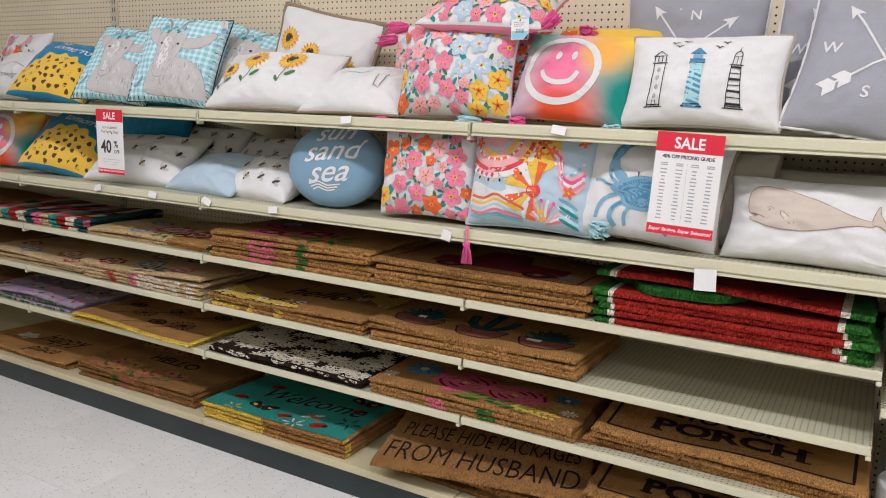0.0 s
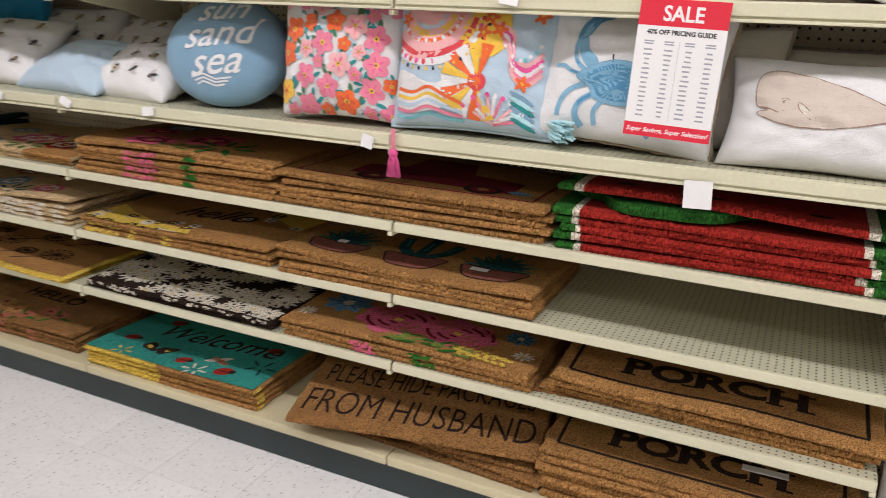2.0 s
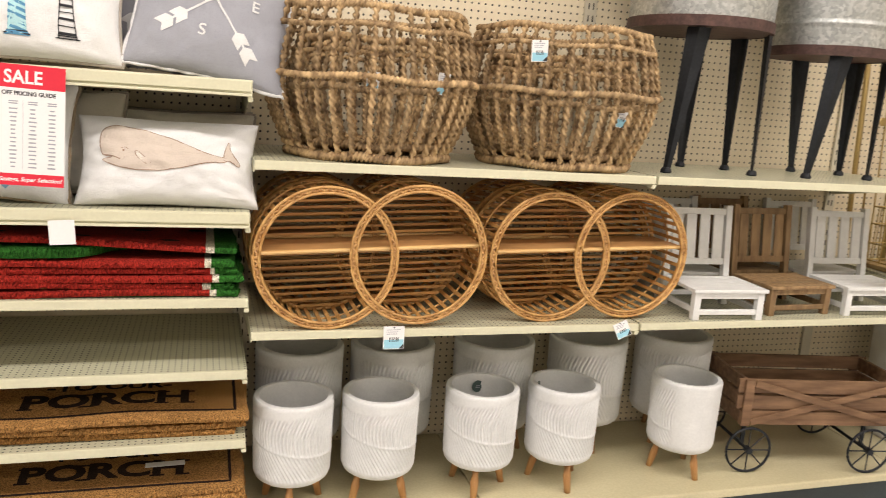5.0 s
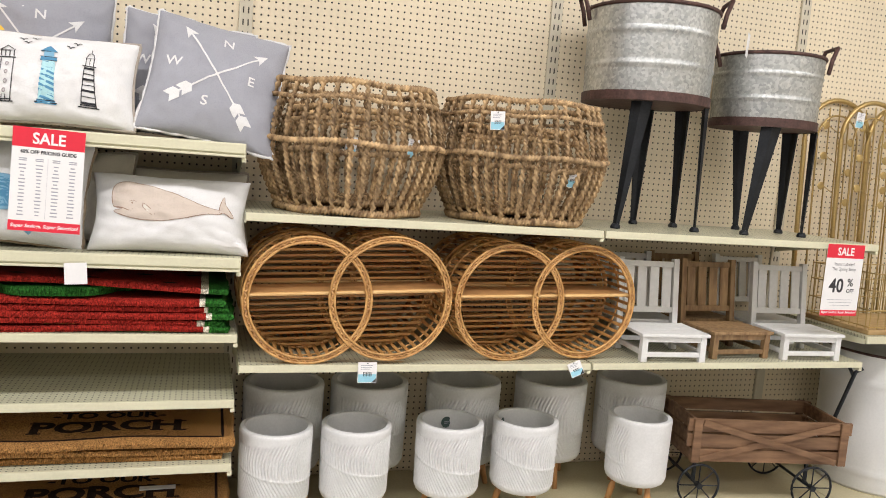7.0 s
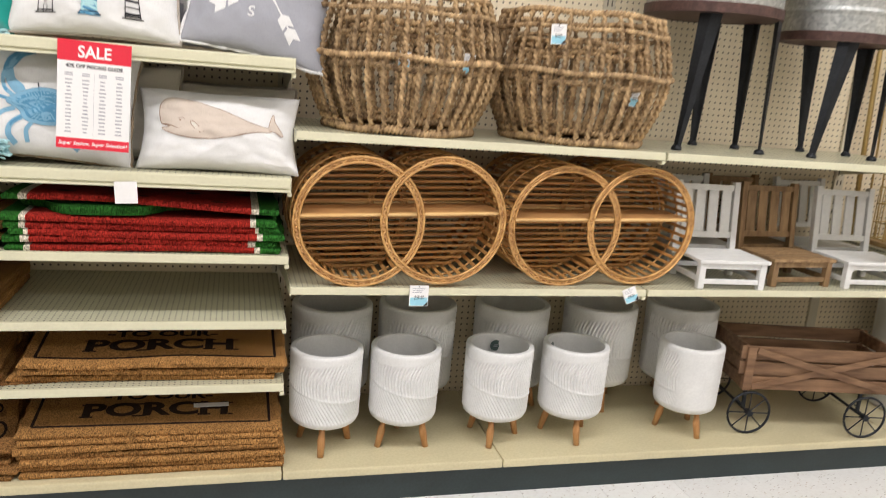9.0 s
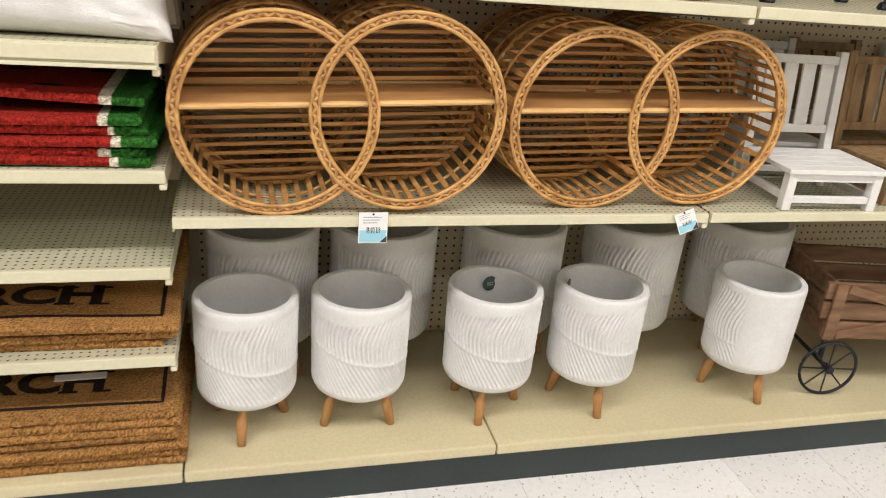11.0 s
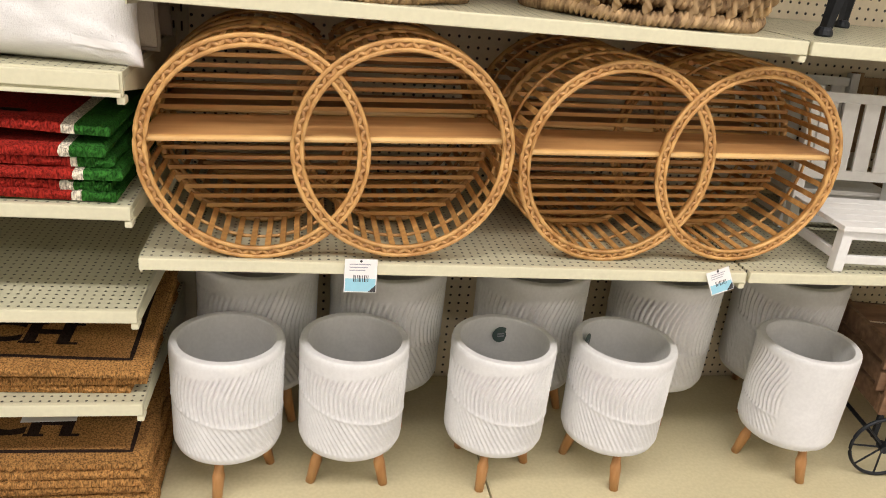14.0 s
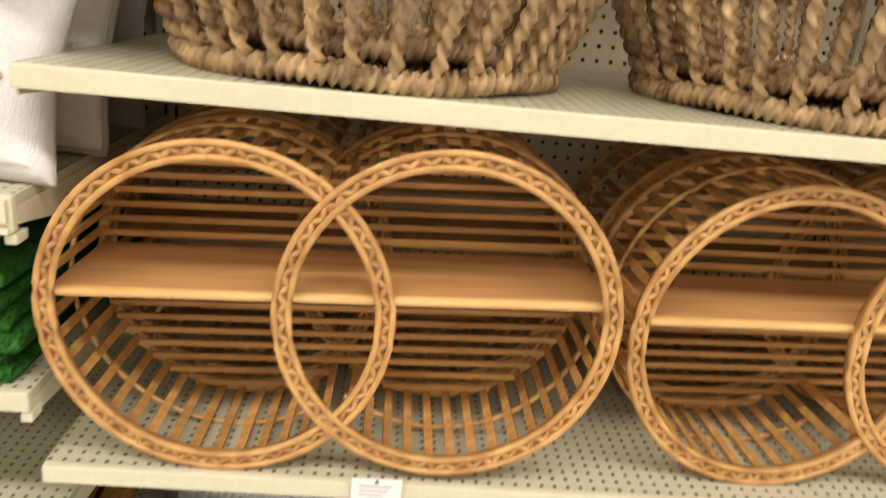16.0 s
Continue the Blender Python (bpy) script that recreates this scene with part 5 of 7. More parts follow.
def frame_line(p, w, d, inset, wide, mat):
    p.stroke([(-w / 2 + inset, -d / 2 + inset), (w / 2 - inset, -d / 2 + inset), (w / 2 - inset, d / 2 - inset), (-w / 2 + inset, d / 2 - inset)], wide, M[mat], True)


def band(cols):
    def draw(p, w, t):
        r_ = random.Random(int(w * 1000) + len(cols))
        for a, b_, c in cols:
            for k in range(max(3, int((b_ - a) * w / 0.018))):
                p.disc((r_.uniform(a, b_) - 0.5) * w, r_.uniform(-0.15, 0.15) * t, r_.uniform(0.008, 0.02), M[c], t * 0.38, lobes=3, depth=0.3, n=12, phase=r_.uniform(0, 6))
    return draw


# third shelf
melon = [(0, 0.055, M["cgreen"]), (0.055, 0.085, M["cwhite"]), (0.085, 0.895, M["cred"]), (0.895, 0.925, M["cwhite"]), (0.925, 1, M["cgreen"])]
rnd = random.Random(12)
for k in range(5):
    ja, jb = rnd.uniform(-0.012, 0.02), rnd.uniform(-0.02, 0.015)
    melon_k = [(0, 0.055 + ja, M["cgreen"]), (0.055 + ja, 0.08 + ja * 1.4, M["cwhite"]), (0.08 + ja * 1.4, 0.90 + jb, M["cred"]), (0.90 + jb, 0.922 + jb * 0.6, M["cwhite"]), (0.922 + jb * 0.6, 1, M["cgreen"])]
    Mat(pose(-0.325 + (0.006, -0.004, 0.02, 0.0, -0.008)[k], FRONT + 0.245 + (0, 0.006, 0.0, 0.008, 0.0)[k], M3 + 0.0012 + k * 0.0205, 0, 0, (0, 0.4, -0.5, 0.3, 0)[k]), 0.745, 0.45, 0.019, melon_k,
        "red and green watermelon doormat in a pile", "watermelon doormats", 70 + k, 0.002)
lens = Mat(pose(-0.44, FRONT + 0.2, M3 + 0.1055, 0, 0, 0), 0.50, 0.37, 0.026, whole("cgreen"), "green rind edge of a watermelon doormat folded in the pile", "watermelon doormats", 76, 0.001, "half")
tm = Mat(pose(-0.325, FRONT + 0.252, M3 + 0.124, -2.2, 1.6, 0), 0.745, 0.44, 0.019, melon, "red and green watermelon doormat, bulging on top of its pile", "watermelon doormats", 77, 0.004)
p = tm.print()
for x, y in ((-0.22, -0.12), (-0.02, -0.13), (0.2, -0.12), (-0.1, 0.02), (0.12, 0.03), (0.27, 0.05), (-0.26, 0.08)):
    p.disc(x, y, 0.026, M["cblack"], 0.013, 0.1)
p.done(tm.ob, label="black seeds", stuff=True)

tp = stack(-1.52, -0.72, M3, 5, whole("coir"), "tan coir doormat with a wine red truck and dark border", "red truck doormats", seed=80, wave=0.002, topwave=0.005, front=2.30)
p = tp.print(0)
frame_line(p, 0.80, 0.45, 0.045, 0.008, "cwine")
p.fill([(-0.22, -0.12), (0.28, -0.14), (0.28, -0.02), (0.12, 0.0), (0.08, 0.12), (-0.08, 0.12), (-0.1, 0.0), (-0.22, 0.0)], M["cwine"], 4)
for x in (-0.13, 0.2):
    p.disc(x, -0.13, 0.055, M["cblack"], 0.04)
    p.disc(x, -0.13, 0.036, M["cwine"], 0.026)
    p.disc(x, -0.13, 0.016, M["coir"], 0.012)
p.disc(0.30, -0.12, 0.035, M["cblue"], 0.014)
p.done(tp.ob)

pink_edge = band([(0.27, 0.42, "cpink"), (0.55, 0.66, "cgreen")])
tp = stack(-2.31, -1.53, M3, 6, whole("coir"), "tan coir doormat with pink flowers and green leaves", "pink flower doormats", seed=90, edge=pink_edge, front=2.30)
p = tp.print()
for x, y, r in ((-0.14, -0.1, 0.09), (0.02, 0.0, 0.1), (-0.24, 0.05, 0.07)):
    bloom(p, x, y, r, "cpink", "cwine", "cyellow")
leaves(p, 0.13, -0.08, 0.08, "cgreen", 7)
leaves(p, -0.02, -0.16, 0.05, "cgreen", 5)
bloom(p, -0.24, 0.15, 0.06, "cblue", "cwhite", "cyellow")
p.done(tp.ob)

tp = stack(-3.10, -2.36, M3, 2, [(0, 0.7, M["coirpale"]), (0.7, 1, M["coir"])], "pale coir doormat with yellow and pink flowers", "spring flower doormats", seed=100, topwave=0.006, jig=0.02)
p = tp.print()
for x, y, r, c in ((-0.22, -0.1, 0.07, "cyellow"), (-0.1, -0.12, 0.045, "cblue"), (0.0, 0.0, 0.1, "cpink"), (0.2, -0.05, 0.08, "cred"), (-0.2, 0.1, 0.06, "cblue")):
    bloom(p, x, y, r, c, "cwhite", "cyellow")
leaves(p, 0.08, -0.12, 0.06, "cgreen", 6)
p.done(tp.ob)
quilt = [(i / 12, (i + 1) / 12, M[("cpink", "coirpale", "cteal", "cred", "cwhite", "cdkteal")[i % 6]]) for i in range(12)]
tp = stack(-3.92, -3.14, M3, 3, quilt, "patchwork doormat in pink, teal and cream", "patchwork doormats", seed=110)
p = tp.print()
for i in range(12):
    p.disc(-0.33 + (i % 6) * 0.13, -0.12 + (i // 6) * 0.16, 0.045, M[("cpink", "cred", "cdkteal", "cwine")[i % 4]], lobes=5, depth=0.25)
p.done(tp.ob)
stack(-4.75, -3.97, M3, 3, whole("coirdark"), "plain brown coir doormat", "brown doormats", seed=112)

# fourth shelf
tp = stack(-1.515, -0.735, M4, 4, whole("coir"), "tan coir doormat with three potted cactus plants", "cactus doormats", seed=120, front=2.295, t=0.0175, jig=0.004)
p = tp.print(-0.02)
for x in (-0.25, 0.0, 0.24):
    for k in range(9):
        a = 0.2 + 2.75 * k / 8
        if x == 0.0:
            if k in (1, 4, 7):
                p.stroke(flow([(x + (k - 4) * 0.006, -0.08), (x + (k - 4) * 0.022, -0.03), (x + (k - 4) * 0.028, 0.05 + 0.05 * (k == 4))], False), 0.036, M["cdkteal"])
                p.stroke([(x + (k - 4) * 0.02, -0.03), (x + (k - 4) * 0.027, 0.04)], 0.006, M["cteal"])
        else:
            tip = (x + 0.12 * math.cos(a), -0.08 + 0.15 * math.sin(a))
            nx_, ny_ = -math.sin(a) * 0.017, math.cos(a) * 0.017
            mid = (x + 0.055 * math.cos(a), -0.08 + 0.07 * math.sin(a))
            p.fill([(x, -0.09), (mid[0] + nx_, mid[1] + ny_), tip, (mid[0] - nx_, mid[1] - ny_)], M["cdkteal"])
            p.stroke([mid, tip], 0.004, M["cteal" if k % 2 else "cleaf"])
    bowl = flow([(x - 0.092, -0.075), (x - 0.086, -0.115), (x - 0.06, -0.155), (x, -0.165), (x + 0.06, -0.155), (x + 0.086, -0.115), (x + 0.092, -0.075), (x, -0.083)])
    p.fill(bowl, M["cpot"], 4)
    p.stroke(bowl, 0.006, M["cblack"], True)
    p.done(tp.ob, "cactus_print", "printed cactus in a mauve brown pot")
paper_tag(pose(-0.92, 2.40, M4 + 0.0815, -88, 0, 0), 0.05, 0.02, "small white sticker on a cactus doormat")
paper_tag(pose(-1.37, 2.43, M4 + 0.0815, -88, 0, 0), 0.03, 0.02, "small white sticker on a cactus doormat")

tp = stack(-2.33, -1.56, M4, 3, whole("coir"), "tan doormat lettered hello with a yellow flowered border", "hello doormats", seed=130, front=2.30, topwave=0.004, edge=band([(0.02, 0.5, "cyellow")]))
p = tp.print()
p.fill([(-0.37, -0.21), (0.1, -0.215), (0.06, -0.14), (-0.1, -0.12), (-0.26, -0.06), (-0.37, 0.0)], M["cyellow"], 4)
p.fill([(0.37, 0.2), (0.1, 0.21), (0.2, 0.1), (0.37, 0.0)], M["cyellow"], 4)
rnd = random.Random(5)
for k in range(26):
    x, y = rnd.uniform(-0.35, 0.05), rnd.uniform(-0.2, -0.09)
    if k > 17:
        x, y = rnd.uniform(0.15, 0.35), rnd.uniform(0.02, 0.19)
    p.disc(x, y, 0.022, M["cwhite" if k % 2 else "cblack"], 0.016, lobes=6, depth=0.3, n=24)
    p.disc(x, y, 0.009, M["cblack" if k % 2 else "cyellow"], 0.007, n=8)
p.text(0.02, 0.03, "hello", 0.16, M["cblack"], 0.001, 0.35)
p.done(tp.ob)

flower_edge = band([(0.04, 0.2, "coirpale"), (0.22, 0.30, "cred"), (0.42, 0.5, "cpink"), (0.5, 0.96, "cwhite")])
tp = stack(-3.17, -2.40, M4, 5, whole("coirpale"), "cream flowered doormat folded in a pile", "cream flower doormats", seed=140, t=0.015, edge=flower_edge, jig=0.015, front=2.31)
p = tp.print()
for x, y, r, c in ((-0.26, -0.1, 0.07, "cred"), (-0.05, -0.05, 0.07, "cblue"), (0.2, -0.1, 0.06, "cpink"), (-0.12, 0.1, 0.08, "crust"), (0.1, 0.1, 0.07, "cred")):
    bloom(p, x, y, r, c, "cwhite", "cyellow")
leaves(p, 0.05, -0.15, 0.06, "cdkteal", 7)
p.done(tp.ob)
tp = stack(-3.95, -3.20, M4, 3, whole("coirpale"), "cream doormat with rust and blue flowers", "cream flower doormats", seed=150, t=0.015, jig=0.015, topwave=0.006)
p = tp.print()
for x, y, r, c in ((-0.1, -0.1, 0.06, "cblue"), (0.15, -0.05, 0.07, "crust"), (-0.25, 0.0, 0.06, "cred"), (0.28, -0.13, 0.05, "cred")):
    bloom(p, x, y, r, c, "cwhite", "cyellow")
p.done(tp.ob)
stack(-4.75, -3.99, M4, 3, whole("coirdark"), "plain brown coir doormat", "brown doormats", seed=152)

# fifth shelf
def porch_mat(m, w, label, seed, wave=0.002, sag=0.0, words=True):
    o = Mat(m, w, 0.45, 0.019, whole("coir"), label, "porch doormats", seed, wave, sag=sag)
    p = o.print(0)
    frame_line(p, w, 0.45, 0.035, 0.009, "cblack")
    if words:
        p.text(0.0, -0.11, "PORCH", 0.100, M["cblack"], 0.0040, 0, 0, 1.32)
        for x in (-0.206, -0.052, 0.144, 0.214):
            for y in (-0.1435, -0.0765):
                p.stroke([(x - 0.020, y), (x + 0.020, y)], 0.008, M["cblack"])
        p.text(0.0, -0.03, "-TO OUR-", 0.06, M["cblack"], 0.002, 0, 0, 1.25)
        p.text(0.0, 0.045, "WELCOME", 0.085, M["cblack"], 0.003, 0, 0, 1.05)
    p.done(o.ob, label="black printed lettering and border")
    return o


porch_mat(pose(-0.325, FRONT + 0.275, M5 + 0.0012, 0, 0, -1.2), 0.76, "coir porch doormat in a loose pile", 160, 0.001, words=False)
porch_mat(pose(-0.300, FRONT + 0.262, M5 + 0.0255, -0.2, 0.6, 0.8), 0.76, "coir porch doormat in a loose pile", 161, 0.002, words=False)
porch_mat(pose(-0.292, FRONT + 0.248, M5 + 0.075, 7.0, 1.2, 0.0), 0.76, "coir doormat lettered welcome to our porch, sagging ends", 162, 0.003, 0.014)
Mat(pose(-0.40, FRONT + 0.30, M5 + 0.001, 0, 0, 7), 0.72, 0.44, 0.002, whole("coirdark"), "dark coir doormat underneath a pile", "porch doormats", 163, 0.0)

dm = stack(-1.515, -0.735, M5, 3, whole("coir"), "half-round coir doormat with pink roses", "rose doormats", seed=170, t=0.019, edge=band([(0.3, 0.45, "cpink"), (0.55, 0.68, "cgreen")]), jig=0.008, front=2.30, topwave=0.003)
p = dm.print()
rnd = random.Random(31)
for x, y, r in ((-0.06, -0.05, 0.125), (0.13, -0.045, 0.115)):
    p.disc(x, y, r, M["cpink"], r * 0.8, lobes=7, depth=0.1, n=42)
    for k in range(26):
        a, q = k * 2.4, 0.93 - 0.034 * k
        c = M[("cwine", "cpink", "crust", "cpink")[k % 4]]
        p.stroke([(x + r * q * math.cos(a + 0.16 * t), y + r * 0.78 * q * math.sin(a + 0.16 * t)) for t in range(7)], 0.011, c)
    p.disc(x, y, r * 0.12, M["cyellow"], r * 0.1, n=10)
    p.done(dm.ob, "rose_print", "pink printed rose")
for x, y, r in ((-0.26, -0.01, 0.085), (0.30, 0.02, 0.05)):
    for k in range(8):
        a = 6.283 * k / 8
        p.disc(x + r * 0.55 * math.cos(a), y + r * 0.45 * math.sin(a), r * 0.42, M["cblue"], r * 0.24, a, n=12)
        p.stroke([(x, y), (x + r * 0.8 * math.cos(a), y + r * 0.64 * math.sin(a))], 0.004, M["cdkteal"])
    p.disc(x, y, r * 0.22, M["cwhite"], n=12)
    p.done(dm.ob, "blue_flower_print", "blue printed flower")
for x, y in ((-0.345, -0.11), (0.345, -0.085)):
    for k in range(9):
        a = 6.283 * k / 9
        p.disc(x + 0.02 * math.cos(a), y + 0.016 * math.sin(a), 0.014, M["cwhite"], 0.005, a, n=8)
    p.disc(x, y, 0.007, M["cyellow"], n=8)
for k in range(26):
    x, y, a = rnd.uniform(-0.02, 0.2), rnd.uniform(-0.185, -0.12), rnd.uniform(-0.6, 0.9)
    p.disc(x, y, rnd.uniform(0.02, 0.034), M["cleaf" if k % 3 else "cgreen"], 0.008, a, n=10)
for k in range(20):
    p.disc(0.17 + k * 0.008, -0.14 + 0.022 * math.sin(k * 2), 0.014, M["cyellow"], 0.008, k, n=8)
p.done(dm.ob, "leaf_print", "green and yellow printed sprigs", True)

tp = stack(-2.33, -1.55, M5, 2, [(0, 1, M["cblack"])], "black doormat covered with white daisies", "daisy doormats", seed=180, t=0.017, front=2.295)
p = tp.print()
rnd = random.Random(9)
for k in range(130):
    x, y, r = rnd.uniform(-0.37, 0.37), rnd.uniform(-0.21, 0.21), rnd.uniform(0.022, 0.042)
    if abs(x) + r * 0.6 > 0.385 or abs(y) + r * 0.5 > 0.22:
        continue
    ph = rnd.uniform(0, 6)
    p.disc(x, y, r, M["cwhite"], r * 0.85, lobes=9, depth=0.42, phase=ph, n=54)
    p.disc(x, y, r * 0.22, M["cblack" if k % 3 else "cyellow"], n=8)
p.done(tp.ob, label="white daisies", stuff=True)
p = Print(lambda x, y, l, m_=tp: Vector((x, -m_.d / 2 - 0.0045 - l * 0.3, m_.high(x, -m_.d / 2) - m_.t * 0.5 + y)))
for k in range(34):
    p.disc(rnd.uniform(-0.38, 0.38), rnd.uniform(-0.006, 0.006), rnd.uniform(0.005, 0.018), M["cwhite"], 0.004, rnd.uniform(-0.5, 0.5), lobes=5, depth=0.3, n=16)
p.done(tp.ob, "edge_print", "white petals on the edge", True)

yl = stack(-3.20, -2.42, M5, 2, whole("cyellow"), "tan doormat with black dandelions and a yellow edge", "dandelion doormats", seed=190, t=0.012, front=2.265)
p = yl.print(0)
p.rect(-0.375, -0.205, 0.375, 0.215, M["coir"], 8)
for x, y, r in ((-0.13, -0.02, 0.06), (0.0, 0.08, 0.055), (0.17, -0.06, 0.062), (0.03, -0.08, 0.04), (-0.26, 0.05, 0.04), (0.24, 0.12, 0.04)):
    p.stroke([(x, y), (x - 0.13, y - 0.10)], 0.006, M["cblack"])
    for k in range(14):
        a = 2 * math.pi * k / 14
        q = (x + r * math.cos(a), y + r * 0.75 * math.sin(a))
        p.stroke([(x, y), q], 0.0045, M["cblack"])
        p.disc(q[0], q[1], 0.008, M["cblack"], n=6)
p.done(yl.ob, label="black dandelion print")
tp = stack(-3.96, -3.24, M5, 3, [(0, 1, M["clav"])], "doormat of lavender flowers over green grass", "lavender doormats", seed=200, edge=band([(0.02, 0.98, "cgreen")]))
p = tp.print()
rnd = random.Random(4)
for k in range(110):
    x, y = rnd.uniform(-0.34, 0.34), rnd.uniform(-0.2, 0.2)
    p.disc(x, y, 0.018, M[("clav", "cwhite", "cgreen", "cpink", "coirdark")[k % 5]], 0.009, rnd.uniform(0, 3), n=8)
p.done(tp.ob)
stack(-4.75, -4.0, M5, 2, whole("coirdark"), "plain brown coir doormat", "brown doormats", seed=202)

# base deck
for k in range(6):
    Mat(pose(-0.305 + (0.008, -0.006, 0.01, 0.0, -0.01, 0.004)[k], FRONT + 0.235 + (0.0, 0.008, -0.003, 0.006, 0.0, 0.005)[k], DECK + 0.0012 + k * 0.0205, 0, 0, (0.3, -0.4, 0.2, -0.2, 0.5, 0)[k]), 0.765, 0.45, 0.019,
        whole("coir"), "coir porch doormat in a tall pile", "porch doormats", 210 + k, 0.0015)
porch_mat(pose(-0.305, FRONT + 0.245, DECK + 0.150, 7.5, 0.6, 0), 0.765, "coir doormat lettered welcome to our porch, on a tall pile", 216, 0.002)
paper_tag(pose(-0.14, 2.445, DECK + 0.1645, -81, 0, 2), 0.11, 0.022, "white paper band on the porch doormat")

for k in range(4):
    Mat(pose(-1.06 + (0.0, 0.03, -0.03, 0.0)[k], FRONT + (0.25, 0.27, 0.25, 0.26)[k], DECK + 0.0012 + 0.018 * k, 0, 0, (-3, -6, 2, 5)[k]), 0.74, 0.45, 0.0165, whole("coirdark"), "brown coir doormat lying under the lettered one", "package doormats", 220 + k, 0.001)
hm = Mat(pose(-1.105, FRONT + 0.195, DECK + 0.112, 10.5, -1.0, 9), 0.76, 0.45, 0.017, whole("coirdark"), "brown coir doormat with a lettered request about packages, askew", "package doormats", 226, 0.003)
p = hm.print(0)
p.text(0.0, -0.135, "FROM HUSBAND", 0.150, M["cblack"], -0.0008, 0, 0.0, 0.63)
p.text(0.0, 0.0, "PLEASE HIDE PACKAGES", 0.125, M["cblack"], -0.0008, 0, 0.0, 0.50)
p.text(-0.10, 0.125, "DRIVER", 0.085, M["cblack"], -0.001, 0, 0.0, 0.9)
p.done(hm.ob, label="black hand-drawn capitals")

tp = stack(-2.37, -1.63, DECK, 4, [(0, 0.45, M["cyellow"]), (0.45, 1, M["coir"])], "teal doormat lettered welcome with ladybirds and butterflies", "welcome doormats", seed=230, front=2.285, t=0.0165)
p = tp.print(0)
p.rect(-0.366, -0.222, 0.366, 0.222, M["cteal"], 10)
p.at = lambda x, y, l, m_=tp: m_.at(x, y - 0.035, l)
p.text(0.03, 0.045, "Welcome", 0.135, M["cblack"], 0.001, 0.35)
for x, y, r in ((0.02, -0.12, 0.03), (0.2, -0.13, 0.035), (-0.27, -0.06, 0.03), (-0.22, 0.12, 0.03), (0.27, 0.06, 0.028)):
    p.disc(x, y, r, M["cred"], r * 0.7, 0.4)
    p.stroke([(x - r, y), (x + r, y)], 0.005, M["cblack"])
    p.disc(x + r * 0.9, y + 0.006, r * 0.35, M["cblack"])
for x, y in ((-0.12, -0.09), (0.24, 0.15)):
    for s_ in (-1, 1):
        p.disc(x + s_ * 0.035, y, 0.04, M["cblack"], 0.025, s_ * 0.6, lobes=3, depth=0.2)
        p.disc(x + s_ * 0.04, y, 0.016, M["cyellow"], 0.009, s_ * 0.6)
leaves(p, 0.1, -0.16, 0.035, "cwhite", 6)
leaves(p, -0.22, -0.16, 0.03, "cyellow", 5)
leaves(p, 0.3, -0.06, 0.04, "cdkteal", 5)
p.disc(0.13, -0.07, 0.05, M["cwhite"], 0.012, 0.5)
p.disc(0.14, -0.075, 0.045, M["crust"], 0.012, -0.4)
p.done(tp.ob, label="painted garden insects")

tp = stack(-3.24, -2.46, DECK, 4, whole("coirdark"), "brown coir doormat lettered hello among faded flowers", "flower hello doormats", seed=240, edge=band([(0.3, 0.36, "cgreen"), (0.4, 0.55, "crust"), (0.66, 0.76, "crust")]))
p = tp.print()
rnd = random.Random(8)
for k in range(20):
    x, y = rnd.uniform(-0.34, 0.34), rnd.choice((rnd.uniform(-0.2, -0.06), rnd.uniform(0.12, 0.2)))
    p.disc(x, y, 0.045, M["crust" if k % 2 else "coir"], 0.032, lobes=9, depth=0.3, n=40)
    p.disc(x, y, 0.012, M["cwine"], 0.009, n=8)
    if k % 3 == 0:
        leaves(p, x, y - 0.02, 0.05, "cgreen", 3)
p.text(0.03, 0.045, "HELLO", 0.10, M["cblack"], 0.002)
p.done(tp.ob)
tp = stack(-4.08, -3.32, DECK, 2, whole("coir"), "tan doormat lettered happy place", "happy place doormats", seed=250, front=2.30)
p = tp.print()
p.text(0.06, 0.04, "happy", 0.15, M["cblack"], 0.001, 0.35)
p.text(0.1, -0.10, "place", 0.11, M["cblack"], 0.001, 0.35)
p.disc(-0.2, 0.0, 0.06, M["cwhite"], 0.045, lobes=5, depth=0.2)
p.stroke([(-0.33, -0.1), (-0.2, -0.03), (-0.08, 0.0)], 0.005, M["cblack"])
p.done(tp.ob)

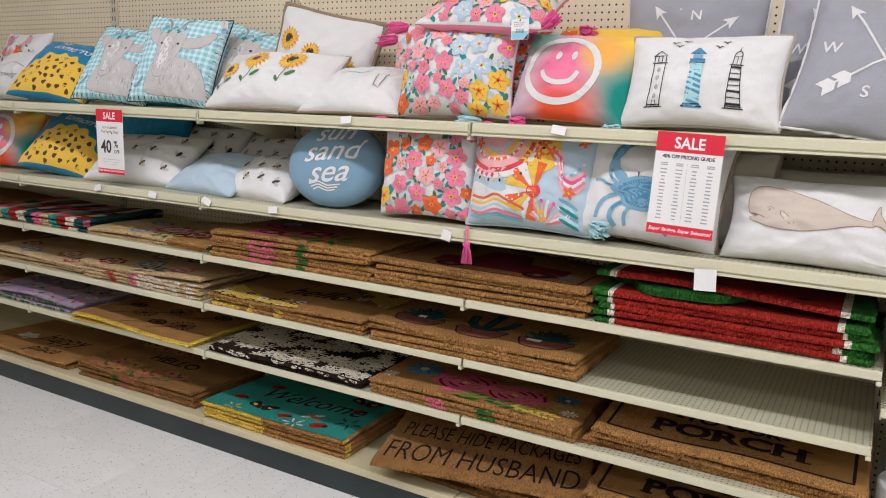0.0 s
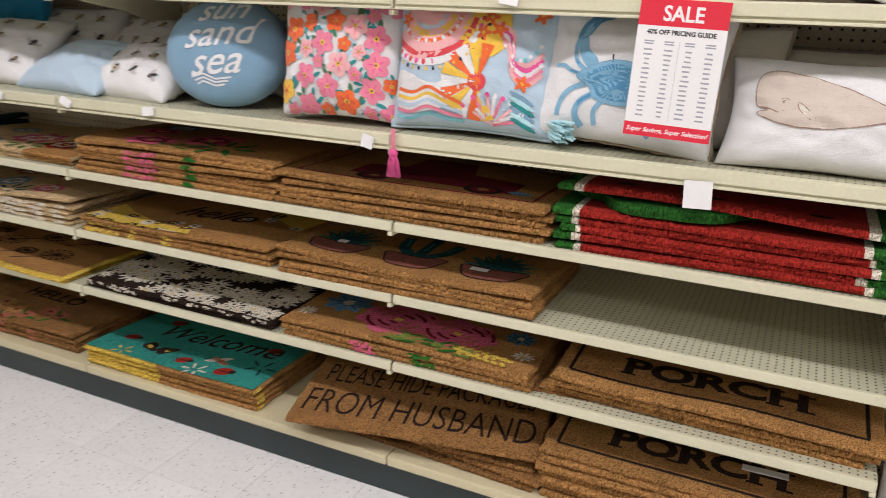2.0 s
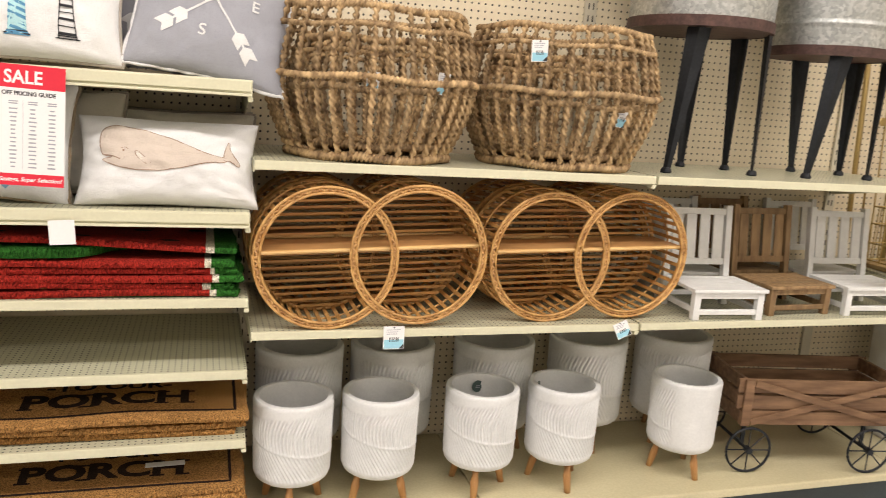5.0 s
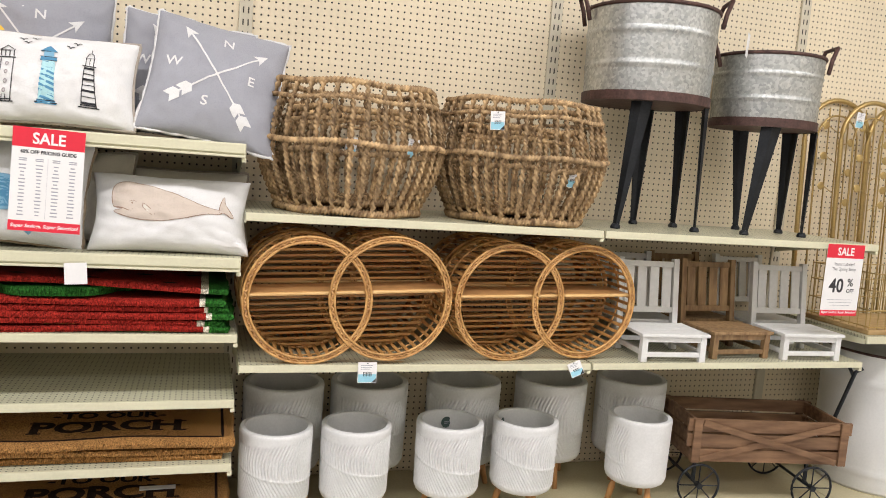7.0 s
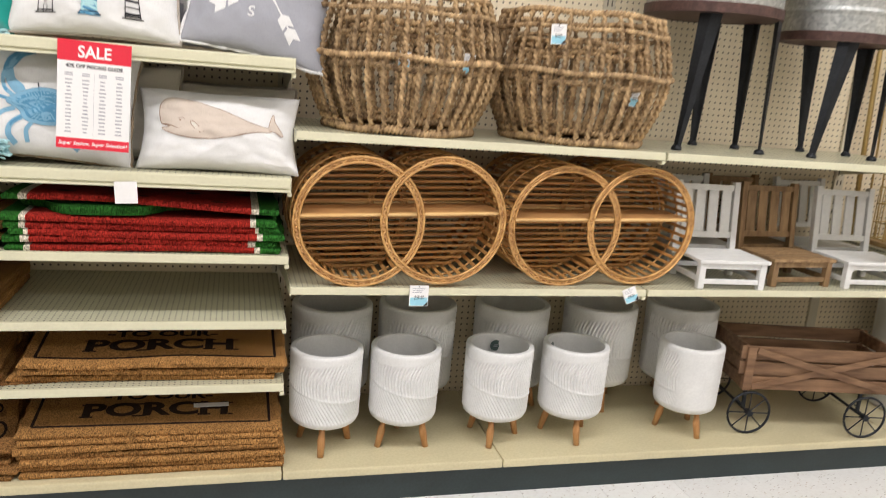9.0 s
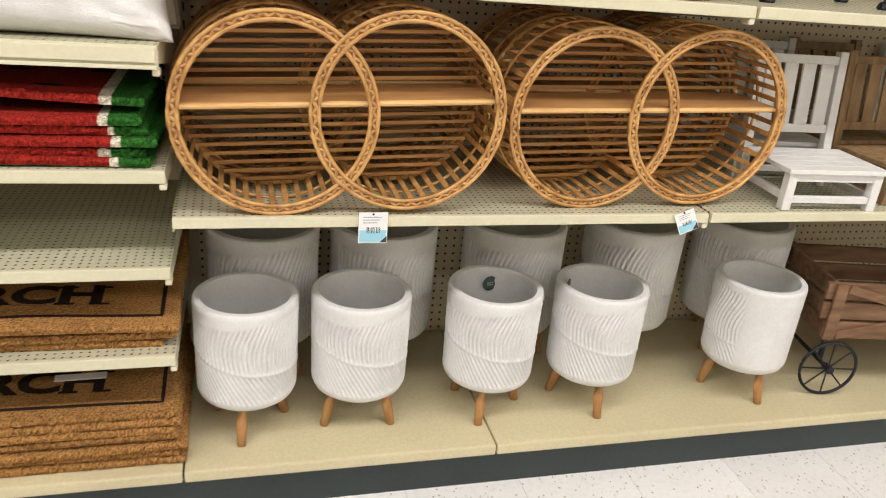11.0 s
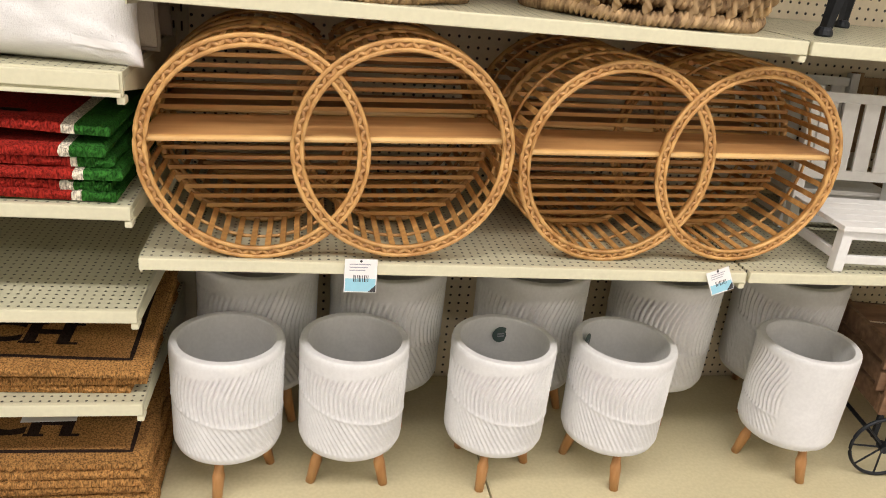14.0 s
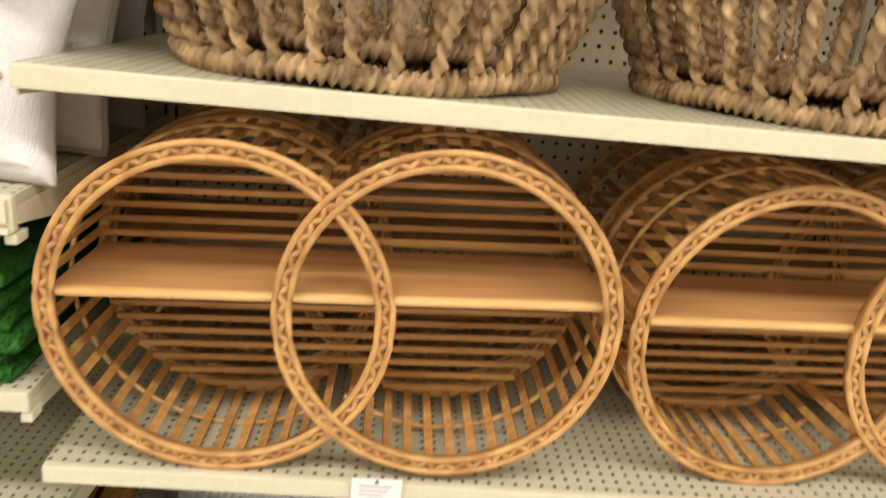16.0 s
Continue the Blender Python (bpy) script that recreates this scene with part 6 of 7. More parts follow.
# ---- signs ----
def sale_sign(m, w, h, guide):
    s_ = base("sale_sign", m, "red and white paper sale sign with a price table" if guide else "red and white paper sale sign for forty percent off", "sign", "sale signs")
    part("card", boxed(-w / 2, w / 2, -0.0007, 0.0007, -h, 0), M["paper"], s_)
    p = Print(lambda x, y, l: Vector((x, -0.0007 - l * 0.35, y)))
    p.rect(-w / 2, -h * 0.19, w / 2, 0, M["redpaper"], 2)
    p.rect(-w / 2, -h, w / 2, -h * (0.90 if guide else 0.92), M["redpaper"], 2)
    p.text(0, -h * 0.105, "SALE", h * 0.15, M["paper"], 0.001, 0, 0, 0.92 if guide else 0.9)
    p.text(0, -h * 0.95, "Super Savings, Super Selection!", h * 0.048, M["paper"], 0.0003, 0.25)
    if guide:
        p.text(0, -h * 0.235, "40% OFF PRICING GUIDE", h * 0.047, M["ink"], 0.0005, 0, 0, 0.95)
        rnd = random.Random(2)
        for c in range(4):
            x = (-0.345 + 0.23 * c) * w
            for q in range(2):
                p.rect(x - 0.055 * w, -h * (0.295 + 0.018 * q), x + 0.055 * w, -h * (0.305 + 0.018 * q), M["greyink"], 1)
            for r in range(15):
                y = -h * (0.355 + 0.0345 * r)
                e = rnd.uniform(0.026, 0.05) * w
                p.rect(x - e, y - h * 0.012, x + e, y, M["greyink"], 1)
        p.stroke([(0, -h * 0.29), (0, -h * 0.87)], 0.0006, M["greyink"])
    else:
        p.text(0, -h * 0.275, "Items Labeled", h * 0.062, M["ink"])
        p.text(0, -h * 0.345, "The Spring Shop", h * 0.062, M["ink"])
        p.text(-w * 0.15, -h * 0.585, "40", h * 0.27, M["ink"], 0.0018, 0, 0, 0.92)
        p.text(w * 0.22, -h * 0.535, "%", h * 0.15, M["ink"], 0.0008)
        p.text(w * 0.24, -h * 0.65, "OFF", h * 0.075, M["ink"], 0.0005)
        for k in range(3):
            p.rect(-w * (0.35 - 0.04 * k), -h * (0.77 + 0.04 * k), w * (0.35 - 0.04 * k), -h * (0.775 + 0.04 * k), M["greyink"], 1)
    p.done(s_, label="red and black printing", stuff=True)
    return s_


sale_sign(pose(-0.445, FRONT - 0.016, 1.418, -1.5, 2.0, 0), 0.182, 0.285, True)
sale_sign(pose(-2.875, FRONT - 0.016, 1.405, 0, 0, 0), 0.172, 0.275, False)
sale_sign(pose(2.345, FRONT - 0.016, 1.213, 0, 0, 0), 0.178, 0.28, False)
paper_tag(pose(-0.375, FRONT - 0.012, 1.048, 0, -3, 0), 0.06, 0.062, "blank white swing tag hanging from the crab pillow")
paper_tag(pose(-1.20, FRONT - 0.012, 1.066, 0, 14, 0), 0.035, 0.035, "small white swing tag at the shelf edge")
paper_tag(pose(0.492, FRONT - 0.004, 0.752, -3, 0, 0), 0.062, 0.068, "white and pale blue hang tag on the shelf edge", True)
paper_tag(pose(1.228, FRONT - 0.004, 0.748, -12, -22, 0), 0.05, 0.05, "white and pale blue hang tag, turned askew", True)
paper_tag(pose(-2.26, 2.345, 1.76, 0, 0, -20), 0.06, 0.05, "dark printed hang tag on a goat pillow", True)
paper_tag(pose(-0.99, 2.31, 1.735, 0, 0, -5), 0.06, 0.06, "pale hang tag with a round mark", True)
for x, z, a in ((-2.62, 1.062, 10), (-1.96, 1.062, -8), (-2.3, 1.062, 25), (-1.62, 1.41, -6), (-0.83, 1.41, 8), (-2.98, 1.062, -15)):
    paper_tag(pose(x, FRONT - 0.012, z + 0.012, -14, a, 0), 0.045, 0.026, "small white care label over the shelf edge")
# pink tassel that hangs over the shelf edge
hang = base("tassel_charm", pose(-1.125, FRONT - 0.016, 1.06), "hot pink tassel hanging over the shelf edge", "tassel")
bm = bmesh.new()
tube(bm, [(0, 0, 0.03), (0, -0.003, 0.0), (0, 0, -0.03)], 0.005, n=6, lobes=2, twist=200)
part("cord", bm, M["rose_f"], hang)
bm = bmesh.new()
rnd = random.Random(6)
bmesh.ops.create_icosphere(bm, subdivisions=2, radius=0.012, matrix=Matrix.Translation((0, 0, -0.032)))
for k in range(60):
    a, r = rnd.uniform(0, 6.28), rnd.uniform(0.2, 1)
    tube(bm, [(0.006 * r * math.cos(a), 0.006 * r * math.sin(a), -0.034), (0.017 * r * math.cos(a), 0.010 * r * math.sin(a), -0.055), (0.024 * r * math.cos(a), 0.010 * r * math.sin(a), -0.088 - rnd.uniform(0, 0.008))], 0.002, n=4)
part("fringe", bm, M["pink_f"], hang, smooth=True)

# ---- things: planters ----
def planter_mesh(r, h):
    """Pot wall with an embossed feather winding round it."""
    bm = bmesh.new()
    prof = [(0.0, 0.0), (r * 0.55, 0.0), (r * 0.84, 0.004), (r * 0.92, 0.012), (r * 0.965, 0.026)]
    n_wall = 64
    w0, w1 = 0.03, h - 0.012
    prof += [(r * (0.97 + 0.03 * (i / n_wall)), w0 + (w1 - w0) * i / n_wall) for i in range(n_wall + 1)]
    start, end = 5, 5 + n_wall
    prof += [(r * 0.995, h - 0.008), (r * 0.985, h - 0.003), (r * 0.965, h - 0.0005), (r * 0.955, h), (r * 0.95, h), (r * 0.86, h), (r * 0.855, h), (r * 0.845, h - 0.0015), (r * 0.838, h - 0.006), (r * 0.836, h - 0.02)]
    prof += [*[(r * (0.832 - 0.03 * k / 16), h * (0.9 - 0.65 * k / 16)) for k in range(17)], (r * 0.5, h * 0.2), (0.0, h * 0.2)]

    def shift(th, z, j):
        if j < start or j > end:
            if j > end + 10:
                return 0.003 * noise.noise(Vector((2 * math.cos(th), 2 * math.sin(th), z * 90)))
            return 0.0
        q = z / h
        a = (th / (2 * math.pi)) % 1.0
        vein = 0.62 - 0.50 * min(1, a / 0.62) + 0.22 * min(1, a / 0.62) ** 2
        d = q - vein
        on = 1.0 if a < 0.70 else 0.0
        top = 0.90 - 0.05 * math.sin(a * 9)
        fade = min(1, max(0, (0.70 - a) / 0.04)) * min(1, a / 0.03) * on
        if d > 0:
            sway = a * 66 + 0.9 * math.sin(d * 8.0) - d * 2.2
            barb = abs(math.sin(math.pi * sway)) ** 0.8
            edge = min(1, max(0, (top - q) / 0.06)) * min(1, d / 0.03)
        else:
            sway = a * 56 + d * 13.0
            barb = abs(math.sin(math.pi * sway)) ** 0.8
            edge = min(1, -d / 0.03) * min(1, max(0, (q - 0.10) / 0.04))
        ridge = math.exp(-(d / 0.012) ** 2)
        return fade * (0.0070 * (barb - 1) * edge + 0.0016 * ridge) * r / 0.125
    lathe(bm, prof, 448, shift)
    bmesh.ops.remove_doubles(bm, verts=bm.verts, dist=1e-6)
    return bm


def planter(m, r, h, leg, label, group):
    o = base("planter", m, label, "planter", group)
    pot = part("pot", planter_mesh(r, h), M["ceramic"], o, smooth=True)
    pot.location.z = leg
    lg = None
    for k in range(3):
        a = 2 * math.pi * k / 3
        if lg is None:
            bm = bmesh.new()
            tube(bm, [(r * 0.62, 0, leg + 0.012), (r * 0.68, 0, leg * 0.6), (r * 0.80, 0, 0.0)], [0.0145, 0.0135, 0.0105], n=14)
            l_ = part("leg", bm, M["legwood"], o, "turned beech leg", smooth=True)
            lg = l_.data
        else:
            l_ = new("leg", lg)
            l_.parent = o
        l_.rotation_euler.z = a
    return o


def turned(o, legs, pattern):
    """The pot sits on its legs with the feather turned another way."""
    o.rotation_euler.z = radians(legs)
    for c in o.children:
        if c.name.startswith("pot"):
            c.rotation_euler.z = radians(pattern - legs)


small = planter(pose(0.230, 2.444, DECK), 0.122, 0.262, 0.097, "white ceramic feather-embossed planter on beech legs", "small planters")
spots = ((0.503, 2.446, 205, 172), (0.845, 2.446, 127, 138), (1.139, 2.442, 150, 150), (1.626, 2.446, 160, -28))
for x, y, a, pt in spots:
    turned(copy_thing(small, pose(x, y, DECK)), a, pt)
turned(small, 140, 152)
big = planter(pose(0.278, 2.721, DECK), 0.148, 0.325, 0.105, "larger white ceramic feather-embossed planter on beech legs, behind", "large planters")
for x, y, a, pt in ((0.602, 2.721, 170, 205), (0.984, 2.721, 225, 165), (1.366, 2.721, 150, 140), (1.742, 2.721, 95, 175)):
    turned(copy_thing(big, pose(x, y, DECK)), a, pt)
turned(big, 200, 150)
for x, y, z, yaw in ((0.862, 2.541, 0.450, 8), (1.070, 2.500, 0.455, 50)):
    st = base("round_sticker", pose(x, y, z, 0, 0, yaw), "dark round label stuck inside a planter", "sticker")
    bm = bmesh.new()
    bmesh.ops.create_circle(bm, cap_ends=True, segments=24, radius=0.021, matrix=Matrix.Rotation(radians(90), 4, "X"))
    r_ = bmesh.ops.extrude_face_region(bm, geom=list(bm.faces))
    bmesh.ops.translate(bm, vec=(0, 0.001, 0), verts=[v for v in r_["geom"] if isinstance(v, bmesh.types.BMVert)])
    part("disc", bm, M["label_dark"], st)
    p = Print(lambda a, b, l: Vector((a, -0.001 - l * 0.3, b)))
    for k in range(2):
        p.rect(-0.009, 0.001 - 0.006 * k, 0.009, 0.004 - 0.006 * k, M["greyink"], 1)
    p.done(st)


# ---- things: rattan double-ring shelves ----
def ring_band(cx, r, y, wide=0.0215, thick=0.012, braid=True):
    """Flat hoop facing the aisle, with a raised plait between two cane edges."""
    bm = bmesh.new()
    for rr, q in ((r - 0.0025, 0.0042), (r - wide + 0.0025, 0.0042)):
        tube(bm, circle(cx, y - 0.002, r_c, rr, 72, "xz"), q, n=8, closed=True)
    n = 72
    ring = []
    for i in range(n):
        a = 2 * math.pi * i / n
        row = []
        for rr, yy in ((r - 0.003, y), (r - 0.003, y + thick), (r - wide + 0.003, y + thick), (r - wide + 0.003, y)):
            row.append(bm.verts.new((cx + rr * math.cos(a), yy, r_c + rr * math.sin(a))))
        ring.append(row)
    for i in range(n):
        a, b_ = ring[i], ring[(i + 1) % n]
        for k in range(4):
            bm.faces.new((a[k], a[(k + 1) % 4], b_[(k + 1) % 4], b_[k]))
    return bm


def plait(cx, r, y):
    bm = bmesh.new()
    count = 104
    for i in range(count):
        a = 2 * math.pi * i / count
        s_ = 1 if i % 2 else -1
        c = Vector((cx + r * math.cos(a), y - 0.002, r_c + r * math.sin(a)))
        t = Vector((-math.sin(a), 0, math.cos(a)))
        o_ = Vector((math.cos(a), 0, math.sin(a)))
        d = (t + o_ * 0.85 * s_).normalized()
        was = len(bm.verts)
        lift_ = Vector((0, -0.0012, 0))
        tube(bm, [c - d * 0.0098, c - d * 0.005 + lift_, c + d * 0.005 + lift_, c + d * 0.0098], [0.0016, 0.0042, 0.0042, 0.0016], n=6)
        bm.verts.ensure_lookup_table()
        for v in bm.verts[was:]:
            v.co.y = y - 0.001 + (v.co.y - y + 0.001) * 0.45
    return bm


r_c = 0.205


def rattan_shelf(m, label, gap=0.268):
    o = base("rattan_shelf", m, label, "shelf", "rattan shelves")
    R, D = 0.205, 0.195
    cs = (-gap / 2, gap / 2)
    for cx in cs:
        hoop = part("front_hoop", ring_band(cx, R, 0.0 if cx < 0 else -0.003), M["rattan"], o, "bent cane hoop", smooth=True)
        tagged(part("plait", plait(cx, R - 0.0108, 0.0 if cx < 0 else -0.003), M["braid"], hoop, "woven cane plait", smooth=True), kind="stuff")
        half = math.acos(gap / 2 / R) + 0.03
        a0 = (half, 2 * math.pi - half) if cx < 0 else (math.pi + half, 3 * math.pi - half)
        part("back_hoop", tubed(circle(cx, D - 0.006, r_c, R - 0.007, 56, "xz", *a0), 0.0075, n=8), M["rattan"], o, smooth=True)
        part("middle_hoop", tubed(circle(cx, D * 0.52, r_c, R - 0.001, 50, "xz", *a0), 0.0035, n=6), M["rattan"], o, smooth=True)
    slat = None
    inner = R - 0.008
    for cx in cs:
        for k in range(44):
            a = 2 * math.pi * (k + 0.5) / 44
            px = cx + inner * math.cos(a)
            other = -cx
            if math.hypot(px - other, inner * math.sin(a)) < inner - 0.006:
                continue
            if slat is None:
                s_ = part("side_slat", boxed(inner - 0.002, inner + 0.002, 0.008, D - 0.008, -0.0055, 0.0055), M["ratslat"], o)
                slat = s_.data
            else:
                s_ = new("side_slat", slat)
                s_.parent = o
            s_.matrix_local = Matrix.Translation((cx, 0, r_c)) @ Matrix.Rotation(-a, 4, "Y")
    # level slats across the back
    for k in range(19):
        z = 0.022 + k * 0.0202
        dz = z - r_c
        if abs(dz) > R - 0.012:
            continue
        half = math.sqrt((R - 0.006) ** 2 - dz * dz)
        lo, hi = cs[0] - half, cs[1] + half
        spans = [(lo, hi)] if half > gap / 2 - 0.004 else [(cs[0] - half, cs[0] + half), (cs[1] - half, cs[1] + half)]
        for a, b_ in spans:
            part("back_slat", boxed(a, b_, D - 0.022, D - 0.016, z - 0.0042, z + 0.0042, bevel=0.001), M["ratslat"], o)
    bm = bmesh.new()
    box(bm, cs[0] - R + 0.014, cs[1] + R - 0.014, 0.010, D - 0.024, r_c + 0.016, r_c + 0.027, bevel=0.003)
    part("board", bm, M["ratboard"], o, "plain level rattan board")
    part("board_edge", tubed([(cs[0] - R + 0.013, 0.009, r_c + 0.021), (cs[1] + R - 0.013, 0.009, r_c + 0.021)], 0.0058, n=8), M["cane"], o, "pale cane strip")
    return o


front_a = rattan_shelf(pose(0.436, 2.308, R2 + 0.0060, 0, -2.5, 0), "honey rattan wall shelf of two overlapping rings")
copy_thing(front_a, pose(0.425, 2.530, R2 + 0.0042, 0, -1.7, 0))
front_b = rattan_shelf(pose(1.140, 2.343, R2 + 0.0036, 0, -1.4, 1.5), "honey rattan wall shelf of two rings, set slightly askew", 0.286)
copy_thing(front_b, pose(1.122, 2.560, R2, 0, 0, 1))


# ---- things: seagrass baskets ----
def basket_profile(R, H):
    """Radius against height, from the base to the rim."""
    out = []
    for i in range(25):
        q = i / 24
        rr = R * (0.755 + 0.245 * math.sin(min(1, q / 0.56) * math.pi / 2)) if q < 0.56 else R * (1 - 0.14 * ((q - 0.56) / 0.44) ** 1.7)
        out.append((rr, 0.012 + q * (H - 0.02)))
    return out


def basket(m, R, H, label, n=30, seed=0):
    o = base("basket", m, label, "basket", "seagrass baskets")
    prof = basket_profile(R, H)
    rnd = random.Random(seed)
    metas = []
    for v in range(3):
        bm = bmesh.new()
        pts, run = [], 0
        fine = []
        for (ra, za), (rb, zb) in zip(prof, prof[1:]):
            for k in range(6):
                f = k / 6
                fine.append((ra + (rb - ra) * f, za + (zb - za) * f))
        wob = [0.004 * noise.noise(Vector((z * 12, v * 3.1, seed))) for r_, z in fine]
        tube(bm, [(r_, wob[i], z) for i, (r_, z) in enumerate(fine)], [0.0070 + 0.0014 * noise.noise(Vector((z * 40, v, 2))) for r_, z in fine], n=10, lobes=2, twist=150, depth=0.42)
        metas.append(bm)
    made = []
    for k in range(n):
        a = 2 * math.pi * (k + rnd.uniform(-0.16, 0.16)) / n
        v = k % 3
        if len(made) < 3:
            s_ = part("strand", metas[v], M["rope"], o, smooth=True)
            made.append(s_.data)
        else:
            s_ = new("strand", made[v])
            s_.parent = o
        s_.rotation_euler.z = a
    def hoop(name, r, z, thick, lob=2, tw=260):
        pts = [(x, y, zz + 0.004 * math.sin(i * 2 * math.pi * 6 / 700 + seed)) for i, (x, y, zz) in enumerate(circle(0, 0, z, r, 700))]
        part(name, tubed(pts, thick, n=9, closed=True, lobes=lob, twist=tw, depth=0.28), M["rope"], o, smooth=True)
    hoop("rim", prof[-1][0], H - 0.008, 0.0095)
    hoop("upper_hoop", prof[21][0] + 0.003, prof[21][1], 0.007)
    hoop("middle_hoop", prof[13][0] + 0.008, prof[13][1], 0.0085)
    hoop("base_hoop", prof[0][0] + 0.004, 0.014, 0.0125)
    for k, q in enumerate((0.9, 0.76, 0.62, 0.48, 0.34, 0.2, 0.07)):
        hoop("base_coil", prof[0][0] * q, 0.012, 0.0125)
    return o


b1 = basket(pose(0.440, 2.546, R1, 0, 0, 10), 0.314, 0.425, "large round woven seagrass basket, open rope frame", 36, 1)
basket(pose(0.455, 2.552, R1 + 0.030, 0, 0, 55), 0.262, 0.315, "smaller seagrass basket nested inside a larger one", 34, 2)
copy_thing(b1, pose(1.060, 2.548, R1, 0, 0, 150))
basket(pose(1.062, 2.552, R1 + 0.030, 0, 0, 25), 0.262, 0.305, "smaller seagrass basket nested inside a larger one", 34, 3)
paper_tag(pose(0.868, 2.285, R1 + 0.372, 4, -4, 0), 0.050, 0.060, "pale blue hang tag on a basket", True)
for x, z in ((0.40, 0.25), (0.60, 0.26), (1.17, 0.20)):
    paper_tag(pose(x, 2.305, R1 + z, 4, 5, 0), 0.035, 0.06, "grey blue hang tag inside a basket", True)


# ---- things: galvanised tubs on stands ----
def tub_stand(m, r, z0, h, legs, label):
    o = base("galvanised_tub", m, label, "tub", "galvanised tubs")
    bm = bmesh.new()
    prof = [(0.0, z0 + 0.012), (r * 0.985, z0 + 0.012)]
    for i in range(41):
        q = i / 40
        rr = r * (0.985 + 0.03 * q)
        for c in (0.36, 0.72):
            rr += 0.005 * math.exp(-((q - c) / 0.018) ** 2)
        prof.append((rr, z0 + 0.012 + (h - 0.02) * q))
    prof += [(r * 1.0, z0 + h - 0.01), (r * 0.97, z0 + 0.03), (0, z0 + 0.025)]
    lathe(bm, prof, 72)
    body = part("body", bm, M["galv"], o, "spangled galvanised steel drum", smooth=True)
    part("rim", tubed(circle(0, 0, z0 + h - 0.005, r * 1.018, 72), 0.007, n=8, closed=True), M["rust"], o, "rust brown rolled rim", smooth=True)
    bm = bmesh.new()
    lathe(bm, [(r * 0.98, z0), (r * 1.012, z0), (r * 1.012, z0 + 0.034), (r * 0.98, z0 + 0.034)], 72)
    lathe(bm, [(0.0, z0 + 0.002), (r * 0.985, z0 + 0.002)], 48)
    part("base_band", bm, M["rust"], o, "rust brown base band")
    for a in (-0.35, math.pi - 0.35):
        c = Vector((math.cos(a), math.sin(a), 0))
        t = Vector((-math.sin(a), math.cos(a), 0))
        e = c * r * 1.03
        pts = [e - t * 0.07 + Vector((0, 0, z0 + h - 0.055)), e - t * 0.06 + c * 0.012 + Vector((0, 0, z0 + h + 0.0)), e - t * 0.055 + c * 0.03 + Vector((0, 0, z0 + h + 0.05)),
               e + t * 0.055 + c * 0.03 + Vector((0, 0, z0 + h + 0.05)), e + t * 0.06 + c * 0.012 + Vector((0, 0, z0 + h + 0.0)), e + t * 0.07 + Vector((0, 0, z0 + h - 0.055))]
        part("handle", tubed(pts, 0.0085, n=8), M["rust"], o, "rusty bail handle", smooth=True)
    for x, y, tx, ty in legs:
        bm = bmesh.new()
        f, t = Vector((x, y, 0)), Vector((tx, ty, z0))
        out = Vector((tx, ty, 0)).normalized()
        sd = Vector((-out[1], out[0], 0))
        rows = []
        for q, wd in ((0, 0.014), (0.05, 0.0125), (0.5, 0.024), (1, 0.038)):
            c = f.lerp(t, q)
            rows.append([bm.verts.new(c + v) for v in (sd * wd, out * wd * 0.45, -sd * wd, -sd * wd * 0.85 - out * 0.004, out * (wd * 0.45 - 0.006) - out * 0.002, sd * wd * 0.85 - out * 0.004)])
        for a, b_ in zip(rows, rows[1:]):
            for k in range(6):
                bm.faces.new((a[k], a[(k + 1) % 6], b_[(k + 1) % 6], b_[k]))
        bm.faces.new(rows[0][::-1]); bm.faces.new(rows[-1])
        lg = part("leg", bm, M["iron"], o, "tapered black iron leg")
        bm = bmesh.new()
        lathe(bm, [(0, 0), (0.017, 0), (0.019, 0.004), (0.017, 0.012), (0.012, 0.018), (0, 0.018)], 14)
        ft = part("foot", bm, M["iron"], lg)
        ft.location = (x, y, 0)
    return o


tub_stand(pose(1.576, 2.575, R1), 0.240, 0.470, 0.350, ((-0.155, -0.145, -0.10, -0.15), (0.207, -0.115, 0.195, -0.11), (0.092, 0.145, 0.09, 0.14), (0.24, 0.08, 0.215, 0.06)), "round galvanised tub on black iron legs, taller")
tub_stand(pose(2.132, 2.58, R1), 0.206, 0.425, 0.285, ((-0.127, -0.13, -0.075, -0.15), (0.178, -0.10, 0.185, -0.09), (0.05, 0.15, 0.02, 0.15), (0.20, 0.06, 0.19, 0.05)), "round galvanised tub on black iron legs, lower")
paper_tag(pose(1.93, 2.46, 1.985, 0, 8, 40), 0.035, 0.09, "pale hang tag on the tub handle")


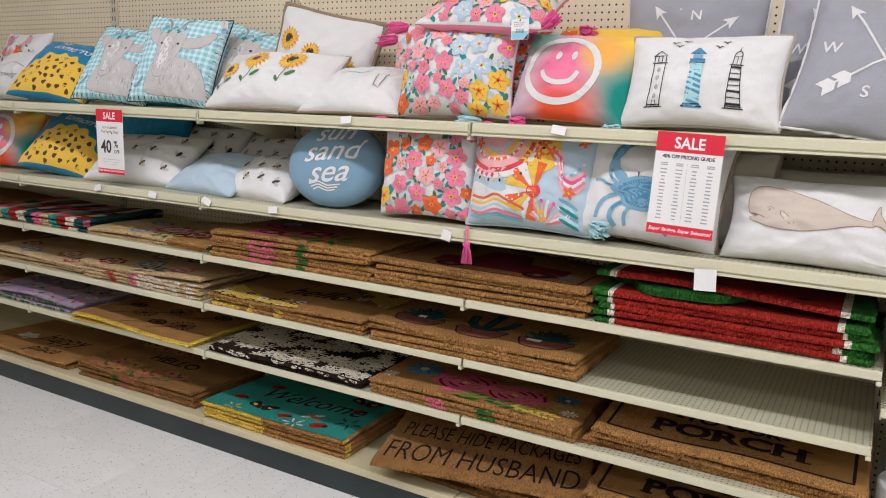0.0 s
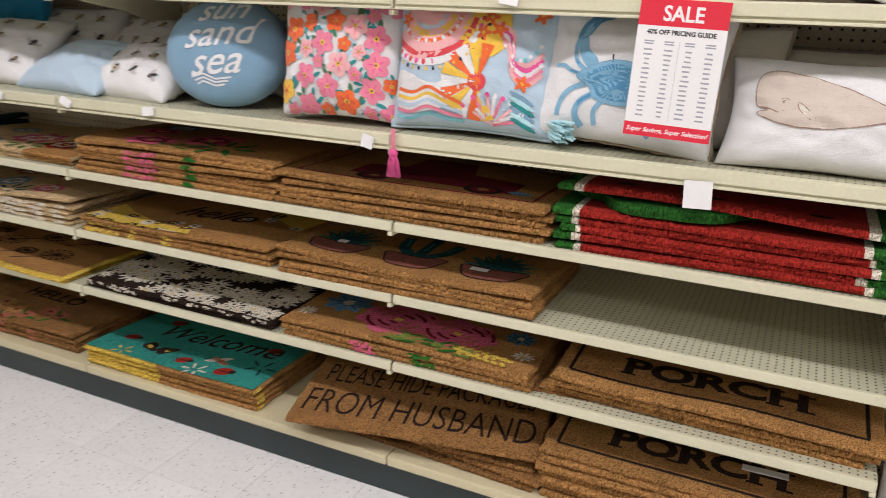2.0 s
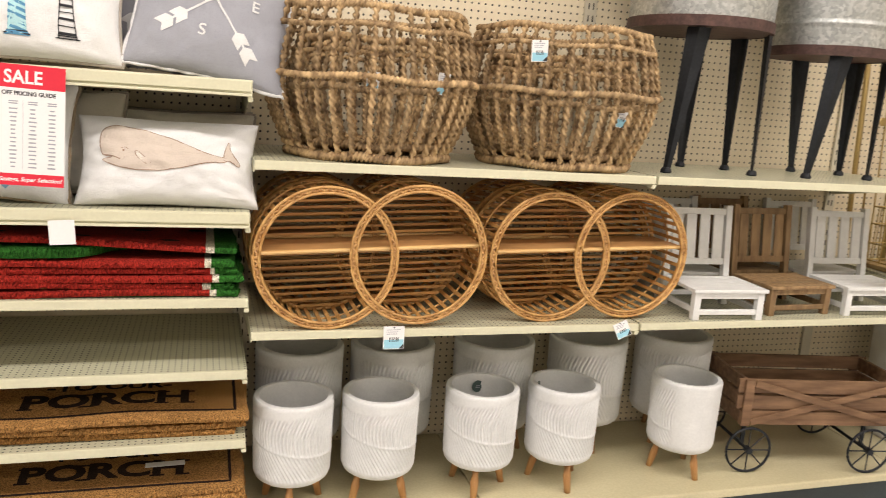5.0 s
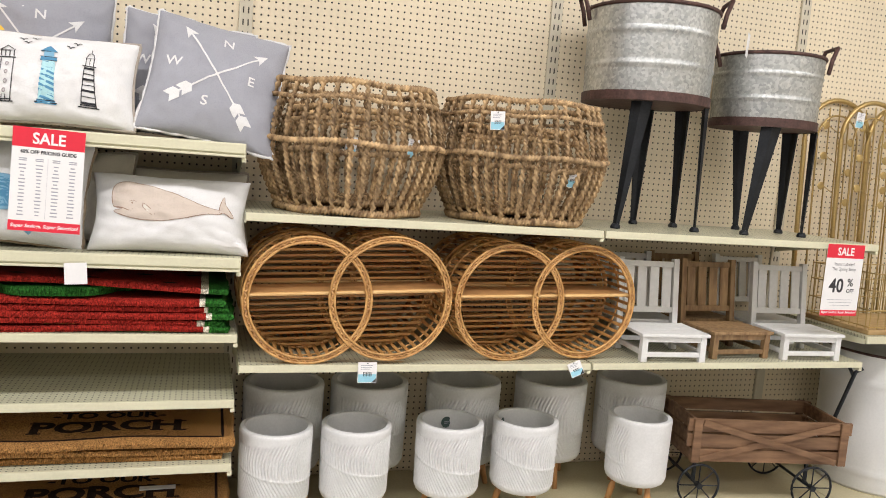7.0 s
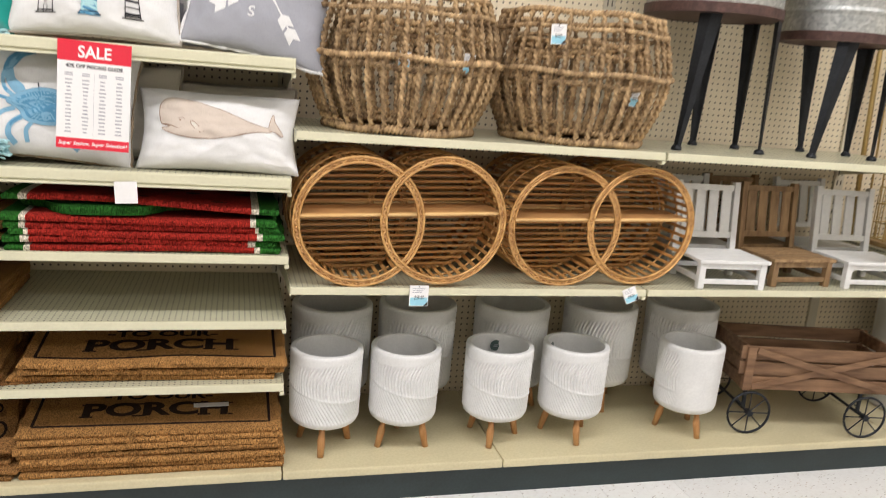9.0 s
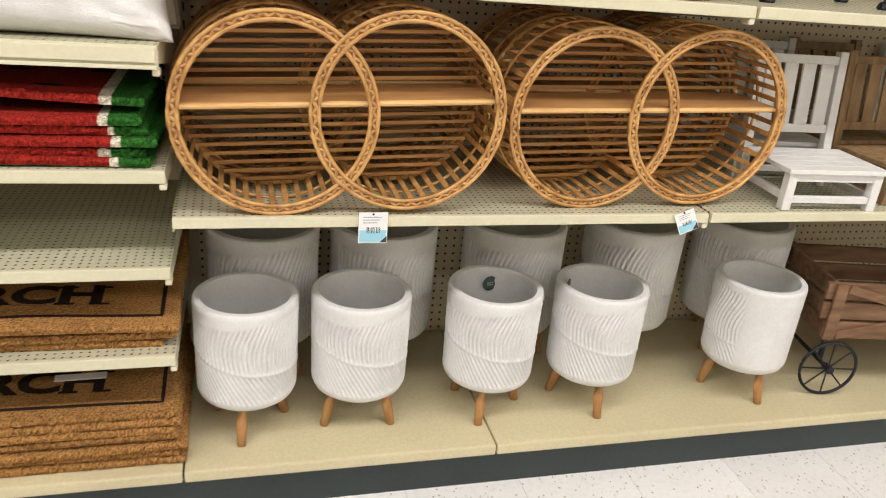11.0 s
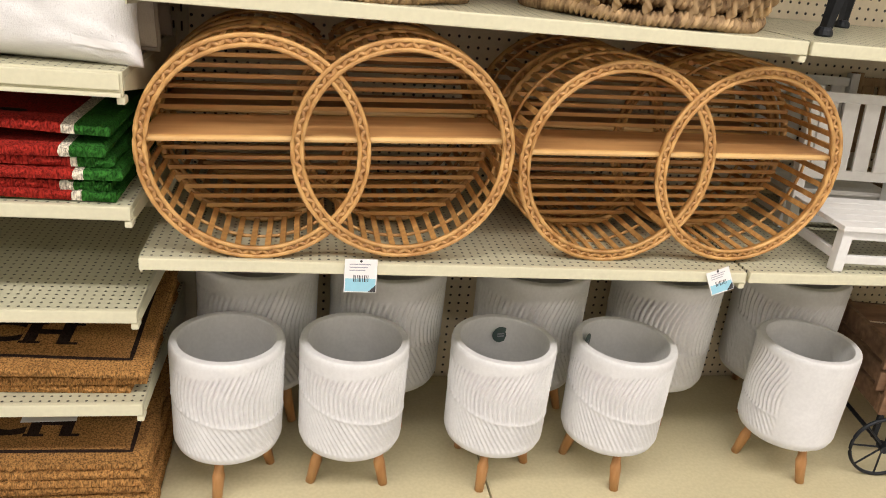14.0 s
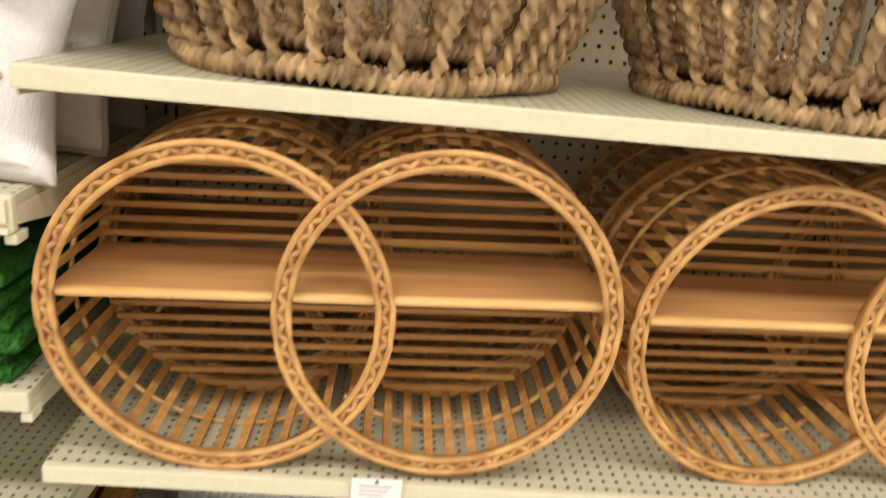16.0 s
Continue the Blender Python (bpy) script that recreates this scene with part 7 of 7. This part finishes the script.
# ---- things: small display chairs ----
def display_chair(m, mat, label, w=0.265, group="small wooden chairs"):
    o = base("small_chair", m, label, "chair", group)
    d, sh, bh = 0.225, 0.108, 0.36
    t = 0.024
    for x in (-w / 2 + t / 2, w / 2 - t / 2):
        part("leg", boxed(x - t / 2, x + t / 2, 0.0, t, 0, sh - 0.012, bevel=0.002), M[mat], o)
        bm = bmesh.new()
        box(bm, x - t / 2, x + t / 2, 0, t, 0, bh, bevel=0.002)
        bmesh.ops.transform(bm, matrix=Matrix.Translation((0, d - t, 0)) @ Matrix.Rotation(radians(-7), 4, "X"), verts=bm.verts)
        part("post", bm, M[mat], o)
        part("side_rail", boxed(x - 0.006, x + 0.006, t, d - t, 0.022, 0.042, bevel=0.002), M[mat], o)
    part("front_rail", boxed(-w / 2 + t, w / 2 - t, 0.004, 0.016, 0.018, 0.036, bevel=0.002), M[mat], o)
    part("apron", boxed(-w / 2 + t, w / 2 - t, 0.003, 0.015, sh - 0.034, sh - 0.013, bevel=0.002), M[mat], o)
    for k in range(5):
        y = -0.008 + k * (d - 0.02) / 5
        part("seat_slat", boxed(-w / 2 - 0.008, w / 2 + 0.008, y, y + (d - 0.02) / 5 - 0.0015, sh - 0.012, sh, bevel=0.002), M[mat], o)
    lean = Matrix.Translation((0, d - t, 0)) @ Matrix.Rotation(radians(-7), 4, "X")
    for z0, z1 in ((0.145, 0.168), (bh - 0.035, bh - 0.012)):
        bm = boxed(-w / 2 + t, w / 2 - t, 0.004, 0.018, z0, z1, bevel=0.002)
        bmesh.ops.transform(bm, matrix=lean, verts=bm.verts)
        part("back_rail", bm, M[mat], o)
    n = 4
    gap = (w - 2 * t) / n
    for k in range(n):
        x = -w / 2 + t + gap * (k + 0.5)
        bm = boxed(x - gap * 0.36, x + gap * 0.36, 0.006, 0.013, 0.167, bh - 0.034, bevel=0.0015)
        bmesh.ops.transform(bm, matrix=lean, verts=bm.verts)
        part("back_slat", bm, M[mat], o)
    return o


wc = display_chair(pose(1.645, 2.302, R2, 0, 0, -3), "whitewood", "small white painted slatted wooden chair")
bc = display_chair(pose(1.975, 2.345, R2, 0, 0, 2), "brownwood", "small natural wood slatted chair")
copy_thing(wc, pose(2.285, 2.315, R2, 0, 0, -3))
copy_thing(wc, pose(1.675, 2.565, R2, 0, 0, -4))
copy_thing(bc, pose(1.985, 2.595, R2, 0, 0, 4))
copy_thing(wc, pose(2.305, 2.575, R2, 0, 0, 3))

# ---- things: wooden crate wagon ----
wg = base("wagon", pose(1.84, 2.40, DECK, 0, 0, -10), "dark wooden crate wagon with black spoked iron wheels", "wagon")
L_, W_, Z0, Z1 = 0.655, 0.30, 0.175, 0.352


def wagon_board(name, *a, m=None, label=""):
    bm = boxed(*a, bevel=0.003)
    if m is not None:
        bmesh.ops.transform(bm, matrix=m, verts=bm.verts)
    return part(name, bm, M["crate"], wg, label)


for side, y in ((0, 0.0), (1, W_ - 0.014)):
    for k in range(3):
        z = Z0 + 0.002 + k * 0.061
        wagon_board("side_plank", -0.02 if k else 0.0, L_ - 0.0 + 0.012 * k, y, y + 0.014, z, z + 0.052)
    for x in (0.0, L_ - 0.03):
        wagon_board("corner_post", x, x + 0.034, y - 0.0125 if side == 0 else y + 0.0145, y - 0.0005 if side == 0 else y + 0.0265, Z0, Z1)
for k in range(3):
    z = Z0 + 0.002 + k * 0.061
    wagon_board("end_plank", 0.004, 0.018, 0.015, W_ - 0.015, z, z + 0.052)
    wagon_board("end_plank", L_ - 0.014, L_, 0.015, W_ - 0.015, z, z + 0.052)
for k in range(5):
    y = 0.016 + k * (W_ - 0.03) / 5
    wagon_board("floor_plank", 0.02, L_ - 0.016, y, y + (W_ - 0.03) / 5 - 0.004, Z0 + 0.004, Z0 + 0.016)
for s_ in (1, -1):
    ang = math.atan2((Z1 - Z0) - 0.03, L_ - 0.09) * s_
    m_ = Matrix.Translation((L_ / 2, -0.006 if s_ > 0 else -0.009, (Z0 + Z1) / 2)) @ Matrix.Rotation(-ang, 4, "Y")
    ln = math.hypot(L_ - 0.075, Z1 - Z0 - 0.03) / 2
    wagon_board("cross_brace", -ln, ln, -0.003, 0.003, -0.013, 0.013, m=m_, label="diagonal brace")
hoop_me = spoke_me = None
for x in (0.035, L_ - 0.14):
    part("axle", tubed([(x, -0.03, 0.089), (x, W_ + 0.03, 0.089)], 0.006, n=8), M["iron"], wg)
    for y in (0.02, W_ - 0.03):
        part("bracket", boxed(x - 0.007, x + 0.007, y, y + 0.01, 0.085, Z0 + 0.003, bevel=0.002), M["iron"], wg)
    for y in (-0.025, W_ + 0.02):
        bm = bmesh.new()
        tube(bm, circle(0, 0, 0, 0.084, 48, "xz"), 0.0048, n=6, closed=True)
        wh = part("wheel", bm, M["iron"], wg, "black iron rim", smooth=True)
        wh.location = (x, y, 0.0892)
        for k in range(8):
            a = 2 * math.pi * k / 8
            part("spoke", tubed([(0, 0, 0), (0.083 * math.cos(a), 0, 0.083 * math.sin(a))], 0.0026, n=5), M["iron"], wh)
        part("hub", tubed([(0, -0.014, 0), (0, 0.014, 0)], 0.012, n=12), M["iron"], wh)
part("handle", tubed([(L_ + 0.0, W_ / 2, 0.16), (L_ + 0.02, W_ / 2 - 0.02, 0.30), (L_ + 0.075, W_ / 2 - 0.05, 0.54), (L_ + 0.10, W_ / 2 - 0.06, 0.56)], 0.008, n=8), M["iron"], wg, "black iron pull handle", smooth=True)

# ---- things: end bay with gold pieces and a white drum ----
cn = base("metal_drum", pose(2.93, 2.54, DECK), "large white enamel metal drum", "drum")
bm = bmesh.new()
prof = [(0, 0), (0.25, 0), (0.255, 0.01)]
for i in range(41):
    q = i / 40
    rr = 0.255 + 0.012 * q
    for c in (0.12, 0.80):
        rr += 0.006 * math.exp(-((q - c) / 0.015) ** 2)
    prof.append((rr, 0.012 + 0.58 * q))
prof += [(0.262, 0.60), (0.25, 0.60), (0.24, 0.05), (0, 0.05)]
lathe(bm, prof, 64)
part("body", bm, M["canwhite"], cn, smooth=True)
part("rim", tubed(circle(0, 0, 0.60, 0.262, 64), 0.006, n=8, closed=True), M["rust"], cn, smooth=True)
part("handle", tubed([(-0.262, -0.07, 0.50), (-0.29, -0.07, 0.54), (-0.30, 0.0, 0.57), (-0.29, 0.05, 0.54), (-0.262, 0.05, 0.50)], 0.008, n=8), M["iron"], cn, "black iron side handle", smooth=True)

gb = base("wire_basket", pose(2.80, 2.33, R3), "gold wire basket on a wooden tray", "basket")
part("tray", boxed(-0.24, 0.26, -0.01, 0.36, 0, 0.02, bevel=0.004), M["cork"], gb)
for z in (0.03, 0.10, 0.18, 0.25):
    part("wire", tubed([(-0.23, 0, z), (0.25, 0, z), (0.25, 0.34, z), (-0.23, 0.34, z)], 0.0028, n=6, closed=True), M["gold"], gb)
for k in range(13):
    x = -0.23 + 0.04 * k
    for y in (0, 0.34):
        part("wire", tubed([(x, y, 0.02), (x, y, 0.25)], 0.0022, n=5), M["gold"], gb)
for k in range(8):
    part("wire", tubed([(-0.23, 0.042 * k + 0.02, 0.02), (-0.23, 0.042 * k + 0.02, 0.25)], 0.0022, n=5), M["gold"], gb)


def trellis(m, w, h, label):
    o = base("garden_trellis", m, label, "trellis", "gold trellises")
    def arch(ww, hh, r):
        pts = [(-ww / 2, 0, 0), (-ww / 2, 0, hh - ww / 2)]
        pts += [(-ww / 2 * math.cos(math.pi * i / 16), 0, hh - ww / 2 + ww / 2 * math.sin(math.pi * i / 16)) for i in range(1, 16)]
        pts += [(ww / 2, 0, hh - ww / 2), (ww / 2, 0, 0)]
        part("arch", tubed(pts, r, n=8), M["gold"], o, smooth=True)
    arch(w, h, 0.011)
    arch(w * 0.62, h - 0.07, 0.0045)
    for x in (-w * 0.15, 0, w * 0.15):
        part("rod", tubed([(x, 0, 0), (x, 0, h - 0.02 - abs(x) * 0.3)], 0.0035, n=6), M["gold"], o)
    for k in range(6):
        s_ = 1 if k % 2 else -1
        z = h - 0.12 - 0.07 * k
        bm = tubed([(0, 0, z - 0.03), (s_ * 0.06, -0.004, z)], 0.0022, n=5)
        bmesh.ops.create_icosphere(bm, subdivisions=2, radius=0.019, matrix=Matrix.Translation((s_ * 0.075, -0.004, z)) @ Matrix.Diagonal((1, 0.2, 1, 1)))
        part("leaf", bm, M["gold"], o)
    return o


t1 = trellis(pose(2.775, 2.80, R3, -3, 0, 0), 0.37, 0.99, "arched gold metal garden trellis with small leaves")
copy_thing(t1, pose(2.93, 2.745, R3, -3, 0, 0))
copy_thing(t1, pose(3.12, 2.78, R3, -3, 0, 0))
paper_tag(pose(2.79, 2.735, R3 + 0.93, 0, 6, 0), 0.045, 0.07, "pale blue hang tag on a trellis", True)

# ---- floor tiles ----
floor_ob = bpy.data.objects["floor"]
tile_me = None
for i in range(-20, 12):
    for j in range(-2, 8):
        if tile_me is None:
            bm = bmesh.new()
            box(bm, 0.0005, 0.3043, 0.0005, 0.3043, -0.0035, 0.0, bevel=0.0006)
            t_ = part("tile", bm, M["floor"], floor_ob)
            tile_me = t_.data
        else:
            t_ = new("tile", tile_me)
            t_.parent = floor_ob
        t_.location = (i * 0.3048, j * 0.3048 - 0.1, 0)
